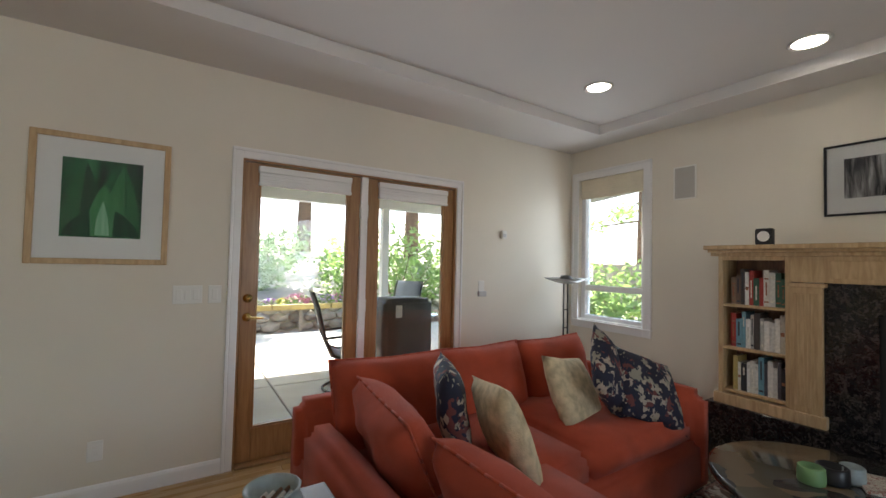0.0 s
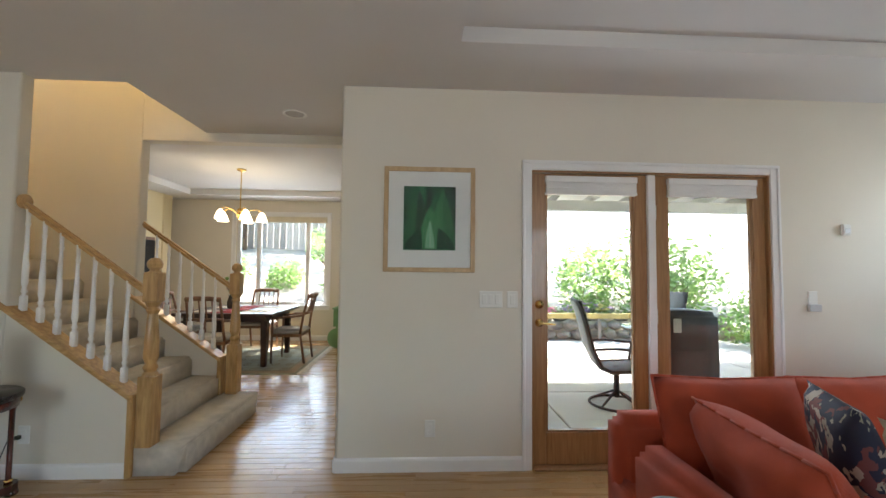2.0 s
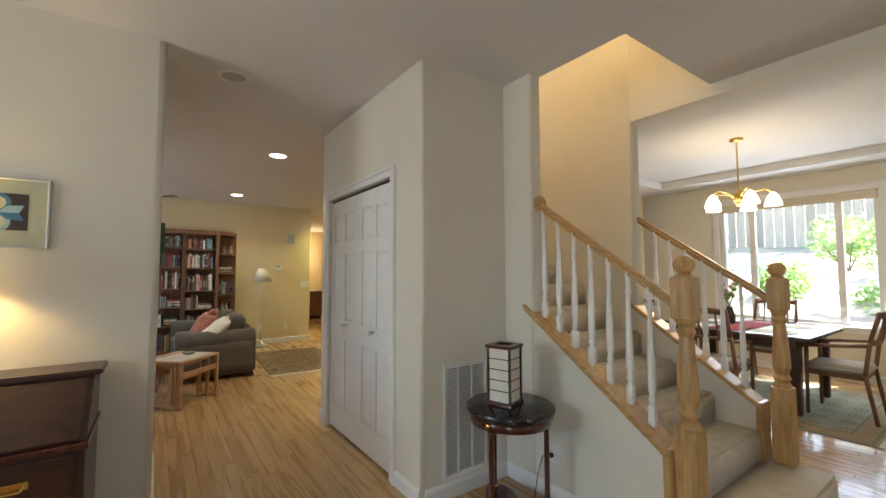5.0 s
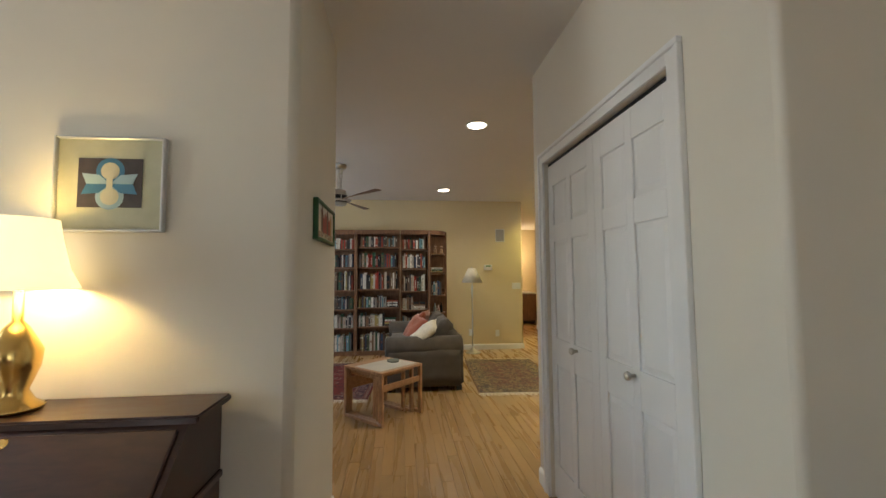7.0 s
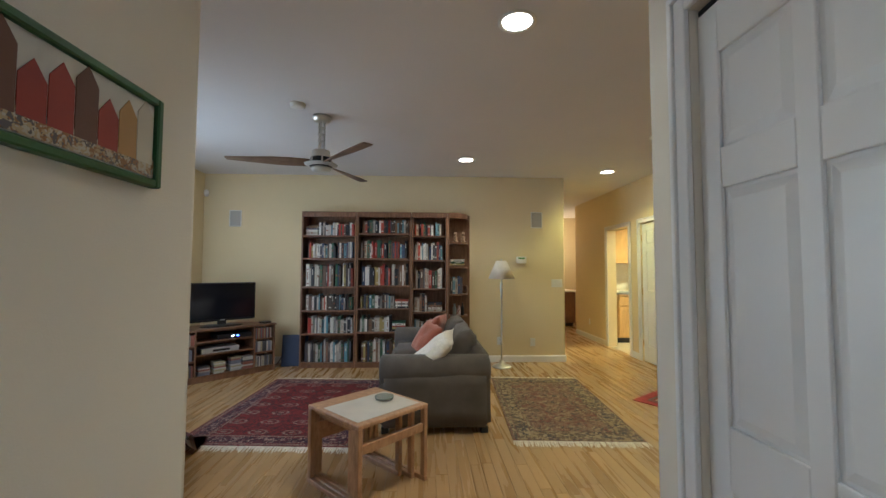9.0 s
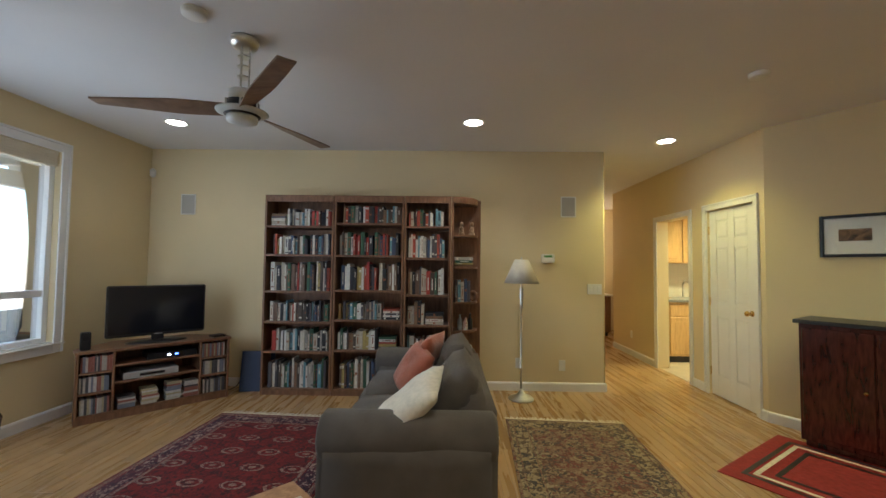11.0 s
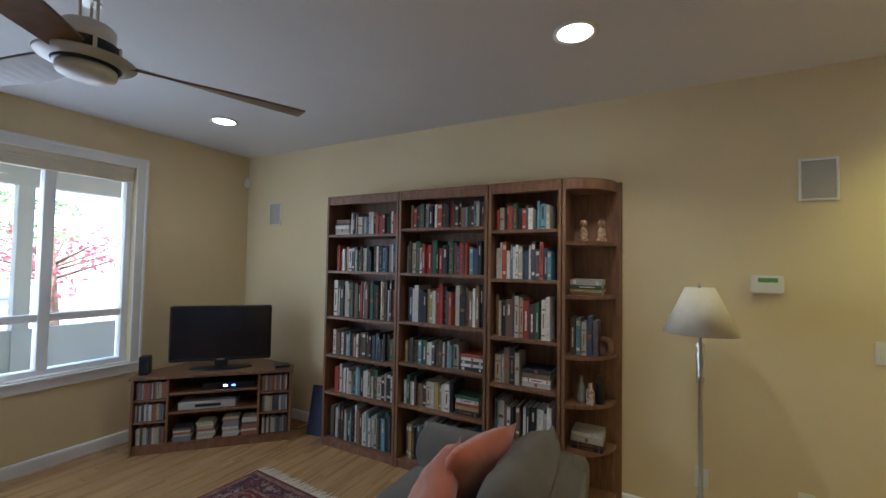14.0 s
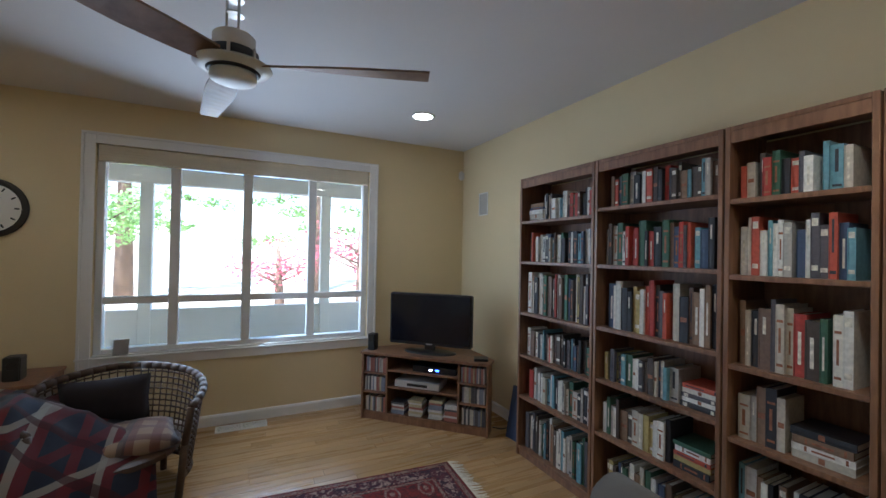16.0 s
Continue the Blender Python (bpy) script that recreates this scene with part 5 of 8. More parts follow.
def nest_table(name, at, L, D, hgt, turn, inlay):
    root = thing(name, at, "pale teak nesting table with sled legs" + (" and a white inlaid top" if inlay else ", tucked under a larger one"), "side table", "nest of tables", turn)
    part("tabletop", box(-L / 2, -D / 2, hgt - 0.022, L / 2, D / 2, hgt, 0.004), M["teak"], root)
    if inlay:
        part("inlay", box(-L / 2 + 0.03, -D / 2 + 0.05, hgt + 0.0005, L / 2 - 0.03, D / 2 - 0.13, hgt + 0.002), surface("white_laminate", (0.62, 0.58, 0.52), 0.35, scale=5, bump=0.0), root, "white laminate inlay")
    for s in (-1, 1):
        x = s * (L / 2 - 0.016)
        for y in (-D / 2 + 0.02, D / 2 - 0.02):
            part("leg", box(x - 0.015, y - 0.018, 0.03, x + 0.015, y + 0.018, hgt - 0.022, 0.003), M["teak"], root)
        part("sled_foot", box(x - 0.015, -D / 2, 0, x + 0.015, D / 2, 0.03, 0.004), M["teak"], root)
    for y in (-D / 2 + 0.02, D / 2 - 0.02):
        part("apron", box(-L / 2 + 0.032, y - 0.010, hgt - 0.165, L / 2 - 0.032, y + 0.010, hgt - 0.115, 0.003), M["teak"], root)
    return root


nest_table("nesting_table", (-5.545, 1.865, 0), 0.53, 0.53, 0.47, 135, True)
nest_table("nesting_table", (-5.578, 1.832, 0), 0.46, 0.46, 0.435, 135, False)
nest_table("nesting_table", (-5.612, 1.798, 0), 0.39, 0.40, 0.40, 135, False)
root = thing("ashtray", (-5.63, 1.955, 0.472), "round glass dish on the nesting table", "dish")
part("bowl", lathe([(0.045, 0), (0.058, 0.006), (0.062, 0.022), (0.055, 0.024), (0.045, 0.010), (0.001, 0.008)], 24), surface("smoked_dish_glass", (0.25, 0.27, 0.24), 0.12, bump=0), root, "", True)

# ceiling fan
M["fan_wood"] = wood("brown_fan_blade", (0.16, 0.095, 0.06), (0.26, 0.17, 0.11), 0.45, (2.0, 2.0, 2.0), 6, 0.04)
fan = thing("ceiling_fan", (-6.515, 1.29, H + 0.014), "brushed nickel ceiling fan with three brown blades at rest", "ceiling fan")
part("canopy", lathe([(0.078, 0), (0.080, -0.012), (0.070, -0.045), (0.030, -0.055)][::-1], 28), M["nickel"], fan, "", True)
for a in range(3):
    x, y = 0.028 * math.cos(a * 2.0944), 0.028 * math.sin(a * 2.0944)
    part("down_rod", rod((x, y, -0.05), (x, y, -0.312), 0.005), M["nickel"], fan)
for z in (-0.11, -0.17, -0.23):
    part("spacer", lathe([(0.034, 0), (0.034, 0.006)], 18, m=pose(0, 0, z)), M["nickel"], fan)
part("motor_housing", lathe([(0.076, -0.372), (0.078, -0.366), (0.078, -0.318), (0.070, -0.31), (0.02, -0.31)], 32), M["nickel"], fan, "", True)
part("motor", lathe([(0.088, -0.428), (0.090, -0.424), (0.090, -0.376), (0.070, -0.3725)], 32), M["black"], fan, "dark motor band", True)
for k in range(6):
    a = radians(k * 60 + 20)
    part("motor_bracket", box(-0.006, -0.004, -0.428, 0.006, 0.004, -0.374, 0.001), M["nickel"], fan).matrix_basis = pose(0.094 * math.cos(a), 0.094 * math.sin(a), 0, 0, 0, 90 + k * 60 + 20)
part("blade_ring", lathe([(0.100, -0.452), (0.138, -0.438), (0.142, -0.432), (0.120, -0.4285)], 40), surface("frosted_ring", (0.55, 0.57, 0.55), 0.35, bump=0), fan, "pale glass ring", True)
part("lamp_slot", lathe([(0.088, -0.460), (0.098, -0.4525), (0.090, -0.448)], 36), M["black"], fan, "", True)
part("light_bowl", lathe([(0.012, -0.502), (0.055, -0.499), (0.082, -0.488), (0.086, -0.478), (0.084, -0.4605)], 36), surface("frosted_bowl", (0.60, 0.62, 0.60), 0.4, bump=0), fan, "frosted white light bowl", True)
for a in (40, 160, 280):
    bm = bmesh.new()
    n = 12
    rows = []
    for i in range(n + 1):
        r = 0.09 + 0.68 * i / n
        hw = 0.040 + 0.022 * math.sin(math.pi * min(1, i / 7) / 2) - 0.020 * max(0, i - 5) / (n - 5)
        lift = 0.028 * (1 - i / n)
        rows.append([bm.verts.new((r, s * hw, k - 0.425 + s * lift * hw / 0.06)) for s, k in ((-1, 0), (1, 0), (1, 0.009), (-1, 0.009))])
    for p, q in zip(rows, rows[1:]):
        for i in range(4):
            bm.faces.new((p[i], p[(i + 1) % 4], q[(i + 1) % 4], q[i]))
    bm.faces.new(rows[0])
    bm.faces.new(rows[-1][::-1])
    shifted(bm, 0, 0, 0, 0, 0, a)
    part("blade", bm, M["fan_wood"], fan, "brown wooden fan blade")
single("smoke_alarm", lathe([(0.05, -0.03), (0.058, -0.026), (0.062, -0.006), (0.062, 0)], 24), M["white_plastic"], (-6.25, 1.16, H + 0.014), "round white smoke alarm on the ceiling", "smoke alarm", smooth=True)
single("smoke_alarm", lathe([(0.05, -0.03), (0.058, -0.026), (0.062, -0.006), (0.062, 0)], 24), M["white_plastic"], (-6.9, 4.55, H + 0.014), "round white smoke alarm on the ceiling", "smoke alarm", smooth=True)

# floor lamp
lampf = thing("floor_lamp", (-8.48, 3.255, 0), "brushed nickel floor lamp with a cream cone shade", "floor lamp")
part("base", lathe([(0.13, 0), (0.13, 0.012), (0.11, 0.028), (0.05, 0.05), (0.03, 0.075), (0.012, 0.11)], 28), M["nickel"], lampf, "", True)
part("pole", lathe([(0.011, 0.10), (0.011, 0.30), (0.018, 0.31), (0.018, 0.325), (0.011, 0.335), (0.011, 0.92), (0.020, 0.94), (0.013, 0.97), (0.022, 1.08), (0.014, 1.10), (0.024, 1.13), (0.010, 1.15), (0.007, 1.435)], 16), M["nickel"], lampf, "", True)
bm = bmesh.new()
ring = []
for r, z in ((0.180, 1.195), (0.070, 1.44), (0.066, 1.44), (0.176, 1.195)):
    ring.append([bm.verts.new((r * math.cos(2 * math.pi * i / 36), r * math.sin(2 * math.pi * i / 36), z)) for i in range(36)])
for a, b in zip(ring, ring[1:] + ring[:1]):
    for i in range(36):
        bm.faces.new((a[i], a[(i + 1) % 36], b[(i + 1) % 36], b[i]))
part("shade", bm, surface("cream_shade_cloth", (0.74, 0.68, 0.56), 0.9, scale=20, vary=0.04, bump=0.2), lampf, "cream cloth cone shade", True)
part("finial", lathe([(0.006, 1.435), (0.010, 1.45), (0.005, 1.465), (0.001, 1.47)], 12), M["nickel"], lampf)
part("spider", merge(rod((-0.066, 0, 1.435), (0.066, 0, 1.435), 0.002), rod((0, -0.066, 1.435), (0, 0.066, 1.435), 0.002)), M["nickel"], lampf)

# floor register under the window
root = thing("floor_register", (-6.59, -0.80, 0.0), "white slotted floor register by the wall", "floor vent")
part("frame", merge(box(-0.20, -0.07, 0.0, 0.20, -0.055, 0.006, 0.001), merge(box(-0.20, 0.055, 0.0, 0.20, 0.07, 0.006, 0.001), merge(box(-0.20, -0.055, 0, -0.185, 0.055, 0.006), merge(box(0.185, -0.055, 0, 0.20, 0.055, 0.006), box(-0.01, -0.055, 0, 0.01, 0.055, 0.006))))), M["white_plastic"], root)
# flat black sheet: the dark of the duct is put into its colour
part("dark_sheet", box(-0.185, -0.055, 0.0005, 0.185, 0.055, 0.0015), M["black"], root)
for i in range(9):
    y = -0.05 + i * 0.0125
    part("slat", box(-0.185, y - 0.003, 0.0016, 0.185, y + 0.003, 0.005), M["white_plastic"], root)

# wall clock
clock = thing("wall_clock", (-4.95, -0.92, 1.78), "round wall clock with a dark rim", "clock", "", 180)
part("rim", lathe([(0.19, 0), (0.205, 0.002), (0.215, 0.012), (0.205, 0.024), (0.18, 0.022), (0.172, 0.018)], 40, m=pose(0, 0, 0, 90)), M["iron_paint"], clock, "", True)
part("face", lathe([(0.173, 0.017), (0.173, 0.0205)], 40, m=pose(0, 0, 0, 90)), M["paper"], clock, "pale clock face")
for L, a, w in ((0.09, 35, 0.007), (0.13, 160, 0.005)):
    part("pointer", shifted(box(-w, -0.0255, -0.01, w, -0.0235, L), 0, 0, 0, 0, a, 0), M["black"], clock)
for i in range(12):
    part("hour_mark", shifted(box(-0.005, -0.0225, 0.135, 0.005, -0.021, 0.162), 0, 0, 0, 0, i * 30, 0), M["black"], clock)
root = thing("photo_frame", (-5.72, -0.905, 0.672), "small silver photo frame on the window sill", "photo frame", "", 200)
part("frame", shifted(box(-0.05, -0.008, 0, 0.05, 0.008, 0.13, 0.003), 0, 0, 0, 12, 0, 0), M["silver"], root)
part("photo", shifted(box(-0.036, 0.0085, 0.014, 0.036, 0.0095, 0.116), 0, 0, 0, 12, 0, 0), M["grille_grey"], root)

# low bookshelf beyond the chair
low = thing("low_bookshelf", (-4.95, -0.62, 0), "low walnut-veneer bookshelf holding books", "bookshelf")
part("top_panel", box(-0.45, -0.28, 0.60, 0.45, 0.20, 0.622, 0.003), M["walnut"], low)
for x in (-0.44, 0.42):
    part("side_panel", box(x, -0.27, 0, x + 0.02, 0.18, 0.60, 0.002), M["walnut"], low)
part("back_panel", box(-0.42, -0.27, 0, 0.42, -0.26, 0.60), M["walnut"], low)
for z in (0.05, 0.33):
    part("shelf", box(-0.42, -0.26, z - 0.02, 0.42, 0.17, z, 0.002), M["walnut"], low)
x = -5.35
while x < -4.6:
    t = rng.uniform(0.025, 0.045)
    book((x, -0.47, 0.33), t, 0.15, rng.uniform(0.17, 0.24), turn=90)
    x += t + 0.001
root = thing("loudspeaker", (-5.22, -0.60, 0.622), "small black loudspeaker on the low bookshelf", "loudspeaker", "", 180)
part("case", box(-0.045, -0.05, 0, 0.045, 0.05, 0.16, 0.006, segs=2), M["black"], root)
part("cone", lathe([(0.028, 0), (0.026, 0.003), (0.006, -0.003)], 16, m=pose(0, -0.051, 0.10, 90)), M["fire_black"], root)

# wicker chair with a plaid throw
chair = thing("wicker_chair", (-5.90, 0.00, 0), "dark brown wicker armchair with a rounded back", "armchair", "", 12)


def back_point(a, v):
    """Curved shell: a from -1 to 1 round the back, v from 0 to 1 upwards."""
    ang = radians(90) + a * radians(128)
    r = 0.36 + 0.06 * v
    top = 0.70 - 0.10 * abs(a) ** 2.2 - 0.05 * abs(a)
    return Vector((r * math.cos(ang) * 1.08, -r * math.sin(ang) * 1.0, 0.10 + (top - 0.10) * v))


weave = bmesh.new()
NA, NV = 46, 15
for i in range(NA + 1):
    pts = [back_point(-1 + 2 * i / NA, v / NV) for v in range(NV + 1)]
    for p, q in zip(pts[::3], pts[3::3]):
        rod(p, q, 0.0045, weave, 5)
for v in range(NV + 1):
    pts = [back_point(-1 + 2 * i / NA, v / NV) for i in range(NA + 1)]
    for k, (p, q) in enumerate(zip(pts, pts[1:])):
        off = 0.006 if (k + v) % 2 else -0.006
        rod(p * (1 + off * 0.5), q * (1 - off * 0.5), 0.006, weave, 5)
tagged(part("woven_shell", weave, M["wicker"], chair, "open wicker weave", True), kind="stuff")
part("rim", pipe([back_point(-1 + 2 * i / 30, 1.0) for i in range(31)], 0.024, 10), M["wicker"], chair, "thick braided rim", True)
for s in (-1, 1):
    part("front_post", pipe([back_point(s, 1.0), back_point(s, 0.5), back_point(s, 0.0) - Vector((0, 0, 0.10))], 0.022, 10), M["wicker"], chair, "", True)
part("bottom_rail", pipe([back_point(-1 + 2 * i / 24, 0.02) for i in range(25)], 0.016, 8), M["wicker"], chair, "", True)
part("seat", lathe([(0.30, 0.26), (0.335, 0.27), (0.335, 0.30), (0.30, 0.31)], 24), M["wicker"], chair)
for x, y in ((-0.26, -0.22), (0.26, -0.22)):
    part("leg", rod((x, y, 0), (x, y, 0.28), 0.02), M["wicker"], chair)


def plaid(name, base, lines):
    m, n, l, b = shader(name)
    geo, sep = n.new("ShaderNodeNewGeometry"), n.new("ShaderNodeSeparateXYZ")
    l.new(geo.outputs["Position"], sep.inputs["Vector"])
    last = None
    for axis, scale, lo, colour in lines:
        w = n.new("ShaderNodeMath")
        w.operation = "SINE"
        mul = n.new("ShaderNodeMath")
        mul.operation = "MULTIPLY"
        mul.inputs[1].default_value = scale
        l.new(sep.outputs[axis], mul.inputs[0])
        l.new(mul.outputs[0], w.inputs[0])
        gt = n.new("ShaderNodeMath")
        gt.operation = "GREATER_THAN"
        gt.inputs[1].default_value = lo
        l.new(w.outputs[0], gt.inputs[0])
        half = n.new("ShaderNodeMath")
        half.operation = "MULTIPLY"
        half.inputs[1].default_value = 0.75
        l.new(gt.outputs[0], half.inputs[0])
        mix = n.new("ShaderNodeMixRGB")
        mix.inputs[1].default_value, mix.inputs[2].default_value = (*base, 1), (*colour, 1)
        if last:
            l.new(last, mix.inputs[1])
        l.new(half.outputs[0], mix.inputs["Fac"])
        last = mix.outputs[0]
    l.new(last, b.inputs["Base Color"])
    b.inputs["Roughness"].default_value, b.inputs["Sheen Weight"].default_value = 0.9, 0.3
    return m


M["plaid"] = plaid("plaid_wool", (0.02, 0.025, 0.045), [("X", 42, 0.6, (0.20, 0.014, 0.016)), ("Z", 46, 0.65, (0.17, 0.012, 0.015)), ("X", 21, 0.95, (0.45, 0.40, 0.32)), ("Z", 23, 0.95, (0.42, 0.38, 0.31)), ("Y", 34, 0.8, (0.07, 0.010, 0.012))])
M["plaid_seat"] = plaid("checked_cushion", (0.22, 0.14, 0.08), [("X", 50, 0.3, (0.10, 0.02, 0.015)), ("Y", 50, 0.3, (0.09, 0.03, 0.02)), ("X", 25, 0.9, (0.04, 0.03, 0.03))])
cushion((-5.97, 0.02, 0.35), (0, 0, 12), (0.48, 0.46), M["plaid_seat"], "checked red and tan seat cushion on the wicker chair", 31, 0.14)
cushion((-5.80, -0.22, 0.52), (70, 0, 10), (0.46, 0.36), surface("dark_plum_cloth", (0.03, 0.025, 0.03), 0.9), "dark cushion against the wicker chair back", 33, 0.14)
throw = bmesh.new()
gn = 34
grid = {}
for i in range(gn + 1):
    for j in range(gn + 1):
        u, v = i / gn, j / gn
        x = -0.36 + 0.98 * u
        y = -0.26 + 0.92 * v
        crest = 0.68 - 0.62 * max(0, 0.62 - u) - 0.5 * max(0, u - 0.85) - 1.0 * max(0, v - 0.52) ** 1.2
        z = max(0.03, crest + 0.060 * noise.noise((u * 4, v * 4, 1)) + 0.035 * noise.noise((u * 9, v * 4, 7)) + 0.016 * math.sin(v * 17 + 6 * u))
        grid[i, j] = throw.verts.new((x, y, z))
for i in range(gn):
    for j in range(gn):
        throw.faces.new((grid[i, j], grid[i + 1, j], grid[i + 1, j + 1], grid[i, j + 1]))
bmesh.ops.solidify(throw, geom=throw.faces[:], thickness=0.012)
single("plaid_throw", throw, M["plaid"], (-5.72, -0.02, 0), "red and navy plaid throw draped over the wicker chair", "throw blanket", turn=12, smooth=True)

# cabinet, picture and passage rooms
CAB = math.degrees(math.atan2(0.57, 0.82))
cab = thing("dark_cabinet", tuple(DIAG @ Vector((0.95, -0.002, 0))), "dark mahogany cabinet against the yellow wall", "cabinet", "", CAB)
part("body", box(-0.62, -0.40, 0.06, 0.62, -0.002, 0.95, 0.003), M["mahogany"], cab)
part("top", box(-0.65, -0.43, 0.95, 0.65, 0.0, 0.98, 0.005), M["black"], cab)
part("plinth", box(-0.60, -0.36, 0, 0.60, -0.01, 0.06), M["mahogany"], cab)
for i in range(3):
    d = part("door", box(-0.60 + i * 0.402, -0.418, 0.10, -0.60 + i * 0.402 + 0.394, -0.401, 0.92, 0.004), M["mahogany"], cab)
    part("knob", lathe([(0.006, 0), (0.012, 0.012), (0.012, 0.018), (0.002, 0.024)], 12, m=pose(-0.60 + i * 0.402 + 0.35, -0.418, 0.5, 90)), M["brass"], d)


def framed(name, at, turn, w, h, frame_w, frame_mat, mat_w, art, label, depth=0.025, glazed=True):
    root = thing(name, at, label, "picture", "", turn)
    f = bmesh.new()
    for a, b, c, d in ((-w / 2, 0, -w / 2 + frame_w, h), (w / 2 - frame_w, 0, w / 2, h), (-w / 2 + frame_w, 0, w / 2 - frame_w, frame_w), (-w / 2 + frame_w, h - frame_w, w / 2 - frame_w, h)):
        box(a, -depth, b, c, -0.001, d, 0.003, f)
    part("frame", f, frame_mat, root)
    part("mat_board", box(-w / 2 + frame_w, -0.012, frame_w, w / 2 - frame_w, -0.006, h - frame_w), M["paper"], root)
    m = frame_w + mat_w
    part("artwork", box(-w / 2 + m, -0.0145, m + mat_w * 0.15, w / 2 - m, -0.0125, h - m), art, root)
    if glazed:
        g = part("glass", box(-w / 2 + frame_w, -0.019, frame_w, w / 2 - frame_w, -0.0175, h - frame_w), M["picture_glass"], root)
        g.visible_shadow = False
    return root


def painted(name, bands, scale, distort=1.5, axis=(1, 1, 1)):
    """A printed picture: flowing bands of colour."""
    m, n, l, b = shader(name)
    tc, mp, nz, ramp = n.new("ShaderNodeTexCoord"), n.new("ShaderNodeMapping"), n.new("ShaderNodeTexNoise"), n.new("ShaderNodeValToRGB")
    mp.inputs["Scale"].default_value = axis
    l.new(tc.outputs["Object"], mp.inputs["Vector"])
    l.new(mp.outputs["Vector"], nz.inputs["Vector"])
    nz.inputs["Scale"].default_value, nz.inputs["Distortion"].default_value, nz.inputs["Detail"].default_value = scale, distort, 3
    els = ramp.color_ramp.elements
    while len(els) < len(bands):
        els.new(0.5)
    for i, (p, c) in enumerate(bands):
        els[i].position, els[i].color = p, (*c, 1)
    l.new(nz.outputs["Fac"], ramp.inputs["Fac"])
    l.new(ramp.outputs["Color"], b.inputs["Base Color"])
    b.inputs["Roughness"].default_value = 0.6
    return m


framed("small_picture", tuple(DIAG @ Vector((0.59, -0.002, 1.47))), CAB, 0.42, 0.34, 0.025, M["black"], 0.09, painted("dark_print", [(0.3, (0.04, 0.03, 0.03)), (0.6, (0.35, 0.2, 0.12))], 8), "small black-framed print with a white mat")

# kitchen and washroom glimpsed off the passage
kit = thing("kitchen_base_cabinet", (-10.48, 6.45, 0), "honey maple kitchen base cabinet with doors and drawers", "cabinet", "", 90)
part("body", box(-0.75, -0.28, 0.1, 0.75, 0.335, 0.88), M["maple_cab"], kit)
part("toe_kick", box(-0.75, -0.22, 0, 0.75, 0.34, 0.1), M["black"], kit)
for i in range(4):
    d = part("door", box(-0.74 + i * 0.37, -0.30, 0.13, -0.74 + i * 0.37 + 0.355, -0.281, 0.66, 0.004), M["maple_cab"], kit)
    part("door_panel", box(-0.74 + i * 0.37 + 0.06, -0.305, 0.19, -0.74 + i * 0.37 + 0.295, -0.3005, 0.60, 0.002), M["maple_cab"], d)
    part("knob", lathe([(0.005, 0), (0.012, 0.012), (0.012, 0.02)], 12, m=pose(-0.74 + i * 0.37 + (0.32 if i % 2 == 0 else 0.035), -0.30, 0.62, 90)), M["nickel"], d)
    part("drawer", box(-0.74 + i * 0.37, -0.30, 0.68, -0.74 + i * 0.37 + 0.355, -0.281, 0.85, 0.004), M["maple_cab"], kit)
single("kitchen_worktop", box(-0.77, -0.32, 0.88, 0.77, 0.345, 0.92, 0.004), M["counter"], (-10.48, 6.45, 0.0), "grey kitchen worktop on the base cabinet", "worktop", turn=90)
wallcab = thing("kitchen_wall_cabinet", (-10.64, 6.45, 1.45), "honey maple kitchen wall cabinet, hung on the wall", "cabinet", "", 90)
part("body", box(-0.75, -0.13, 0, 0.75, 0.178, 0.95), M["maple_cab"], wallcab)
for i in range(4):
    d = part("door", box(-0.74 + i * 0.37, -0.15, 0.01, -0.74 + i * 0.37 + 0.355, -0.131, 0.94, 0.004), M["maple_cab"], wallcab)
    part("door_panel", box(-0.74 + i * 0.37 + 0.06, -0.155, 0.07, -0.74 + i * 0.37 + 0.295, -0.1505, 0.88, 0.002), M["maple_cab"], d)
structure("floor_kitchen", box(-10.75, 5.40, 0.0008, -8.9, 7.4, 0.004), M["vinyl_floor"], "beige sheet floor in the kitchen")
tap = pipe([(-10.72, 6.2, 0.92), (-10.72, 6.2, 1.12), (-10.67, 6.2, 1.18), (-10.57, 6.2, 1.16)], 0.012)
single("tap", tap, M["nickel"], (0, 0, 0), "curved nickel kitchen tap", "tap", smooth=True)
recessed(-9.55, 6.4, H + 0.014, 70, colour=(1.0, 0.90, 0.42))
van = thing("washroom_vanity", (-12.75, 5.35, 0), "dark wood washroom vanity with a pale top", "vanity")
part("body", box(-0.54, -0.40, 0.08, 0.30, 0.40, 0.80, 0.004), M["walnut"], van)
part("top", box(-0.54, -0.43, 0.80, 0.33, 0.43, 0.84, 0.006), M["white_plastic"], van)
part("toe_kick", box(-0.54, -0.36, 0, 0.24, 0.36, 0.08), M["black"], van)
wl = thing("wall_sconce", (-13.3, 5.25, 1.75), "lit frosted glass wall sconce", "wall light", "", 90)
part("backplate", box(-0.06, -0.015, -0.05, 0.06, 0, 0.05, 0.004), M["nickel"], wl)
part("shade", lathe([(0.05, -0.10), (0.07, -0.08), (0.08, 0.10), (0.07, 0.11)], 20, m=pose(0, -0.10, 0)), M["bulb_glow"], wl, "glowing frosted shade", True)
bulb_light("sconce_lamp", -12.9, 5.25, 1.9, 7)

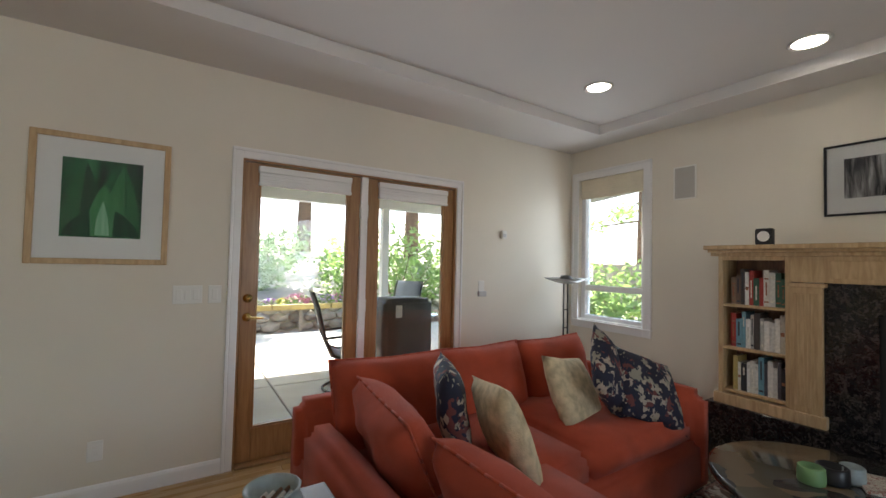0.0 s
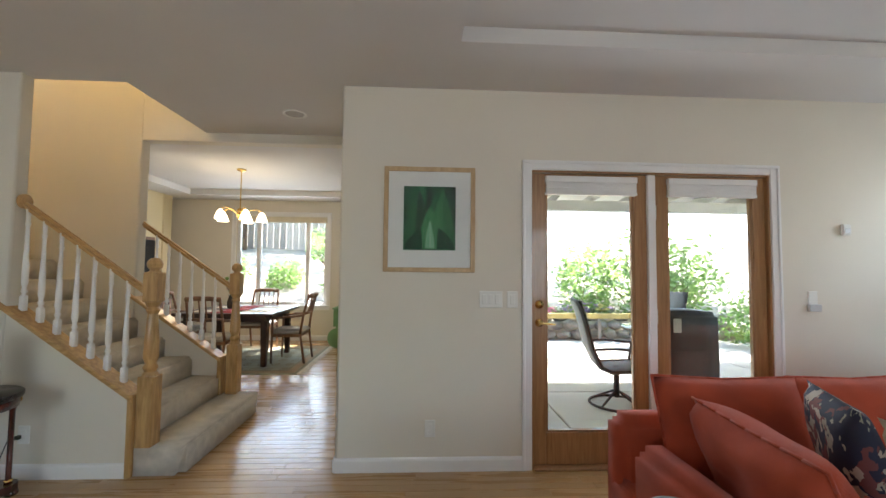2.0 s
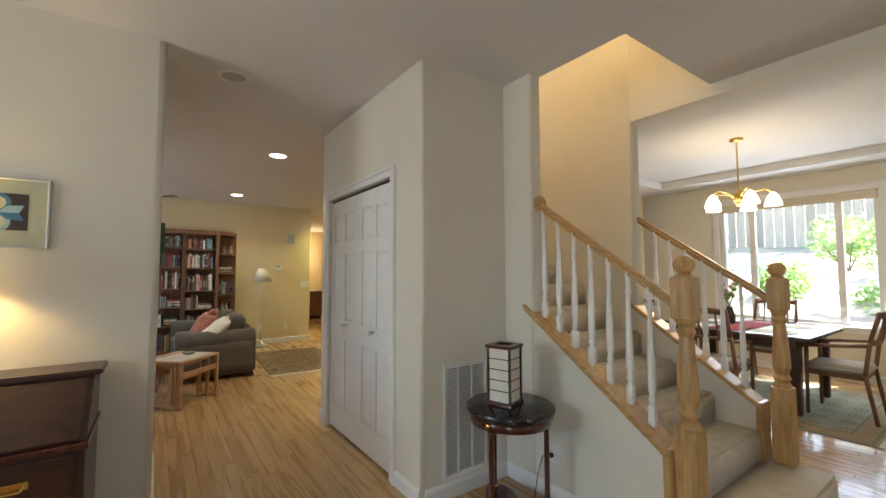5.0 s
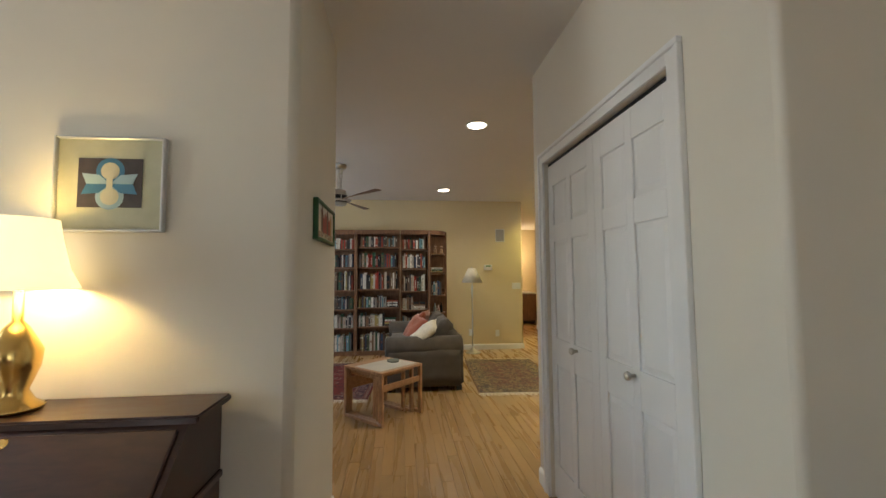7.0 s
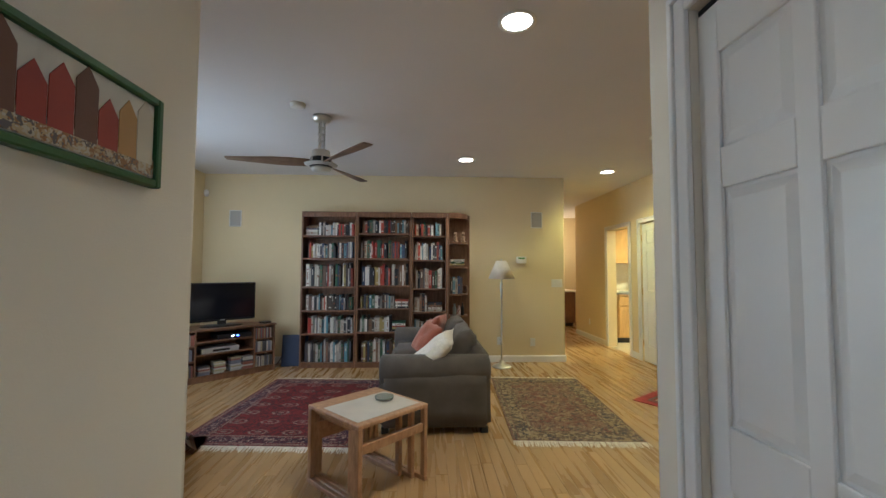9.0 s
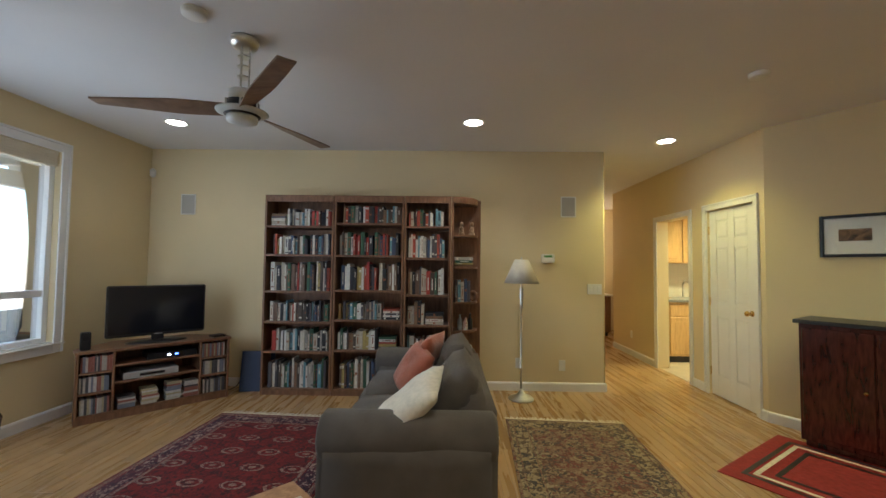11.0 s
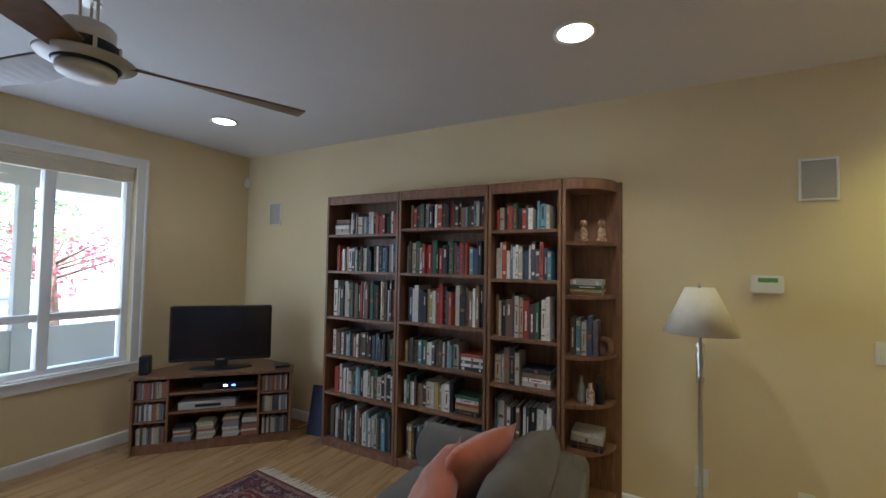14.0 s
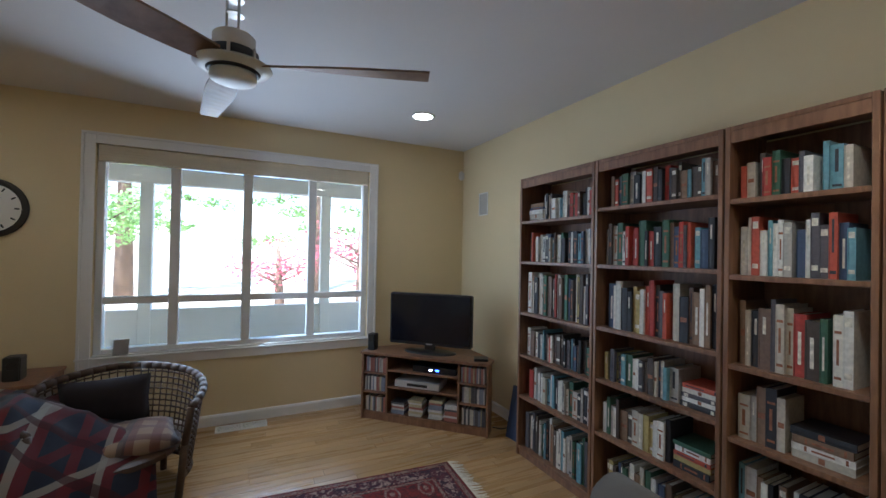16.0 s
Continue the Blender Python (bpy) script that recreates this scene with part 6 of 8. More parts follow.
# ---- living room ----
framed("green_picture", (0.621, 3.63, 1.35), 0, 0.636, 0.735, 0.032, M["pickled_oak"], 0.105, painted("green_leaf_print", [(0.30, (0.003, 0.02, 0.01)), (0.45, (0.006, 0.07, 0.025)), (0.60, (0.015, 0.16, 0.05)), (0.75, (0.10, 0.34, 0.16))], 5.0, 0.6, (2.6, 1, 0.55)), "large green leaf print in a pale oak frame")
def leaf_blade(x0, x1, lean, z0, z1, layer):
    """A long pointed leaf between two edges that meet at a tip."""
    bm = bmesh.new()
    n, y = 14, -0.0149 - 0.0005 * layer
    rows = []
    for i in range(n + 1):
        f = i / n
        taper = math.cos(f * math.pi / 2) ** 0.8
        mid = (x0 + x1) / 2 + lean * f * f
        rows.append([bm.verts.new((mid + sgn * (x1 - x0) / 2 * taper, y, z0 + (z1 - z0) * f)) for sgn in (-1, 1)])
    for a, b in zip(rows, rows[1:]):
        bm.faces.new((a[0], a[1], b[1], b[0]))
    bmesh.ops.remove_doubles(bm, verts=bm.verts[:], dist=0.0002)
    return bm


green_print = bpy.data.objects["green_picture"]
LEAF_GREENS = [painted("leaf_print_" + n, [(0.3, a), (0.7, b)], 5.0, 0.5, (6.0, 1, 0.6)) for n, a, b in (
    ("deep", (0.004, 0.035, 0.014), (0.012, 0.09, 0.035)), ("mid", (0.012, 0.11, 0.035), (0.03, 0.19, 0.06)), ("light", (0.03, 0.20, 0.06), (0.08, 0.32, 0.12)), ("pale", (0.16, 0.42, 0.22), (0.40, 0.62, 0.42)))]
for x0, x1, lean, z0, z1, tone in ((-0.178, -0.06, 0.03, 0.16, 0.585, 1), (0.06, 0.178, -0.03, 0.16, 0.59, 1), (-0.10, 0.01, -0.03, 0.16, 0.58, 0), (0.0, 0.10, 0.04, 0.16, 0.57, 2), (-0.075, 0.075, 0.005, 0.16, 0.46, 2), (-0.17, -0.05, 0.05, 0.16, 0.30, 0), (0.05, 0.17, -0.05, 0.16, 0.31, 0), (-0.030, 0.034, 0.0, 0.165, 0.36, 3)):
    LEAF_LAYER = len(green_print.children)
    part("printed_leaf", leaf_blade(x0, x1, lean, z0, z1, LEAF_LAYER - 3), LEAF_GREENS[tone], green_print)
wall_plate((1.056, 3.63, 1.165), 0, "switch", 0.16)
wall_plate((1.207, 3.63, 1.165), 0, "switch", 0.075)
wall_plate((0.64, 3.63, 0.285), 0, "outlet")
root = thing("door_sensor", (3.67, 3.63, 1.69), "small white alarm sensor on the wall", "sensor")
part("case", box(-0.035, -0.03, -0.04, 0.035, 0, 0.04, 0.008, segs=2), M["white_plastic"], root)
part("lens", box(-0.02, -0.032, -0.025, 0.02, -0.029, 0.01, 0.002), M["silver"], root)
root = thing("wall_intercom", (3.41, 3.63, 1.15), "small white and grey wall control", "wall control")
part("plate", box(-0.035, -0.008, -0.04, 0.035, 0, 0.09, 0.003), M["white_plastic"], root)
part("button_box", box(-0.045, -0.03, -0.055, 0.045, -0.002, -0.005, 0.004), M["silver"], root)

# fireplace wall unit
FX = 4.40
fp = thing("fireplace_surround", (FX, 0.60, 0), "pale oak fireplace surround with built-in shelves", "fireplace")


def fpart(nm, y0, y1, z0, z1, x0, x1, mat="pickled_oak", bev=0.003, lab=""):
    return part(nm, box(x0 - FX, y0 - 0.60, z0, x1 - FX, y1 - 0.60, z1, bev), M[mat], fp, lab)


for s in (1, -1):
    def yy(a, b):
        return (a, b) if s > 0 else (1.20 - b, 1.20 - a)
    for a, b in ((2.0, 2.03), (1.60, 1.63)):
        fpart("side_panel", *yy(a, b), 0.45, 1.50, FX, 4.65)
    fpart("back_panel", *yy(1.63, 2.0), 0.45, 1.50, 4.63, 4.65, "walnut")
    for z in (0.53, 0.84, 1.15):
        fpart("shelf", *yy(1.63, 2.0), z - 0.02, z, FX + 0.01, 4.63)
    fpart("shelf_header", *yy(1.63, 2.0), 1.47, 1.50, FX, FX + 0.03)
    fpart("base_moulding", *yy(1.42, 2.05), 0.425, 0.50, FX - 0.03, FX + 0.02)
    fpart("pilaster", *yy(1.44, 1.60), 0.50, 1.30, FX - 0.015, FX + 0.06)
    for k in range(4):
        fpart("flute", *yy(1.46 + k * 0.034, 1.478 + k * 0.034), 0.54, 1.26, FX - 0.020, FX - 0.0155)
    fpart("capital", *yy(1.42, 1.61), 1.30, 1.325, FX - 0.03, FX + 0.06)
fpart("frieze", -0.40, 1.60, 1.33, 1.50, FX - 0.01, FX + 0.06)
fpart("frieze_panel", -0.20, 1.40, 1.36, 1.47, FX - 0.016, FX - 0.0105)
for k, (o, z0, z1) in enumerate(((0.03, 1.50, 1.525), (0.06, 1.525, 1.545), (0.10, 1.545, 1.575))):
    fpart("mantel_moulding" if k < 2 else "mantel_shelf", -0.86 - o * 0.3, 2.06 + o * 0.3, z0, z1, FX - o, 4.655)
fpart("stone_surround", 1.20, 1.44, 0.425, 1.33, FX + 0.02, FX + 0.05, "granite", 0.002, "dark polished granite slips")
fpart("stone_surround", -0.24, 0.0, 0.425, 1.33, FX + 0.02, FX + 0.05, "granite", 0.002)
fpart("stone_surround", 0.0, 1.20, 1.15, 1.33, FX + 0.02, FX + 0.05, "granite", 0.002)
fpart("firebox_frame", 0.0, 1.20, 0.43, 1.15, FX + 0.03, FX + 0.06, "fire_black")
fpart("fire_glass", 0.10, 1.10, 0.62, 1.0, FX + 0.022, FX + 0.03, "screen", 0.002, "dark fire glass")
for k in range(3):
    fpart("vent_slat", 0.06, 1.14, 1.045 + k * 0.032, 1.065 + k * 0.032, FX + 0.012, FX + 0.03, "copper_slat")
    fpart("vent_slat", 0.06, 1.14, 0.475 + k * 0.034, 0.495 + k * 0.034, FX + 0.012, FX + 0.03, "copper_slat")
hearth = thing("hearth", (FX, 0.60, 0), "raised hearth clad in dark polished granite tiles", "hearth")
for k in range(10):
    y0 = -0.95 + k * 0.305
    part("stone_tile", box(-0.05, y0 - 0.60, 0.395, 0.255, y0 - 0.60 + 0.302, 0.424, 0.002), M["granite"], hearth)
    part("stone_tile", box(-0.035, y0 - 0.60, 0.0, -0.012, y0 - 0.60 + 0.302, 0.394, 0.002), M["granite"], hearth)
part("core", box(-0.011, -1.54, 0, 0.255, 1.48, 0.394), M["granite"], hearth)
for z, c in ((0.53, 0.28), (0.84, 0.28), (1.15, 0.30)):
    y = 1.645
    while y < 1.95:
        t = rng.uniform(0.018, 0.036)
        ob = book((FX + 0.05, y, z), t, 0.15, rng.uniform(0.19, 0.26), turn=0)
        ob.matrix_world = pose(FX + 0.05, y + t, z, 0, 0, 180) @ Matrix.Diagonal((0.15, t, min(c, ob.scale.z), 1))
        y += t + 0.0008
root = thing("mantel_clock", (FX - 0.0, 1.74, 1.575), "small square black mantel clock", "clock", "", -90)
part("case", box(-0.05, -0.025, 0, 0.05, 0.025, 0.115, 0.006, segs=2), M["black"], root)
part("dial", lathe([(0.036, 0), (0.034, 0.003)], 28, m=pose(0, -0.0255, 0.06, 90)), M["paper"], root, "white dial")
framed("forest_print", (4.66, 1.06, 1.77), -90, 0.86, 0.47, 0.014, M["black"], 0.085, painted("bare_tree_print", [(0.42, (0.02, 0.02, 0.02)), (0.55, (0.22, 0.21, 0.2)), (0.68, (0.5, 0.49, 0.47))], 9.0, 0.4, (4.0, 1, 0.5)), "black and white tree print in a thin black frame")

# red sectional sofa


def piping(w, d, r=0.006, n=8):
    """Welt cord round the seam of a stuffed cushion."""
    side = [-1 + 2 * i / n for i in range(n)]
    loop = [(u, -1) for u in side] + [(1, v) for v in side] + [(-u, 1) for u in side] + [(-1, -v) for v in side]
    pts = []
    for u, v in loop + loop[:1]:
        pull = 1 - 0.05 * (1 - abs(u * v)) * max(abs(u), abs(v)) ** 3
        pts.append((u * w / 2 * pull, v * d / 2 * pull, 0))
    return pipe(pts, r, 6)


red = thing("red_sofa", (2.75, 2.45, 0), "rust red chenille sectional sofa with loose back cushions", "sofa")


def rpart(nm, bm, at, lab=""):
    return part(nm, shifted(bm, at[0] - 2.75, at[1] - 2.45, at[2], *at[3:]), M["red_cloth"], red, lab, True)


def red_cushion(nm, w, d, h, seed, at):
    ob = rpart(nm, pillow(w, d, h, seed, 1.3, 14), at)
    part("piping", shifted(piping(w, d), at[0] - 2.75, at[1] - 2.45, at[2], *at[3:]), M["red_cloth"], ob, "", True)


rpart("base", soft_block(2.28, 1.10, 0.30, 0.03, 2, 0), (2.70, 2.39, 0.04))
rpart("base", soft_block(0.90, 0.72, 0.30, 0.03, 4, 0), (2.02, 1.67, 0.04))
rpart("back_frame", soft_block(2.28, 0.20, 0.60, 0.05, 5, 0), (2.70, 2.88, 0.04))
rpart("side_back", soft_block(0.18, 1.34, 0.54, 0.05, 6, 0), (1.64, 2.02, 0.04))
rpart("arm", soft_block(0.20, 1.10, 0.60, 0.06, 7, 0.01), (3.76, 2.38, 0.04))
for k, x in enumerate((2.26, 3.19)):
    rpart("seat_cushion", soft_block(0.92, 0.80, 0.17, 0.05, 8 + k, 0.03), (x, 2.24, 0.335))
rpart("seat_cushion", soft_block(0.72, 0.66, 0.17, 0.05, 12, 0.03), (2.12, 1.65, 0.335))
for k, x in enumerate((2.04, 2.70, 3.36)):
    red_cushion("back_cushion", 0.69, 0.56, 0.24, 14 + k, (x, 2.66, 0.595, 74, 0, (-4, 2, 3)[k]))
red_cushion("loose_cushion", 0.70, 0.44, 0.24, 18, (1.86, 2.26, 0.60, 66, 0, 84))
red_cushion("loose_cushion", 0.60, 0.42, 0.22, 19, (1.96, 1.62, 0.56, 58, 0, 92))
for x, y in ((1.66, 1.45), (1.66, 2.85), (3.70, 1.95), (3.70, 2.85), (2.40, 1.45)):
    part("foot", box(x - 0.03 - 2.75, y - 0.03 - 2.45, 0, x + 0.03 - 2.75, y + 0.03 - 2.45, 0.045, 0.004), M["walnut"], red)
cushion((2.16, 2.26, 0.70), (78, 0, 62), (0.46, 0.44), M["floral"], "navy floral print cushion on the red sofa", 41)
cushion((2.27, 2.00, 0.66), (70, 8, 70), (0.46, 0.44), M["beige_cloth"], "beige ribbed cushion on the red sofa", 42)
cushion((3.28, 2.14, 0.72), (62, 44, 2), (0.50, 0.48), M["floral"], "navy floral print cushion standing on its corner", 43)
cushion((3.45, 2.02, 0.66), (52, 20, -18), (0.48, 0.46), M["floral"], "navy floral print cushion on the red sofa", 44)
cushion((3.07, 2.26, 0.63), (60, 10, 10), (0.46, 0.44), M["beige_cloth"], "beige cushion behind the floral ones", 45)

# torchiere lamp in the corner
tor = thing("torchiere", (4.28, 3.36, 0), "grey metal floor lamp with a wide glass dish", "floor lamp")
part("base", lathe([(0.13, 0), (0.13, 0.012), (0.10, 0.022), (0.02, 0.03)], 28), M["iron_paint"], tor, "", True)
for x in (-0.03, 0.03):
    part("pole", rod((x, 0, 0.02), (x, 0, 1.22), 0.008), M["iron_paint"], tor)
for z in (0.6, 0.78, 0.96):
    part("cross_bar", rod((-0.03, 0, z), (0.03, 0, z), 0.006), M["iron_paint"], tor)
part("dish", lathe([(0.05, 1.22), (0.11, 1.235), (0.20, 1.265), (0.215, 1.275), (0.19, 1.27), (0.06, 1.245)], 36), surface("smoked_lamp_glass", (0.33, 0.36, 0.36), 0.15, bump=0), tor, "shallow smoked glass dish", True)
part("cap", lathe([(0.05, 1.26), (0.06, 1.275), (0.05, 1.30), (0.01, 1.305)], 24), M["iron_paint"], tor, "", True)

# end table with a pot
et = thing("end_table", (1.27, 1.90, 0), "small brown wooden end table beside the sofa", "side table")
part("tabletop", box(-0.24, -0.26, 0.53, 0.24, 0.26, 0.555, 0.006), M["cherry"], et)
for x in (-0.2, 0.2):
    for y in (-0.22, 0.22):
        part("leg", box(x - 0.02, y - 0.02, 0, x + 0.02, y + 0.02, 0.53, 0.003), M["cherry"], et)
part("apron", box(-0.2, -0.2, 0.46, 0.2, 0.2, 0.53), M["cherry"], et)
root = thing("ceramic_pot", (1.26, 1.86, 0.555), "speckled blue-grey ceramic pot filled with sticks", "pot")
part("body", lathe([(0.055, 0), (0.075, 0.01), (0.098, 0.07), (0.095, 0.12), (0.075, 0.165), (0.080, 0.185), (0.073, 0.188), (0.062, 0.165), (0.05, 0.14), (0.001, 0.14)], 32), M["ceramic"], root, "", True)
for k in range(9):
    a, b = rng.uniform(-0.04, 0.04), rng.uniform(-0.04, 0.04)
    part("stick", rod((a - 0.02, b - 0.012, 0.142), (a + 0.02, b + 0.014, 0.158), 0.006, segs=6), M["walnut"] if k % 2 else M["paper"], root)

# coffee table and rug
rug("patterned_rug", 2.35, 4.25, 0.40, 2.05, spotted("black_white_pile", [(0.03, 0.03, 0.03), (0.42, 0.37, 0.31), (0.04, 0.035, 0.035), (0.10, 0.06, 0.04)], 24, 0.95, bump=0.5), M["rug_tan"], M["rug_pale"], "black and cream patterned rug under the coffee table", 6, M["fringe"])
ct = thing("coffee_table", (3.52, 1.16, 0.012), "round dark stone coffee table", "coffee table")
part("tabletop", lathe([(0.48, 0.39), (0.50, 0.40), (0.50, 0.42), (0.485, 0.428)], 48), spotted("dark_stone_top", [(0.05, 0.045, 0.04), (0.10, 0.085, 0.06), (0.035, 0.035, 0.033), (0.15, 0.11, 0.07)], 7, 0.12, bump=0.0), ct, "", True)
part("pedestal", lathe([(0.24, 0), (0.24, 0.03), (0.12, 0.06), (0.10, 0.36), (0.20, 0.39)], 32), M["fire_black"], ct, "", True)
for k, (dx, dy, w, mat) in enumerate(((0.05, 0.05, 0.05, "green_paint"), (0.14, 0.0, 0.06, "black"), (0.22, -0.05, 0.045, "ceramic"))):
    single("candle_holder", lathe([(w, 0), (w * 1.05, 0.01), (w, 0.07), (w * 0.85, 0.075), (w * 0.8, 0.02), (0.001, 0.018)], 20), M[mat], (3.42 + dx, 1.20 + dy, 0.440), "small glass candle holder on the coffee table", "candle holder", "candle holders", smooth=True)
single("magazine", box(-0.11, -0.15, 0, 0.11, 0.15, 0.012, 0.002), M["glaze"], (3.72, 1.0, 0.440), "glossy magazine on the coffee table", "magazine", turn=25)

# slant-front desk with lamp and art
dr = thing("secretary_desk", (-3.038, 0.955, 0), "cherry slant-front desk with brass drawer pulls", "desk", "", 90)
part("top", box(-0.48, -0.235, 0.89, 0.49, 0.0, 0.915, 0.006, segs=2), M["cherry"], dr)
part("body", box(-0.46, -0.46, 0.06, 0.46, -0.005, 0.64, 0.003), M["cherry"], dr)
part("ledge", box(-0.47, -0.475, 0.64, 0.47, -0.005, 0.665, 0.004), M["mahogany"], dr)
part("plinth", box(-0.47, -0.47, 0, 0.47, -0.005, 0.06, 0.004), M["mahogany"], dr)
own = box(-0.46, -0.225, 0.666, 0.46, -0.005, 0.889)
for v in own.verts:
    if v.co.y < -0.1 and v.co.z < 0.7:
        v.co.y = -0.44
part("desk_case", own, M["cherry"], dr)
own = box(-0.44, 0, 0, 0.44, 0.016, 0.29, 0.004)
bmesh.ops.transform(own, matrix=pose(0, -0.446, 0.674, -43.5), verts=own.verts)
lid = part("fall_front", own, M["cherry"], dr, "slanted cherry writing lid")
part("escutcheon", shifted(lathe([(0.016, 0), (0.012, 0.004)], 14), 0, -0.262, 0.868, 46.5, 0, 0), M["brass"], lid, "brass escutcheon")
for r, (z0, z1) in enumerate(((0.46, 0.625), (0.27, 0.445), (0.08, 0.255))):
    d = part("drawer", box(-0.43, -0.474, z0, 0.43, -0.461, z1, 0.005), M["cherry"], dr)
    zm = (z0 + z1) / 2
    for xm in (-0.25, 0.25):
        pull = box(xm - 0.05, -0.478, zm - 0.012, xm + 0.05, -0.4745, zm + 0.018, 0.003)
        for a, b in (((xm - 0.04, -0.479, zm + 0.008), (xm - 0.03, -0.494, zm - 0.012)), ((xm - 0.03, -0.494, zm - 0.012), (xm + 0.03, -0.494, zm - 0.012)), ((xm + 0.03, -0.494, zm - 0.012), (xm + 0.04, -0.479, zm + 0.008))):
            rod(a, b, 0.004, pull, 6)
        part("drawer_pull", pull, M["brass"], d, "brass bail pull")
tl = thing("table_lamp", (-2.915, 0.86, 0.915), "lit table lamp with a bell shade on the desk", "table lamp")
part("base", lathe([(0.07, 0), (0.075, 0.012), (0.05, 0.03), (0.035, 0.06), (0.06, 0.13), (0.065, 0.18), (0.03, 0.25), (0.014, 0.27), (0.012, 0.39)], 24), M["brass"], tl, "", True)
bm = bmesh.new()
rings = []
for r, z in ((0.145, 0.365), (0.115, 0.43), (0.095, 0.52), (0.085, 0.585), (0.081, 0.585), (0.091, 0.52), (0.111, 0.43), (0.141, 0.365)):
    rings.append([bm.verts.new((r * math.cos(2 * math.pi * i / 32), r * math.sin(2 * math.pi * i / 32), z)) for i in range(32)])
for a, b in zip(rings, rings[1:] + rings[:1]):
    for i in range(32):
        bm.faces.new((a[i], a[(i + 1) % 32], b[(i + 1) % 32], b[i]))
part("shade", bm, glow("lit_shade_cloth", (1.0, 0.74, 0.34), 0.22), tl, "glowing cream bell shade", True)
bulb_light("table_lamp_bulb", -2.915, 0.86, 1.36, 2.1, (1.0, 0.69, 0.25), 0.03)
ap = framed("abstract_print", (-3.055, 1.02, 1.472), 90, 0.36, 0.335, 0.010, M["silver"], 0.066, surface("dark_print_ground", (0.05, 0.035, 0.028), 0.6, scale=30, vary=0.2), "square abstract print in a thin silver frame", glazed=False)
mat_part = [c for c in ap.children if c.name.startswith("mat_board")][0]
mat_part.data.materials[0] = surface("olive_mat_board", (0.48, 0.47, 0.33), 0.8, scale=20, vary=0.05)
print_blue, print_cream, print_pale = surface("print_blue", (0.05, 0.17, 0.27), 0.6), surface("print_cream", (0.55, 0.50, 0.34), 0.6), surface("print_pale_blue", (0.30, 0.42, 0.46), 0.6)


def disc(r, x, z, layer, hole=0.0):
    return lathe([(max(hole, 0.001), 0.0), (r, 0.0), (r, 0.0006), (max(hole, 0.001), 0.0006)], 32, m=pose(x, -0.0147 - 0.0007 * layer, z, 90))


def kite(pts, layer):
    bm = bmesh.new()
    y = -0.0147 - 0.0007 * layer
    lo, hi = [bm.verts.new((a, y, b)) for a, b in pts], [bm.verts.new((a, y - 0.0006, b)) for a, b in pts]
    bm.faces.new(hi)
    for i in range(len(pts)):
        bm.faces.new((lo[i], lo[(i + 1) % len(pts)], hi[(i + 1) % len(pts)], hi[i]))
    return bm


for z, ring_mat in ((0.214, print_blue), (0.124, print_pale)):
    part("printed_disc", disc(0.046, 0, z, 0), ring_mat, ap)
    part("printed_disc", disc(0.030, 0, z, 1), print_cream, ap)
for s in (-1, 1):
    part("printed_kite", kite([(0, 0.168), (s * 0.035, 0.200), (s * 0.09, 0.205), (s * 0.075, 0.168)], 2), print_pale, ap)
    part("printed_kite", kite([(0, 0.168), (s * 0.035, 0.136), (s * 0.09, 0.132), (s * 0.075, 0.168)], 2), print_blue, ap)
part("printed_bar", kite([(-0.010, 0.12), (0.010, 0.12), (0.010, 0.22), (-0.010, 0.22)], 4), print_cream, ap)
row = framed("street_picture", (-3.565, 1.645, 1.478), 180, 0.455, 0.185, 0.016, surface("green_frame_paint", (0.02, 0.09, 0.025), 0.4), 0.002, painted("pale_sky_print", [(0.4, (0.55, 0.52, 0.46)), (0.6, (0.66, 0.63, 0.56))], 6), "long picture of a row of gabled houses in a green frame", 0.024, False)
house_cols = [surface("house_red", (0.30, 0.04, 0.03), 0.6), surface("house_cream", (0.55, 0.50, 0.40), 0.6), surface("house_brown", (0.14, 0.06, 0.04), 0.6), surface("house_ochre", (0.42, 0.24, 0.08), 0.6)]
for k in range(9):
    x = -0.209 + k * 0.0464
    h = 0.085 + 0.018 * ((k * 7) % 3)
    bm = bmesh.new()
    pts = [(x, 0.045), (x + 0.0445, 0.045), (x + 0.0445, 0.045 + h - 0.025), (x + 0.0222, 0.045 + h + 0.004), (x, 0.045 + h - 0.025)]
    lo, hi = [bm.verts.new((p, -0.0150, q)) for p, q in pts], [bm.verts.new((p, -0.0162, q)) for p, q in pts]
    bm.faces.new(hi)
    for i in range(5):
        bm.faces.new((lo[i], lo[(i + 1) % 5], hi[(i + 1) % 5], hi[i]))
    part("painted_house", bm, house_cols[(1, 1, 2, 0, 0, 2, 0, 3, 1)[k]], row)
part("painted_street", box(-0.211, -0.0160, 0.020, 0.211, -0.0150, 0.056), spotted("painted_crowd", [(0.45, 0.34, 0.2), (0.30, 0.15, 0.06), (0.5, 0.45, 0.36), (0.12, 0.1, 0.1)], 70, 0.6, bump=0), row)

# return air grille, table, lantern
rg = thing("return_grille", (-2.38, 3.30, 0.11), "large white louvred return air grille", "air vent", "", 90)
W = 0.46
fr = bmesh.new()
for a, b, c, d in ((-W / 2, 0, -W / 2 + 0.025, 0.68), (W / 2 - 0.025, 0, W / 2, 0.68), (-W / 2 + 0.025, 0, W / 2 - 0.025, 0.025), (-W / 2 + 0.025, 0.655, W / 2 - 0.025, 0.68)):
    box(a, -0.010, b, c, 0, d, 0.002, fr)
part("frame", fr, M["white_plastic"], rg)
part("backing", box(-W / 2 + 0.025, -0.0015, 0.025, W / 2 - 0.025, -0.0005, 0.655), M["grille_grey"], rg)
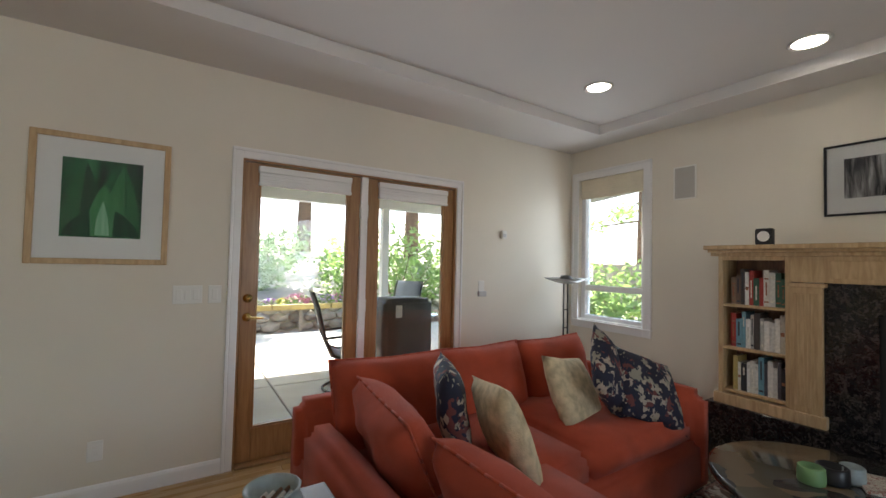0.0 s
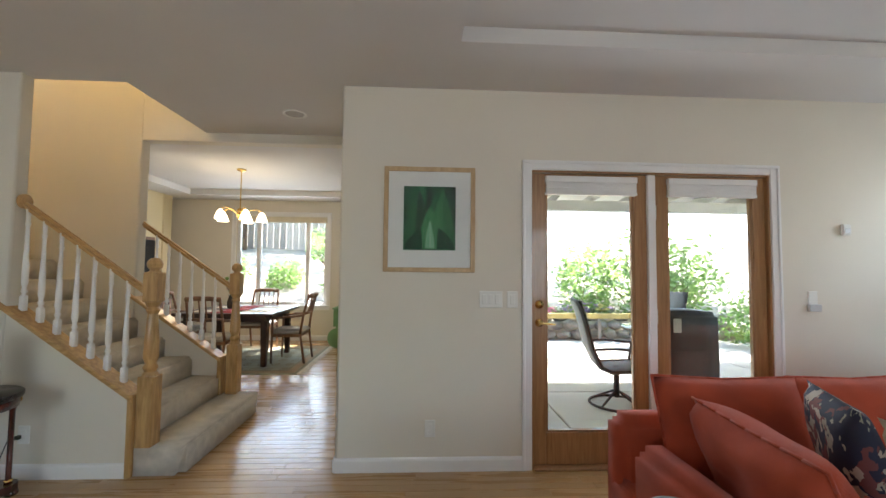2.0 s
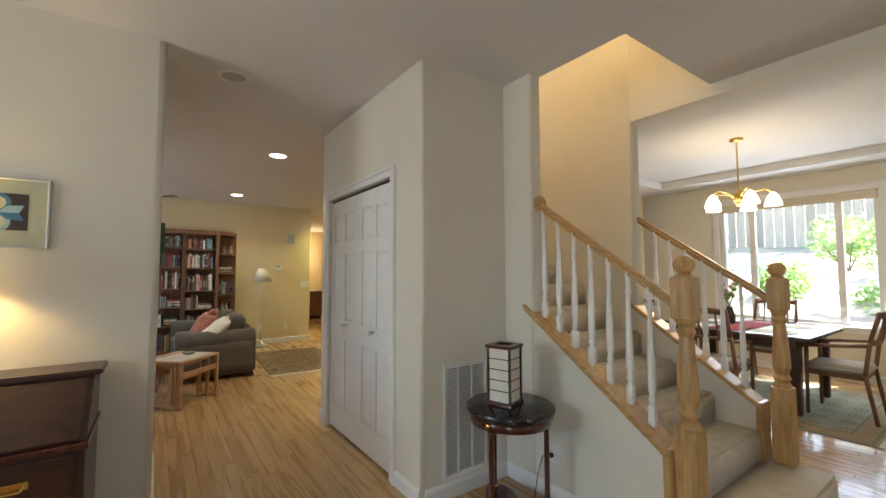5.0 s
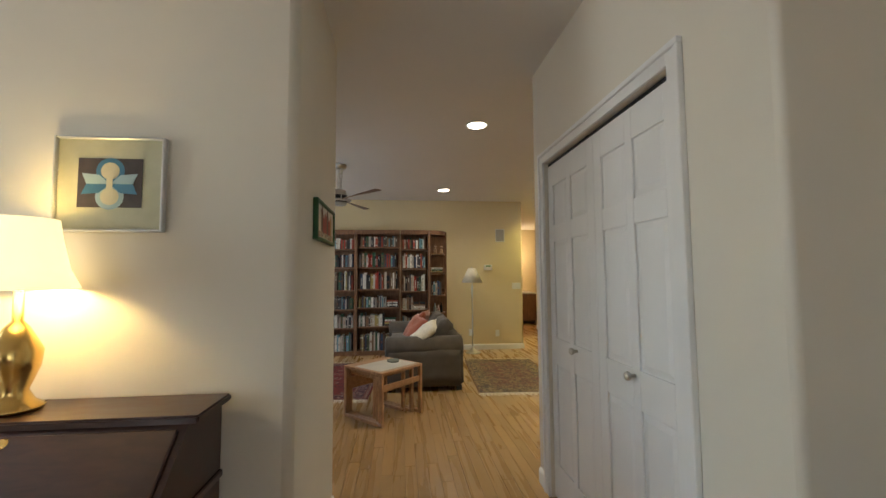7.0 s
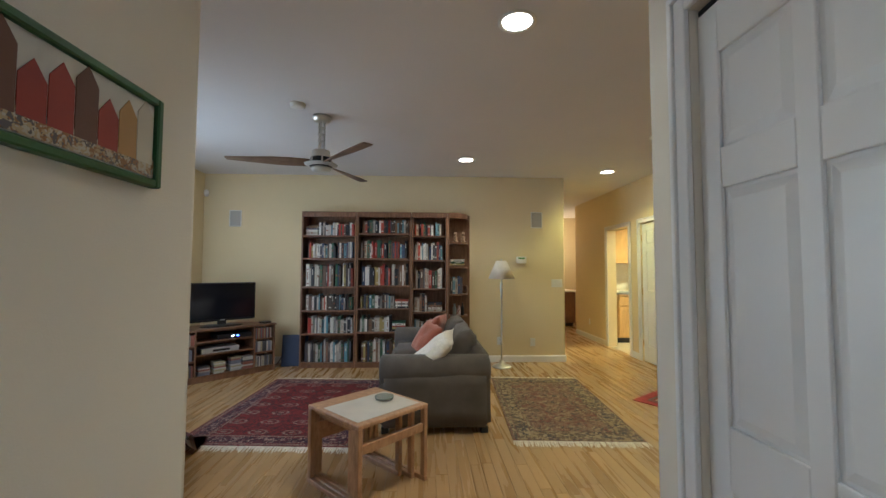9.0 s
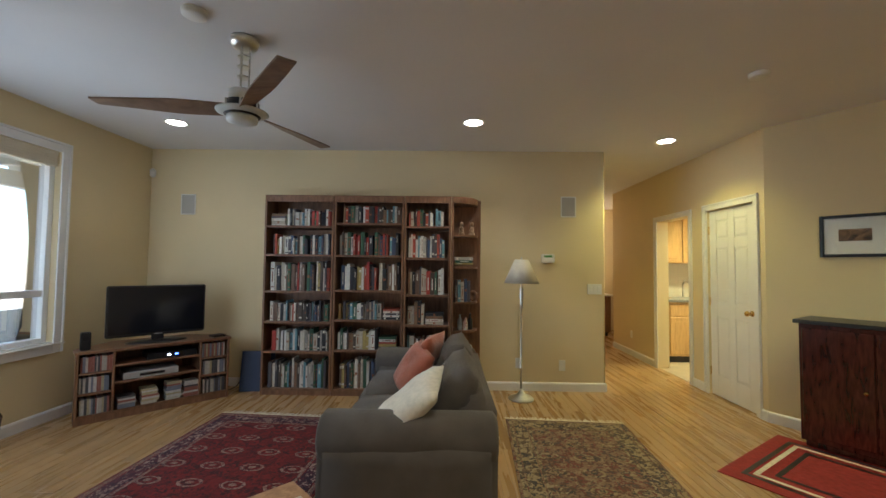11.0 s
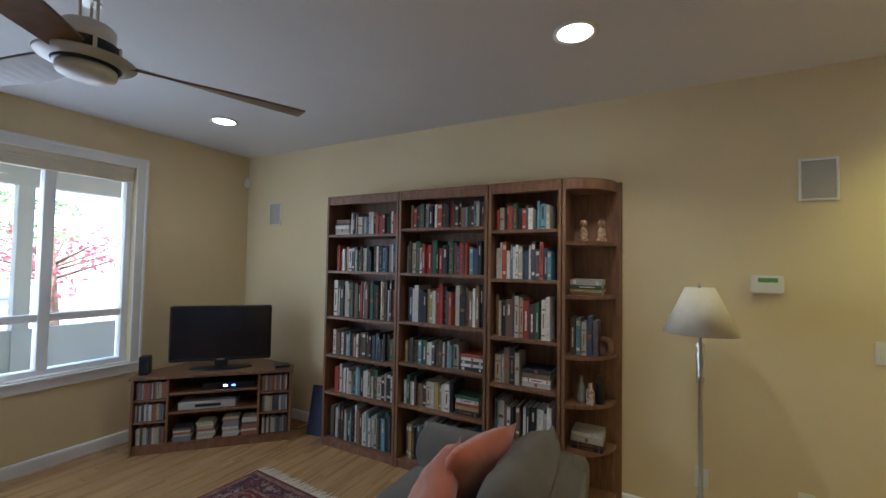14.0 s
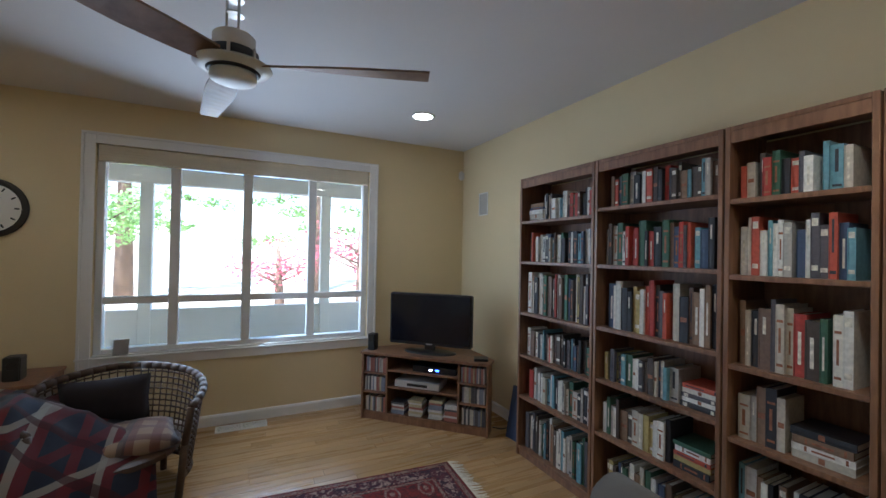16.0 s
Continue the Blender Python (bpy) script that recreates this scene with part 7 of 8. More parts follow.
for k in range(3):
    part("upright", box(-0.012 + (k - 1) * 0.11, -0.0095, 0.025, 0.0 + (k - 1) * 0.11, -0.002, 0.655), M["white_plastic"], rg)
for k in range(44):
    z = 0.032 + k * 0.0142
    part("slat", shifted(box(-W / 2 + 0.025, -0.004, -0.0055, W / 2 - 0.025, -0.0028, 0.0055), 0, -0.003, z, 35, 0, 0), M["white_plastic"], rg)
ot = thing("occasional_table", (-2.01, 3.27, 0), "round dark mahogany table on three columns with a shaped base", "side table")
part("tabletop", lathe([(0.235, 0.585), (0.245, 0.595), (0.245, 0.615), (0.235, 0.622)], 40), M["granite"], ot, "black polished stone top", True)
part("apron", lathe([(0.20, 0.53), (0.225, 0.535), (0.225, 0.584), (0.20, 0.5845)], 40), M["mahogany"], ot, "", True)
for k in range(3):
    a = radians(-75 + k * 120)
    x, y = 0.195 * math.cos(a), 0.195 * math.sin(a)
    part("column", lathe([(0.017, 0.075), (0.017, 0.09), (0.014, 0.10), (0.014, 0.50), (0.018, 0.51), (0.018, 0.53)], 16, m=pose(x, y, 0)), M["mahogany"], ot, "", True)
    part("collar", lathe([(0.019, 0), (0.021, 0.008), (0.019, 0.016)], 16, m=pose(x, y, 0.078)), M["brass"], ot, "brass collar", True)
    part("boss", lathe([(0.016, 0), (0.012, 0.008), (0.001, 0.010)], 14, m=pose(0.226 * math.cos(a), 0.226 * math.sin(a), 0.56) @ (Vector((math.cos(a), math.sin(a), 0)).to_track_quat("Z", "Y").to_matrix().to_4x4())), M["brass"], ot, "brass boss", True)
    part("foot", lathe([(0.03, 0), (0.034, 0.01), (0.03, 0.03)], 14, m=pose(0.21 * math.cos(a), 0.21 * math.sin(a), 0)), M["mahogany"], ot, "", True)
bm = bmesh.new()
pts = []
for k in range(36):
    a = 2 * math.pi * k / 36
    lobe = math.cos(3 * (a - radians(-75)))
    r = 0.16 + 0.08 * lobe
    pts.append((r * math.cos(a), r * math.sin(a)))
lo, hi = [bm.verts.new((x, y, 0.03)) for x, y in pts], [bm.verts.new((x, y, 0.075)) for x, y in pts]
bm.faces.new(lo[::-1])
bm.faces.new(hi)
for i in range(36):
    bm.faces.new((lo[i], lo[(i + 1) % 36], hi[(i + 1) % 36], hi[i]))
part("base", bm, M["mahogany"], ot)
ln = thing("lantern_lamp", (-2.03, 3.25, 0.622), "red-framed paper lantern lamp, unlit, on the round table", "lamp", "", 18)
ln.matrix_world = ln.matrix_world @ Matrix.Diagonal((0.80, 0.80, 0.90, 1))
part("base", box(-0.098, -0.098, 0, 0.098, 0.098, 0.025, 0.004), M["mahogany"], ln)
part("cap", merge(box(-0.100, -0.100, 0.345, 0.100, -0.055, 0.365, 0.003), merge(box(-0.100, 0.055, 0.345, 0.100, 0.100, 0.365, 0.003), merge(box(-0.100, -0.055, 0.345, -0.055, 0.055, 0.365, 0.003), box(0.055, -0.055, 0.345, 0.100, 0.055, 0.365, 0.003)))), M["mahogany"], ln)
part("paper_body", box(-0.078, -0.078, 0.025, 0.078, 0.078, 0.345), surface("rice_paper", (0.72, 0.68, 0.58), 0.9, scale=14, vary=0.05, bump=0.3), ln, "cream rice paper")
for x, y in ((-1, -1), (1, -1), (-1, 1), (1, 1)):
    part("post", box(x * 0.083 - 0.007, y * 0.083 - 0.007, 0.025, x * 0.083 + 0.007, y * 0.083 + 0.007, 0.345), M["mahogany"], ln)
for k in range(4):
    z = 0.025 + (k + 1) * 0.064
    part("band", merge(box(-0.0805, -0.0805, z - 0.003, 0.0805, -0.0785, z + 0.003), merge(box(-0.0805, 0.0785, z - 0.003, 0.0805, 0.0805, z + 0.003), merge(box(-0.0805, -0.0785, z - 0.003, -0.0785, 0.0785, z + 0.003), box(0.0785, -0.0785, z - 0.003, 0.0805, 0.0785, z + 0.003)))), M["black"], ln)
wall_plate((-1.97, 3.60, 0.28), 0, "outlet")
root = thing("wall_plug", (-1.99, 3.594, 0.27), "small black plug in the hall outlet", "plug")
part("body", box(-0.014, -0.03, -0.012, 0.014, -0.003, 0.012, 0.004), M["black"], root)
part("lead", pipe([(0, -0.025, 0), (-0.05, -0.03, -0.02), (-0.07, -0.05, -0.12), (-0.06, -0.10, -0.262)], 0.003, 6), M["black"], root, "", True)

# ---- dining room ----
rug("dining_rug", -3.10, -1.02, 6.18, 8.05, surface("sage_wool_pile", (0.33, 0.33, 0.24), 0.95, scale=9, vary=0.15, bump=0.6, bump_scale=260), surface("tan_wool_band", (0.34, 0.25, 0.15), 0.95, scale=20, vary=0.15, bump=0.6), surface("olive_wool_line", (0.22, 0.20, 0.12), 0.95, scale=20, vary=0.15, bump=0.6), "pale sage wool dining rug with a tan border", 8, M["fringe"])
dt = thing("dining_table", (-2.15, 7.05, 0.012), "dark reddish wooden dining table", "dining table")
part("tabletop", box(-0.62, -0.62, 0.70, 0.70, 0.62, 0.735, 0.006), M["cherry"], dt)
part("apron", box(-0.52, -0.52, 0.61, 0.58, 0.52, 0.70, 0.003), M["cherry"], dt)
for x in (-0.5, 0.56):
    for y in (-0.48, 0.48):
        own = box(x - 0.045, y - 0.045, 0, x + 0.045, y + 0.045, 0.62, 0.006)
        for v in own.verts:
            if v.co.z < 0.1:
                v.co.x, v.co.y = x + (v.co.x - x) * 0.75, y + (v.co.y - y) * 0.75
        part("leg", own, M["cherry"], dt)


def dining_chair(at, turn):
    """Faces +y in its own frame, with curved arms."""
    root = thing("dining_chair", at, "brown wooden dining armchair with a pale seat", "chair", "chairs round the dining table", turn)
    for x in (-0.23, 0.23):
        part("front_leg", rod((x, 0.20, 0), (x, 0.19, 0.64), 0.014, r2=0.018), M["walnut"], root, "", True)
        part("back_leg", pipe([(x * 0.95, -0.26, 0), (x, -0.20, 0.42), (x * 0.92, -0.24, 0.72), (x * 0.88, -0.31, 0.98)], 0.017), M["walnut"], root, "", True)
        part("arm", pipe([(x, 0.20, 0.635), (x * 1.06, 0.02, 0.655), (x * 0.95, -0.23, 0.68)], 0.017), M["walnut"], root, "", True)
    part("seat", shifted(soft_block(0.46, 0.44, 0.06, 0.02, 3, 0.015), 0, 0, 0.41), surface("pale_seat_cloth", (0.48, 0.45, 0.40), 0.9, scale=20, vary=0.08), root, "pale upholstered seat", True)
    part("seat_rail", box(-0.23, -0.20, 0.37, 0.23, 0.20, 0.412, 0.004), M["walnut"], root)
    part("top_rail", pipe([(-0.205, -0.305, 0.95), (-0.1, -0.335, 0.965), (0.1, -0.335, 0.965), (0.205, -0.305, 0.95)], 0.03), M["walnut"], root, "", True)
    part("mid_rail", pipe([(-0.21, -0.25, 0.70), (0, -0.275, 0.70), (0.21, -0.25, 0.70)], 0.016), M["walnut"], root, "", True)
    for k in range(4):
        x = -0.12 + k * 0.08
        part("splat", rod((x, -0.27, 0.70), (x, -0.33, 0.95), 0.009), M["walnut"], root)
    return root


first = dining_chair((-1.36, 6.98, 0.012), 90)
copy_thing(first, pose(-2.15, 6.33, 0.012, 0, 0, 0))
copy_thing(first, pose(-2.15, 7.80, 0.012, 0, 0, 180))
copy_thing(first, pose(-2.95, 7.05, 0.012, 0, 0, -90))
single("table_runner", box(-0.18, -0.55, 0, 0.18, 0.55, 0.003), M["flat_red"], (-2.15, 7.05, 0.7475), "red cloth runner on the dining table", "table runner")
for x, y in ((-2.45, 6.75), (-1.8, 6.75), (-2.45, 7.35), (-1.8, 7.35)):
    single("place_mat", box(-0.2, -0.14, 0, 0.2, 0.14, 0.003), M["fringe"], (x + (0.02 if x < -2 else -0.02), y, 0.7475 if abs(x + 2.15) > 0.3 else 0.7506), "cream cloth place mat on the dining table", "place mat", "place mats")
root = thing("flower_vase", (-2.30, 7.10, 0.751), "dark vase with pale flowers on the dining table", "vase")
part("vase", lathe([(0.035, 0), (0.05, 0.02), (0.055, 0.10), (0.03, 0.18), (0.035, 0.20)], 20), M["iron_paint"], root, "", True)
for k in range(16):
    a, r, h = rng.uniform(0, 6.28), rng.uniform(0.02, 0.13), rng.uniform(0.30, 0.46)
    tip = (r * math.cos(a), r * math.sin(a), h)
    part("stem", rod((0, 0, 0.18), tip, 0.003, segs=5), M["leaf"], root)
    own = bmesh.new()
    bmesh.ops.create_icosphere(own, subdivisions=1, radius=rng.uniform(0.022, 0.035))
    part("flower", shifted(own, *tip), M["glaze"] if k % 3 else M["leaf"], root)
ch = thing("chandelier", (-2.0, 6.62, H + 0.10), "brass chandelier with lit frosted glass shades", "chandelier")
part("canopy", lathe([(0.02, -0.035), (0.06, -0.02), (0.065, 0)], 24), M["brass"], ch, "", True)
part("stem", lathe([(0.008, -0.56), (0.008, -0.03)], 10), M["brass"], ch)
part("body", lathe([(0.01, -0.72), (0.03, -0.70), (0.05, -0.64), (0.03, -0.60), (0.045, -0.575), (0.012, -0.55)], 20), M["brass"], ch, "", True)
for k in range(5):
    a = radians(20 + k * 72)
    c, s = math.cos(a), math.sin(a)
    part("arm", pipe([(0.03 * c, 0.03 * s, -0.64), (0.12 * c, 0.12 * s, -0.58), (0.22 * c, 0.22 * s, -0.56), (0.28 * c, 0.28 * s, -0.60)], 0.007), M["brass"], ch, "", True)
    part("shade", lathe([(0.075, -0.735), (0.068, -0.70), (0.045, -0.64), (0.022, -0.605), (0.012, -0.60)], 20, m=pose(0.28 * c, 0.28 * s, 0)), M["bulb_glow"], ch, "glowing frosted glass shade", True)
bulb_light("chandelier_lamp", -2.0, 6.62, 2.0, 4, (1.0, 0.76, 0.46), 0.2)
framed("dining_picture", (-0.62, 8.70, 1.22), 0, 0.58, 0.68, 0.02, M["black"], 0.002, painted("dark_figure_shapes", [(0.35, (0.02, 0.03, 0.02)), (0.5, (0.10, 0.13, 0.09)), (0.58, (0.42, 0.48, 0.34)), (0.72, (0.62, 0.62, 0.52))], 2.6, 0.5, (1.6, 1, 0.8)), "dark framed picture with pale abstract shapes")
cart = thing("green_tea_cart", (-0.62, 8.22, 0), "old green painted tea cart with large wheels", "serving cart")
part("body", box(-0.34, -0.24, 0.36, 0.40, 0.24, 0.66, 0.006), M["green_paint"], cart)
part("top", box(-0.36, -0.26, 0.66, 0.42, 0.26, 0.68, 0.004), M["green_paint"], cart)
part("lower_shelf", box(-0.30, -0.20, 0.16, 0.38, 0.20, 0.18), M["green_paint"], cart)
for x in (-0.28, 0.36):
    for y in (-0.2, 0.2):
        part("leg", box(x - 0.015, y - 0.015, 0.03, x + 0.015, y + 0.015, 0.36), M["green_paint"], cart)
for y in (-0.26, 0.26):
    w = part("wheel", lathe([(0.155, -0.012), (0.17, -0.008), (0.17, 0.008), (0.155, 0.012)], 28, m=pose(-0.26, y, 0.17, 90)), M["green_paint"], cart)
    for k in range(6):
        a = k * math.pi / 6
        part("spoke", rod((-0.26 - 0.155 * math.cos(a), y, 0.17 - 0.155 * math.sin(a)), (-0.26 + 0.155 * math.cos(a), y, 0.17 + 0.155 * math.sin(a)), 0.006, segs=6), M["green_paint"], w)
part("axle", rod((-0.26, -0.26, 0.17), (-0.26, 0.26, 0.17), 0.01), M["iron_paint"], cart)
root = thing("potted_plant", (-0.45, 8.25, 0.68), "small leafy plant in a pale pot on the tea cart", "plant")
part("pot", lathe([(0.045, 0), (0.065, 0.09), (0.06, 0.092), (0.05, 0.08), (0.001, 0.078)], 18), M["paper"], root, "", True)
for k in range(14):
    a, h = rng.uniform(0, 6.28), rng.uniform(0.12, 0.3)
    p = Vector((0.09 * math.cos(a), 0.09 * math.sin(a), h))
    bm = rod((0, 0, 0.08), p, 0.003, segs=5)
    own = bmesh.new()
    bmesh.ops.create_icosphere(own, subdivisions=1, radius=0.035)
    merge(bm, own, Matrix.Translation(p) @ Matrix.Rotation(a, 4, "Z") @ Matrix.Diagonal((1.0, 0.6, 0.15, 1)))
    part("leaf", bm, M["leaf"], root)
hut = thing("dining_hutch", (-3.95, 7.3, 0), "dark wooden hutch against the dining room wall", "cabinet", "", 90)
part("body", box(-0.45, -0.40, 0.0, 0.45, -0.0 + 0.24, 0.85, 0.004), M["walnut"], hut)
part("upper_case", box(-0.43, -0.10, 0.85, 0.43, 0.24, 1.85, 0.004), M["walnut"], hut)
for x in (-0.42, 0.01):
    part("door", box(x, -0.415, 0.08, x + 0.41, -0.401, 0.80, 0.004), M["walnut"], hut)
    part("glass_door", box(x, -0.115, 0.92, x + 0.41, -0.101, 1.80, 0.004), M["screen"], hut)
root = thing("floor_vent", (-0.36, 6.88, 0), "dark brown slotted floor vent", "floor vent")
part("frame", box(-0.06, -0.15, 0.0, 0.06, 0.15, 0.005, 0.001), M["walnut"], root)
# black strips on the solid plate, coloured as the dark of its slots
for k in range(9):
    part("slat", box(-0.048, -0.135 + k * 0.031, 0.0052, 0.048, -0.12 + k * 0.031, 0.0065), M["black"], root)
root = thing("dining_switch", (0.0, 5.6, 1.75), "small white sensor on the dining room wall", "sensor", "", -90)
part("case", box(-0.03, -0.03, -0.05, 0.03, 0, 0.05, 0.006), M["white_plastic"], root)

# ---- outside ----
structure("ground", box(-400, -400, -0.45, 400, 400, -0.30), M["soil"], "garden ground reaching the horizon")
for i in range(4):
    for j in range(3):
        x0, y0 = 0.2 + i * 1.75, 3.86 + j * 1.75
        structure("patio_slab", box(x0, y0, -0.30, x0 + 1.735, y0 + 1.735, -0.06, 0.008), M["concrete"], "pale broom-finished patio slab")
porch = thing("patio_roof", (3.4, 5.3, -0.06), "white painted patio roof on posts", "patio roof")
for x in (-1.55, 0.55, 2.6):
    part("post", box(x - 0.06, 1.65, 0.0, x + 0.06, 1.77, 2.36, 0.004), M["outdoor_paint"], porch)
    part("post_base", box(x - 0.085, 1.625, 0.0, x + 0.085, 1.795, 0.14, 0.006), M["outdoor_paint"], porch)
part("beam", box(-3.3, 1.63, 2.36, 4.2, 1.79, 2.52, 0.004), M["outdoor_paint"], porch)
for k in range(13):
    own = box(-3.2 + k * 0.6, -1.49, 0, -3.2 + k * 0.6 + 0.045, 2.35, 0.13, 0.003)
    for v in own.verts:
        v.co.z += 2.79 - (v.co.y + 1.49) * 0.09
    part("rafter", own, M["outdoor_paint"], porch)
own = box(-3.3, -1.49, 0, 4.3, 2.45, 0.04)
for v in own.verts:
    v.co.z += 2.925 - (v.co.y + 1.49) * 0.09
part("roof_deck", own, M["outdoor_paint"], porch)
part("gutter", rod((-3.3, 2.46, 2.58), (4.3, 2.46, 2.58), 0.05), M["outdoor_paint"], porch)

rs = random.Random(21)


def stone(at, s, rnd):
    bm = bmesh.new()
    bmesh.ops.create_icosphere(bm, subdivisions=2, radius=1)
    off = Vector((rnd.uniform(0, 50), rnd.uniform(0, 50), 0))
    for v in bm.verts:
        v.co *= 1 + 0.28 * noise.noise(v.co * 1.4 + off)
        v.co = Vector((v.co.x * s[0], v.co.y * s[1], v.co.z * s[2]))
    return bm


STONES = [mesh_of("stone", stone((0, 0, 0), (0.2, 0.14, 0.12), rs), M["stone"], False) for k in range(5)]


def stone_wall(name, x0, x1, y, z0, rows, label, ax="x"):
    root = thing(name, ((x0 + x1) / 2, y, z0) if ax == "x" else (y, (x0 + x1) / 2, z0), label, "stone wall")
    L = x1 - x0
    n = int(L / 0.34)
    for r in range(rows):
        for k in range(n):
            ob = new("stone", rs.choice(STONES))
            p = -L / 2 + (k + 0.5 + 0.5 * (r % 2)) * L / n
            a, b = (p, rs.uniform(-0.05, 0.05) + r * 0.07) if ax == "x" else (rs.uniform(-0.05, 0.05) + r * 0.07, p)
            ob.matrix_basis = pose(a, b, 0.10 + r * 0.18, 0, 0, rs.uniform(-30, 30) + (0 if ax == "x" else 90)) @ Matrix.Diagonal((rs.uniform(0.75, 1.1), 1, rs.uniform(0.75, 1.05), 1))
            ob.parent = root


stone_wall("garden_wall", -0.5, 7.5, 9.6, -0.30, 4, "low dry stone garden wall past the patio")
edging = thing("bed_edging", (3.2, 9.36, 0.36), "yellow painted timber edging along the flower bed", "garden edging")
for k in range(5):
    part("board", box(-3.0 + k * 1.2, -0.04, 0.0, -1.82 + k * 1.2, 0.04, 0.11, 0.008), surface("yellow_edging_paint", (0.50, 0.37, 0.13), 0.7, scale=6, vary=0.2) if k == 0 else bpy.data.materials["yellow_edging_paint"], edging)
for k in range(5):
    part("stake", box(-2.45 + k * 1.2, 0.045, -0.5, -2.39 + k * 1.2, 0.085, 0.09, 0.004), M["fence"], edging)
stone_wall("bank_wall", -6.0, 1.5, 13.6, 0.5, 4, "stacked stone bank behind the dining room")


def bank(name, x0, x1, y0, y1, z0, z1, label):
    bm = bmesh.new()
    n = 24
    g = {}
    for i in range(n + 1):
        for j in range(n + 1):
            x, y = x0 + (x1 - x0) * i / n, y0 + (y1 - y0) * j / n
            g[i, j] = bm.verts.new((x, y, z0 + (z1 - z0) * (j / n) ** 0.8 + (0.25 * noise.noise((x * 0.5, y * 0.5, 0)) if 0 < j else -0.2)))
    for i in range(n):
        for j in range(n):
            bm.faces.new((g[i, j], g[i + 1, j], g[i + 1, j + 1], g[i, j + 1]))
    structure(name, bm, M["soil"], label, True)


bank("garden_bank_north", -20, 20, 9.8, 30, 0.2, 4.0, "sunlit garden bank behind the patio")
bank("garden_bank_east", 8.6, 24, -14, 9.8, -0.3, 0.4, "garden bed beside the house")


def leaves(bm, centre, r, n, size, rnd, flat=1.0):
    """Many small leaf blades scattered through a lumpy crown."""
    off = rnd.uniform(0, 90)
    for _ in range(n):
        d = Vector((rnd.gauss(0, 1), rnd.gauss(0, 1), rnd.gauss(0, 1))).normalized()
        rad = r * rnd.uniform(0.45, 1.0) ** 0.6 * (1 + 0.45 * noise.noise(d * 2.0 + Vector((off, 0, 0))))
        p = Vector(centre) + Vector((d.x * rad, d.y * rad, d.z * rad * flat))
        u = Vector((rnd.gauss(0, 1), rnd.gauss(0, 1), rnd.gauss(0, 0.6))).normalized()
        w = u.cross(Vector((rnd.gauss(0, 1), rnd.gauss(0, 1), rnd.gauss(0, 1)))).normalized()
        s = size * rnd.uniform(0.6, 1.3)
        vs = [bm.verts.new(p + q) for q in (-u * s, w * s * 0.42, u * s, -w * s * 0.42)]
        bm.faces.new(vs)


def shrub(at, r, seed, mat="leaf", label="leafy green garden shrub"):
    rnd = random.Random(seed)
    root = thing("shrub", at, label, "shrub", "garden shrubs")
    st = bmesh.new()
    for k in range(6):
        a = rnd.uniform(0, 6.28)
        rod((0, 0, -0.1), (r * 0.6 * math.cos(a), r * 0.6 * math.sin(a), r * rnd.uniform(0.6, 1.1)), 0.02, st, 5, 0.006)
    part("stems", st, M["bark"], root)
    bm = bmesh.new()
    for k in range(5):
        leaves(bm, (rnd.uniform(-0.5, 0.5) * r, rnd.uniform(-0.5, 0.5) * r, r * rnd.uniform(0.45, 0.95)), r * 0.55, 270, 0.055 * (0.7 + 0.5 * r), rnd)
    tagged(part("foliage", bm, M[mat], root), kind="stuff")


def tree(at, h, r, seed, conifer=True, mat="leaf", label="tall conifer with an uneven crown", count=80):
    rnd = random.Random(seed)
    root = thing("tree", at, label, "tree", "garden trees")
    tr = rod((0, 0, -0.3), (0.1, 0.05, h * 0.95), 0.16 + 0.012 * h, bm=None, segs=10, r2=0.03)
    bm = bmesh.new()
    n = 26 if conifer else 12
    for k in range(n):
        f = 0.22 + 0.75 * k / n if conifer else rnd.uniform(0.35, 0.7)
        a = k * 2.4
        ln = r * (1.08 - f) * rnd.uniform(0.8, 1.2) + 0.25 if conifer else r * rnd.uniform(0.7, 1.0)
        tip = Vector((ln * math.cos(a), ln * math.sin(a), h * f + (-0.15 * ln if conifer else 0.4 * ln)))
        rod((0, 0, h * f), tip, 0.035, tr, 5, 0.008)
        for t in (0.5, 0.8, 1.0):
            p = Vector((0, 0, h * f)).lerp(tip, t)
            leaves(bm, p, (0.42 if conifer else 0.5) * (0.5 + 0.25 * r), count, 0.10 if conifer else 0.07, rnd, 0.45 if conifer else 0.7)
    part("trunk", tr, M["bark"], root, "", True)
    tagged(part("crown", bm, M[mat], root), kind="stuff")


for k, (x, y, z, r) in enumerate(((1.0, 11.0, 0.3, 0.6), (2.6, 11.4, 0.4, 0.65), (4.4, 10.6, 0.3, 1.25), (5.6, 9.9, 0.1, 1.65), (6.8, 10.4, 0.2, 1.2), (7.6, 8.6, -0.3, 1.1), (3.2, 12.5, 0.8, 1.2), (0.0, 13.0, 0.8, 1.1),
                                  (-3.4, 12.2, 0.5, 0.8), (-1.4, 11.9, 0.4, 0.7), (-5.2, 13.0, 0.7, 1.1), (-2.6, 14.6, 1.4, 0.9), (-0.4, 15.0, 1.5, 1.1), (7.3, 3.4, -0.3, 0.9), (7.0, 4.6, -0.3, 1.1), (7.8, 2.2, -0.3, 1.0), (8.6, 5.8, -0.3, 1.3))):
    shrub((x, y, z), r, 50 + k)
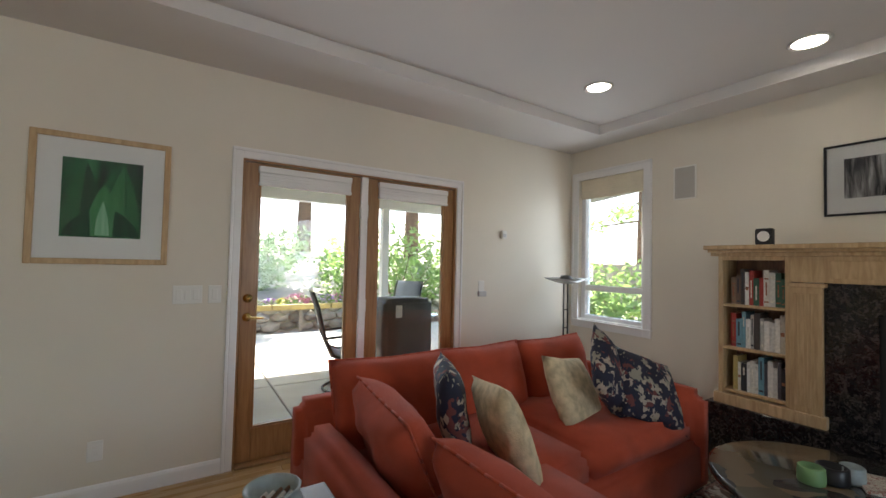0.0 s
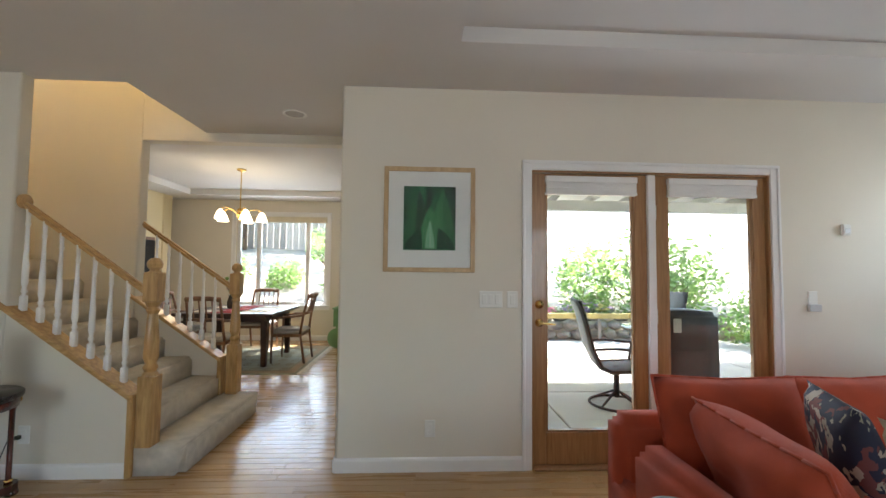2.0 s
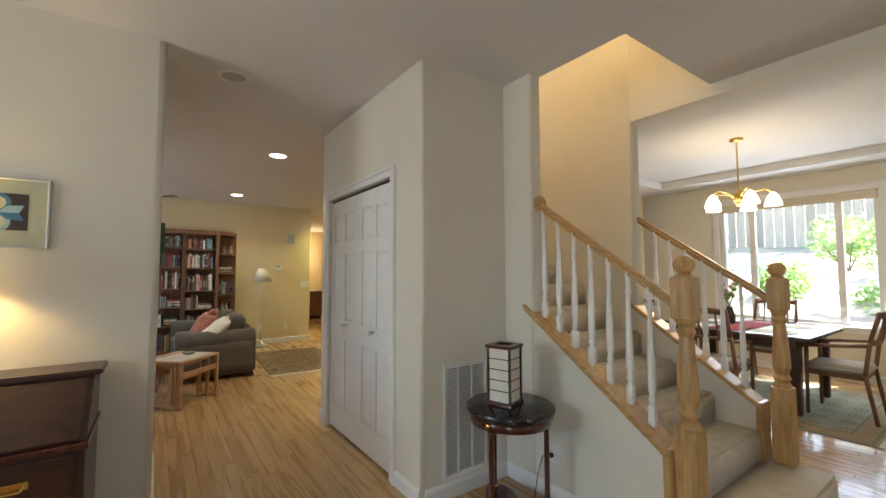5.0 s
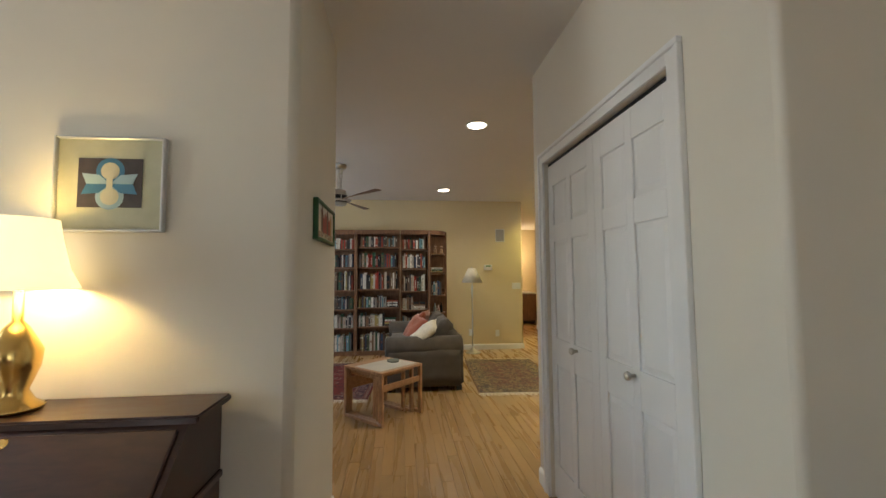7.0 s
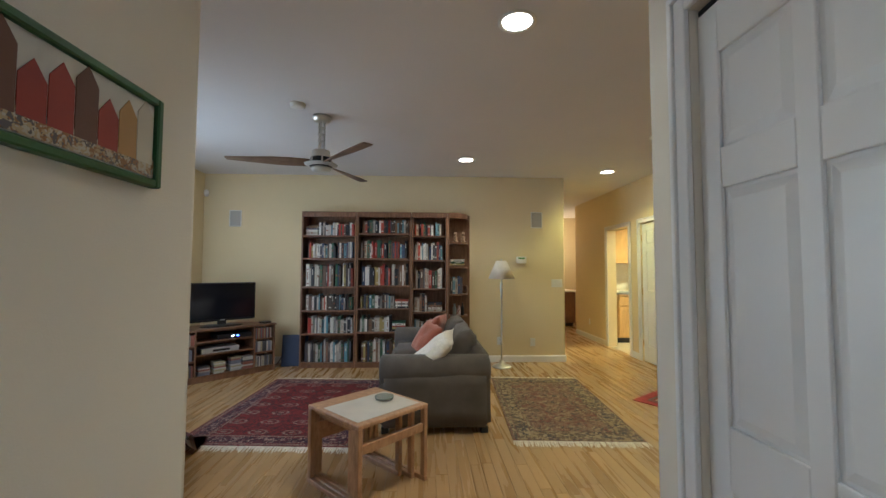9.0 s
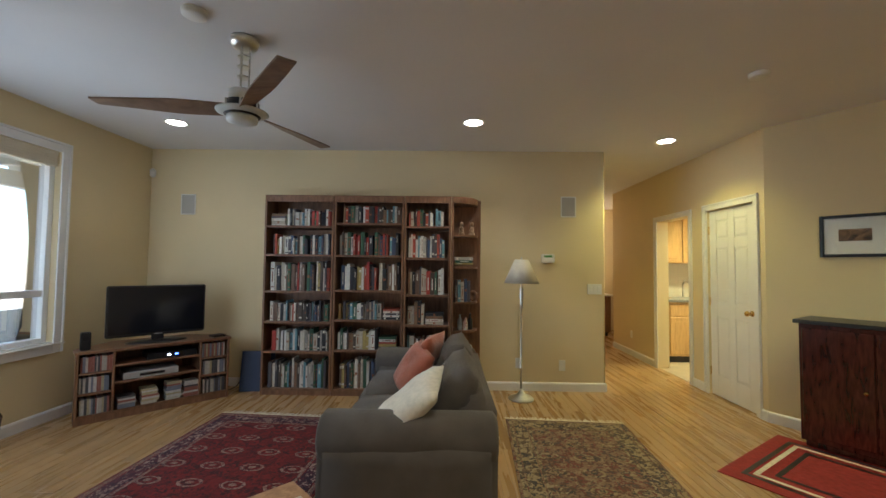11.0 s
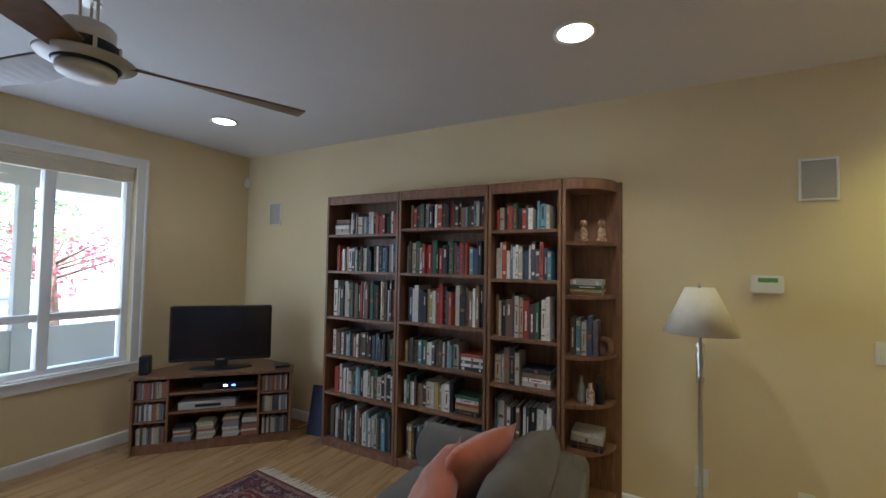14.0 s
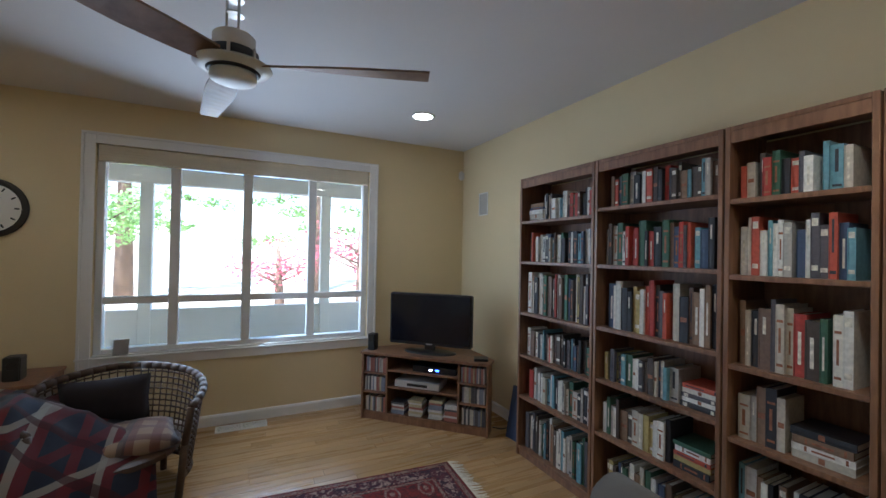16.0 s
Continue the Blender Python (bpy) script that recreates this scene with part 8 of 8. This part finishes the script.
for k in range(26):
    rnd = random.Random(300 + k)
    x, r = 0.6 + k * 0.2 + rnd.uniform(-0.06, 0.06), rnd.uniform(0.13, 0.22)
    root = thing("flowering_plant", (x, 9.62 + rnd.uniform(0, 0.4), 0.40), "low bedding plant in flower along the stone wall", "plant", "bedding plants")
    bm = bmesh.new()
    leaves(bm, (0, 0, r * 0.5), r, 60, 0.05, rnd, 0.6)
    tagged(part("foliage", bm, M["leaf"], root), kind="stuff")
    bm = bmesh.new()
    leaves(bm, (0, 0, r * 0.8), r * 0.9, 70, 0.04, rnd, 0.5)
    tagged(part("blossom", bm, M["bloom"], root), kind="stuff")
for k, (x, y, z, h, r) in enumerate(((1.5, 17, 1.9, 12, 2.6), (4.8, 16, 1.7, 11, 2.4), (8.5, 14.5, 1.4, 12, 2.8), (-2.5, 21, 2.6, 12, 2.8), (-7, 18, 2.0, 11, 2.6), (11.5, 4.2, -0.3, 12, 2.6), (12.5, 7.4, -0.2, 12, 2.8), (13.5, 1.6, -0.3, 11, 2.4), (-3.0, -14, -0.4, 12, 3.0), (-9.5, -15, -0.4, 12, 3.0))):
    tree((x, y, z), h, r, 90 + k)
tree((-9.6, -8.2, -0.4), 2.9, 1.5, 130, False, "leaf_red", "small red-leaved maple by the porch", 20)
tree((-7.6, -9.8, -0.4), 2.4, 1.3, 131, False, "leaf_red", "small red-leaved maple by the porch", 20)
tree((-3.6, -7.5, -0.4), 4.2, 1.6, 132, False, "leaf", "small green garden tree")

# front porch outside the family room
fp2 = thing("front_porch", (-6.6, -2.3, -0.1), "grey painted front porch with posts and a solid rail", "porch")
part("deck", box(-4.0, -1.2, -0.2, 4.0, 1.2, 0.0), M["concrete"], fp2)
for x in (-2.6, -1.1, 1.15, 3.2):
    part("post", box(x - 0.07, -1.1, 0, x + 0.07, -0.96, 2.45, 0.004), M["outdoor_paint"], fp2)
part("rail_wall", box(-4.0, -1.08, 0.0, 4.0, -0.98, 0.82, 0.004), M["outdoor_paint"], fp2)
part("beam", box(-4.0, -1.12, 2.45, 4.0, -0.94, 2.66, 0.004), M["outdoor_paint"], fp2)
for k in range(12):
    part("rafter", box(-3.9 + k * 0.68, -1.4, 2.66, -3.9 + k * 0.68 + 0.05, 1.2, 2.80), M["outdoor_paint"], fp2)
part("roof_deck", box(-4.1, -1.5, 2.80, 4.1, 1.2, 2.85), M["outdoor_paint"], fp2)

# fence beyond the living room window and behind the garden
fence = thing("garden_fence", (10.2, 3.5, -0.3), "weathered brown board fence", "fence")
for k in range(40):
    part("board", box(-0.012, -4.0 + k * 0.2, 0.05, 0.012, -4.0 + k * 0.2 + 0.19, 1.75 + 0.02 * (k % 2), 0.003), M["fence"], fence)
for z in (0.4, 1.4):
    part("rail", box(0.013, -4.0, z, 0.05, 4.0, z + 0.09), M["fence"], fence)
shed = thing("garden_fence", (-2.6, 18.5, 2.0), "weathered brown board fence", "fence", "", 90)
for k in range(36):
    part("board", box(-0.012, -4.6 + k * 0.27, -0.6, 0.012, -4.6 + k * 0.27 + 0.255, 1.6 + 0.02 * (k % 2), 0.003), M["fence"], shed)


def patio_chair(at, turn):
    """Swivel sling chair; faces -y in its own frame."""
    root = thing("patio_chair", at, "grey sling swivel patio chair on a round base", "patio chair", "patio chairs", turn)
    bm = bmesh.new()
    prof = [(-0.26, 0.46), (-0.22, 0.425), (0.10, 0.40), (0.20, 0.44), (0.28, 0.62), (0.36, 0.95), (0.42, 1.12)]
    top = []
    for y, z in prof:
        top.append([bm.verts.new((x, y, z)) for x in (-0.25, 0.25)])
    for a, b in zip(top, top[1:]):
        bm.faces.new((a[0], a[1], b[1], b[0]))
    bmesh.ops.subdivide_edges(bm, edges=bm.edges[:], cuts=2, use_grid_fill=True)
    bmesh.ops.solidify(bm, geom=bm.faces[:], thickness=0.03)
    part("sling", bm, M["sling"], root, "grey padded sling", True)
    for x in (-0.27, 0.27):
        part("side_rail", pipe([(x, y, z) for y, z in prof], 0.014), M["iron_paint"], root, "", True)
        part("arm", pipe([(x, -0.20, 0.40), (x * 1.08, -0.24, 0.62), (x * 1.08, 0.05, 0.64), (x, 0.28, 0.62)], 0.014), M["iron_paint"], root, "", True)
    part("swivel_post", rod((0, 0, 0.08), (0, 0, 0.41), 0.03), M["iron_paint"], root)
    for k in range(4):
        a = radians(45 + 90 * k)
        part("spoke", rod((0, 0, 0.16), (0.27 * math.cos(a), 0.27 * math.sin(a), 0.02), 0.012), M["iron_paint"], root)
    part("base_ring", pipe([(0.28 * math.cos(2 * math.pi * k / 24), 0.28 * math.sin(2 * math.pi * k / 24), 0.014) for k in range(25)], 0.014), M["iron_paint"], root, "", True)
    return root


pc = patio_chair((2.68, 5.15, -0.06), 78)
copy_thing(pc, pose(4.15, 6.9, -0.06, 0, 0, -60))
copy_thing(pc, pose(1.25, 4.6, -0.06, 0, 0, 100))
pt = thing("patio_table", (3.75, 5.95, -0.06), "round glass-topped patio table with iron legs", "patio table")
part("glass_top", lathe([(0.55, 0.70), (0.56, 0.705), (0.55, 0.715)], 40), surface("grey_table_glass", (0.25, 0.28, 0.28), 0.08, bump=0), pt, "", True)
for k in range(4):
    a = radians(45 + 90 * k)
    part("leg", pipe([(0.45 * math.cos(a), 0.45 * math.sin(a), 0), (0.20 * math.cos(a), 0.20 * math.sin(a), 0.35), (0.40 * math.cos(a), 0.40 * math.sin(a), 0.70)], 0.014), M["iron_paint"], pt, "", True)
bb = thing("barbecue_cover", (3.30, 5.05, -0.06), "dark covered barbecue on the patio", "barbecue")
part("cover", shifted(soft_block(0.62, 0.50, 1.02, 0.05, 5, 0.02), 0, 0, 0), M["iron_paint"], bb, "", True)
part("tag", box(-0.20, -0.262, 0.82, -0.12, -0.255, 0.96), M["grille_grey"], bb, "small grey tag")

# ---- floor boards, last ----
rng = random.Random(5)
board_root = bpy.data.objects["floor_base"]
BW = 0.078


def inside(x, y):
    if x < -4.25:
        return -1.0 < y < 8.3 and x > -13.3
    if x < -3.3:
        return -1.0 < y < 8.7
    if x < 0.02:
        return -2.0 < y < 8.72
    return -2.0 < y < 3.66


def board_mesh(verts, faces, x0, x1, y0, y1):
    g, e = 0.0005, 0.0014
    n = len(verts)
    verts += [(x0 + g, y0 + g, -0.012), (x1 - g, y0 + g, -0.012), (x1 - g, y1 - g, -0.012), (x0 + g, y1 - g, -0.012),
              (x0 + g, y0 + g, -e), (x1 - g, y0 + g, -e), (x1 - g, y1 - g, -e), (x0 + g, y1 - g, -e),
              (x0 + g + e, y0 + g + e, 0), (x1 - g - e, y0 + g + e, 0), (x1 - g - e, y1 - g - e, 0), (x0 + g + e, y1 - g - e, 0)]
    for a in (0, 4):
        for i in range(4):
            j = (i + 1) % 4
            faces.append((n + a + i, n + a + j, n + a + 4 + j, n + a + 4 + i))
    faces.append((n + 8, n + 9, n + 10, n + 11))


rest_v, rest_f = [], []
shared = {}
count = 0
for row in range(int(10.8 / BW)):
    y0 = -2.0 + row * BW
    x = -13.4 - rng.random() * 0.8
    while x < 4.66:
        w = rng.choice((0.6, 0.8, 0.9, 1.1, 1.3, 1.5))
        full, ym = w, y0 + BW / 2
        if ym > 3.66 and x < 0.05 < x + w:
            w = 0.05 - x
        xm = x + w / 2
        if inside(xm, ym) and w > 0.05:
            if -7.4 < xm < -1.2 and 1.0 < ym < 3.6 and count < 300:
                if w not in shared:
                    v, f = [], []
                    board_mesh(v, f, -w / 2, w / 2, -BW / 2, BW / 2)
                    me = bpy.data.meshes.new("floor_board")
                    me.from_pydata(v, [], f)
                    me.materials.append(M["floor_oak"])
                    shared[w] = me
                ob = new("floor_board", shared[w])
                ob.location = (xm, ym, 0)
                ob.parent = board_root
                count += 1
            else:
                board_mesh(rest_v, rest_f, x, x + w, y0, y0 + BW)
        x += full
me = bpy.data.meshes.new("floor")
me.from_pydata(rest_v, [], rest_f)
me.materials.append(M["floor_oak_far"])
tagged(new("floor", me), "honey oak strip floor with narrow boards", "floor", kind="structure")
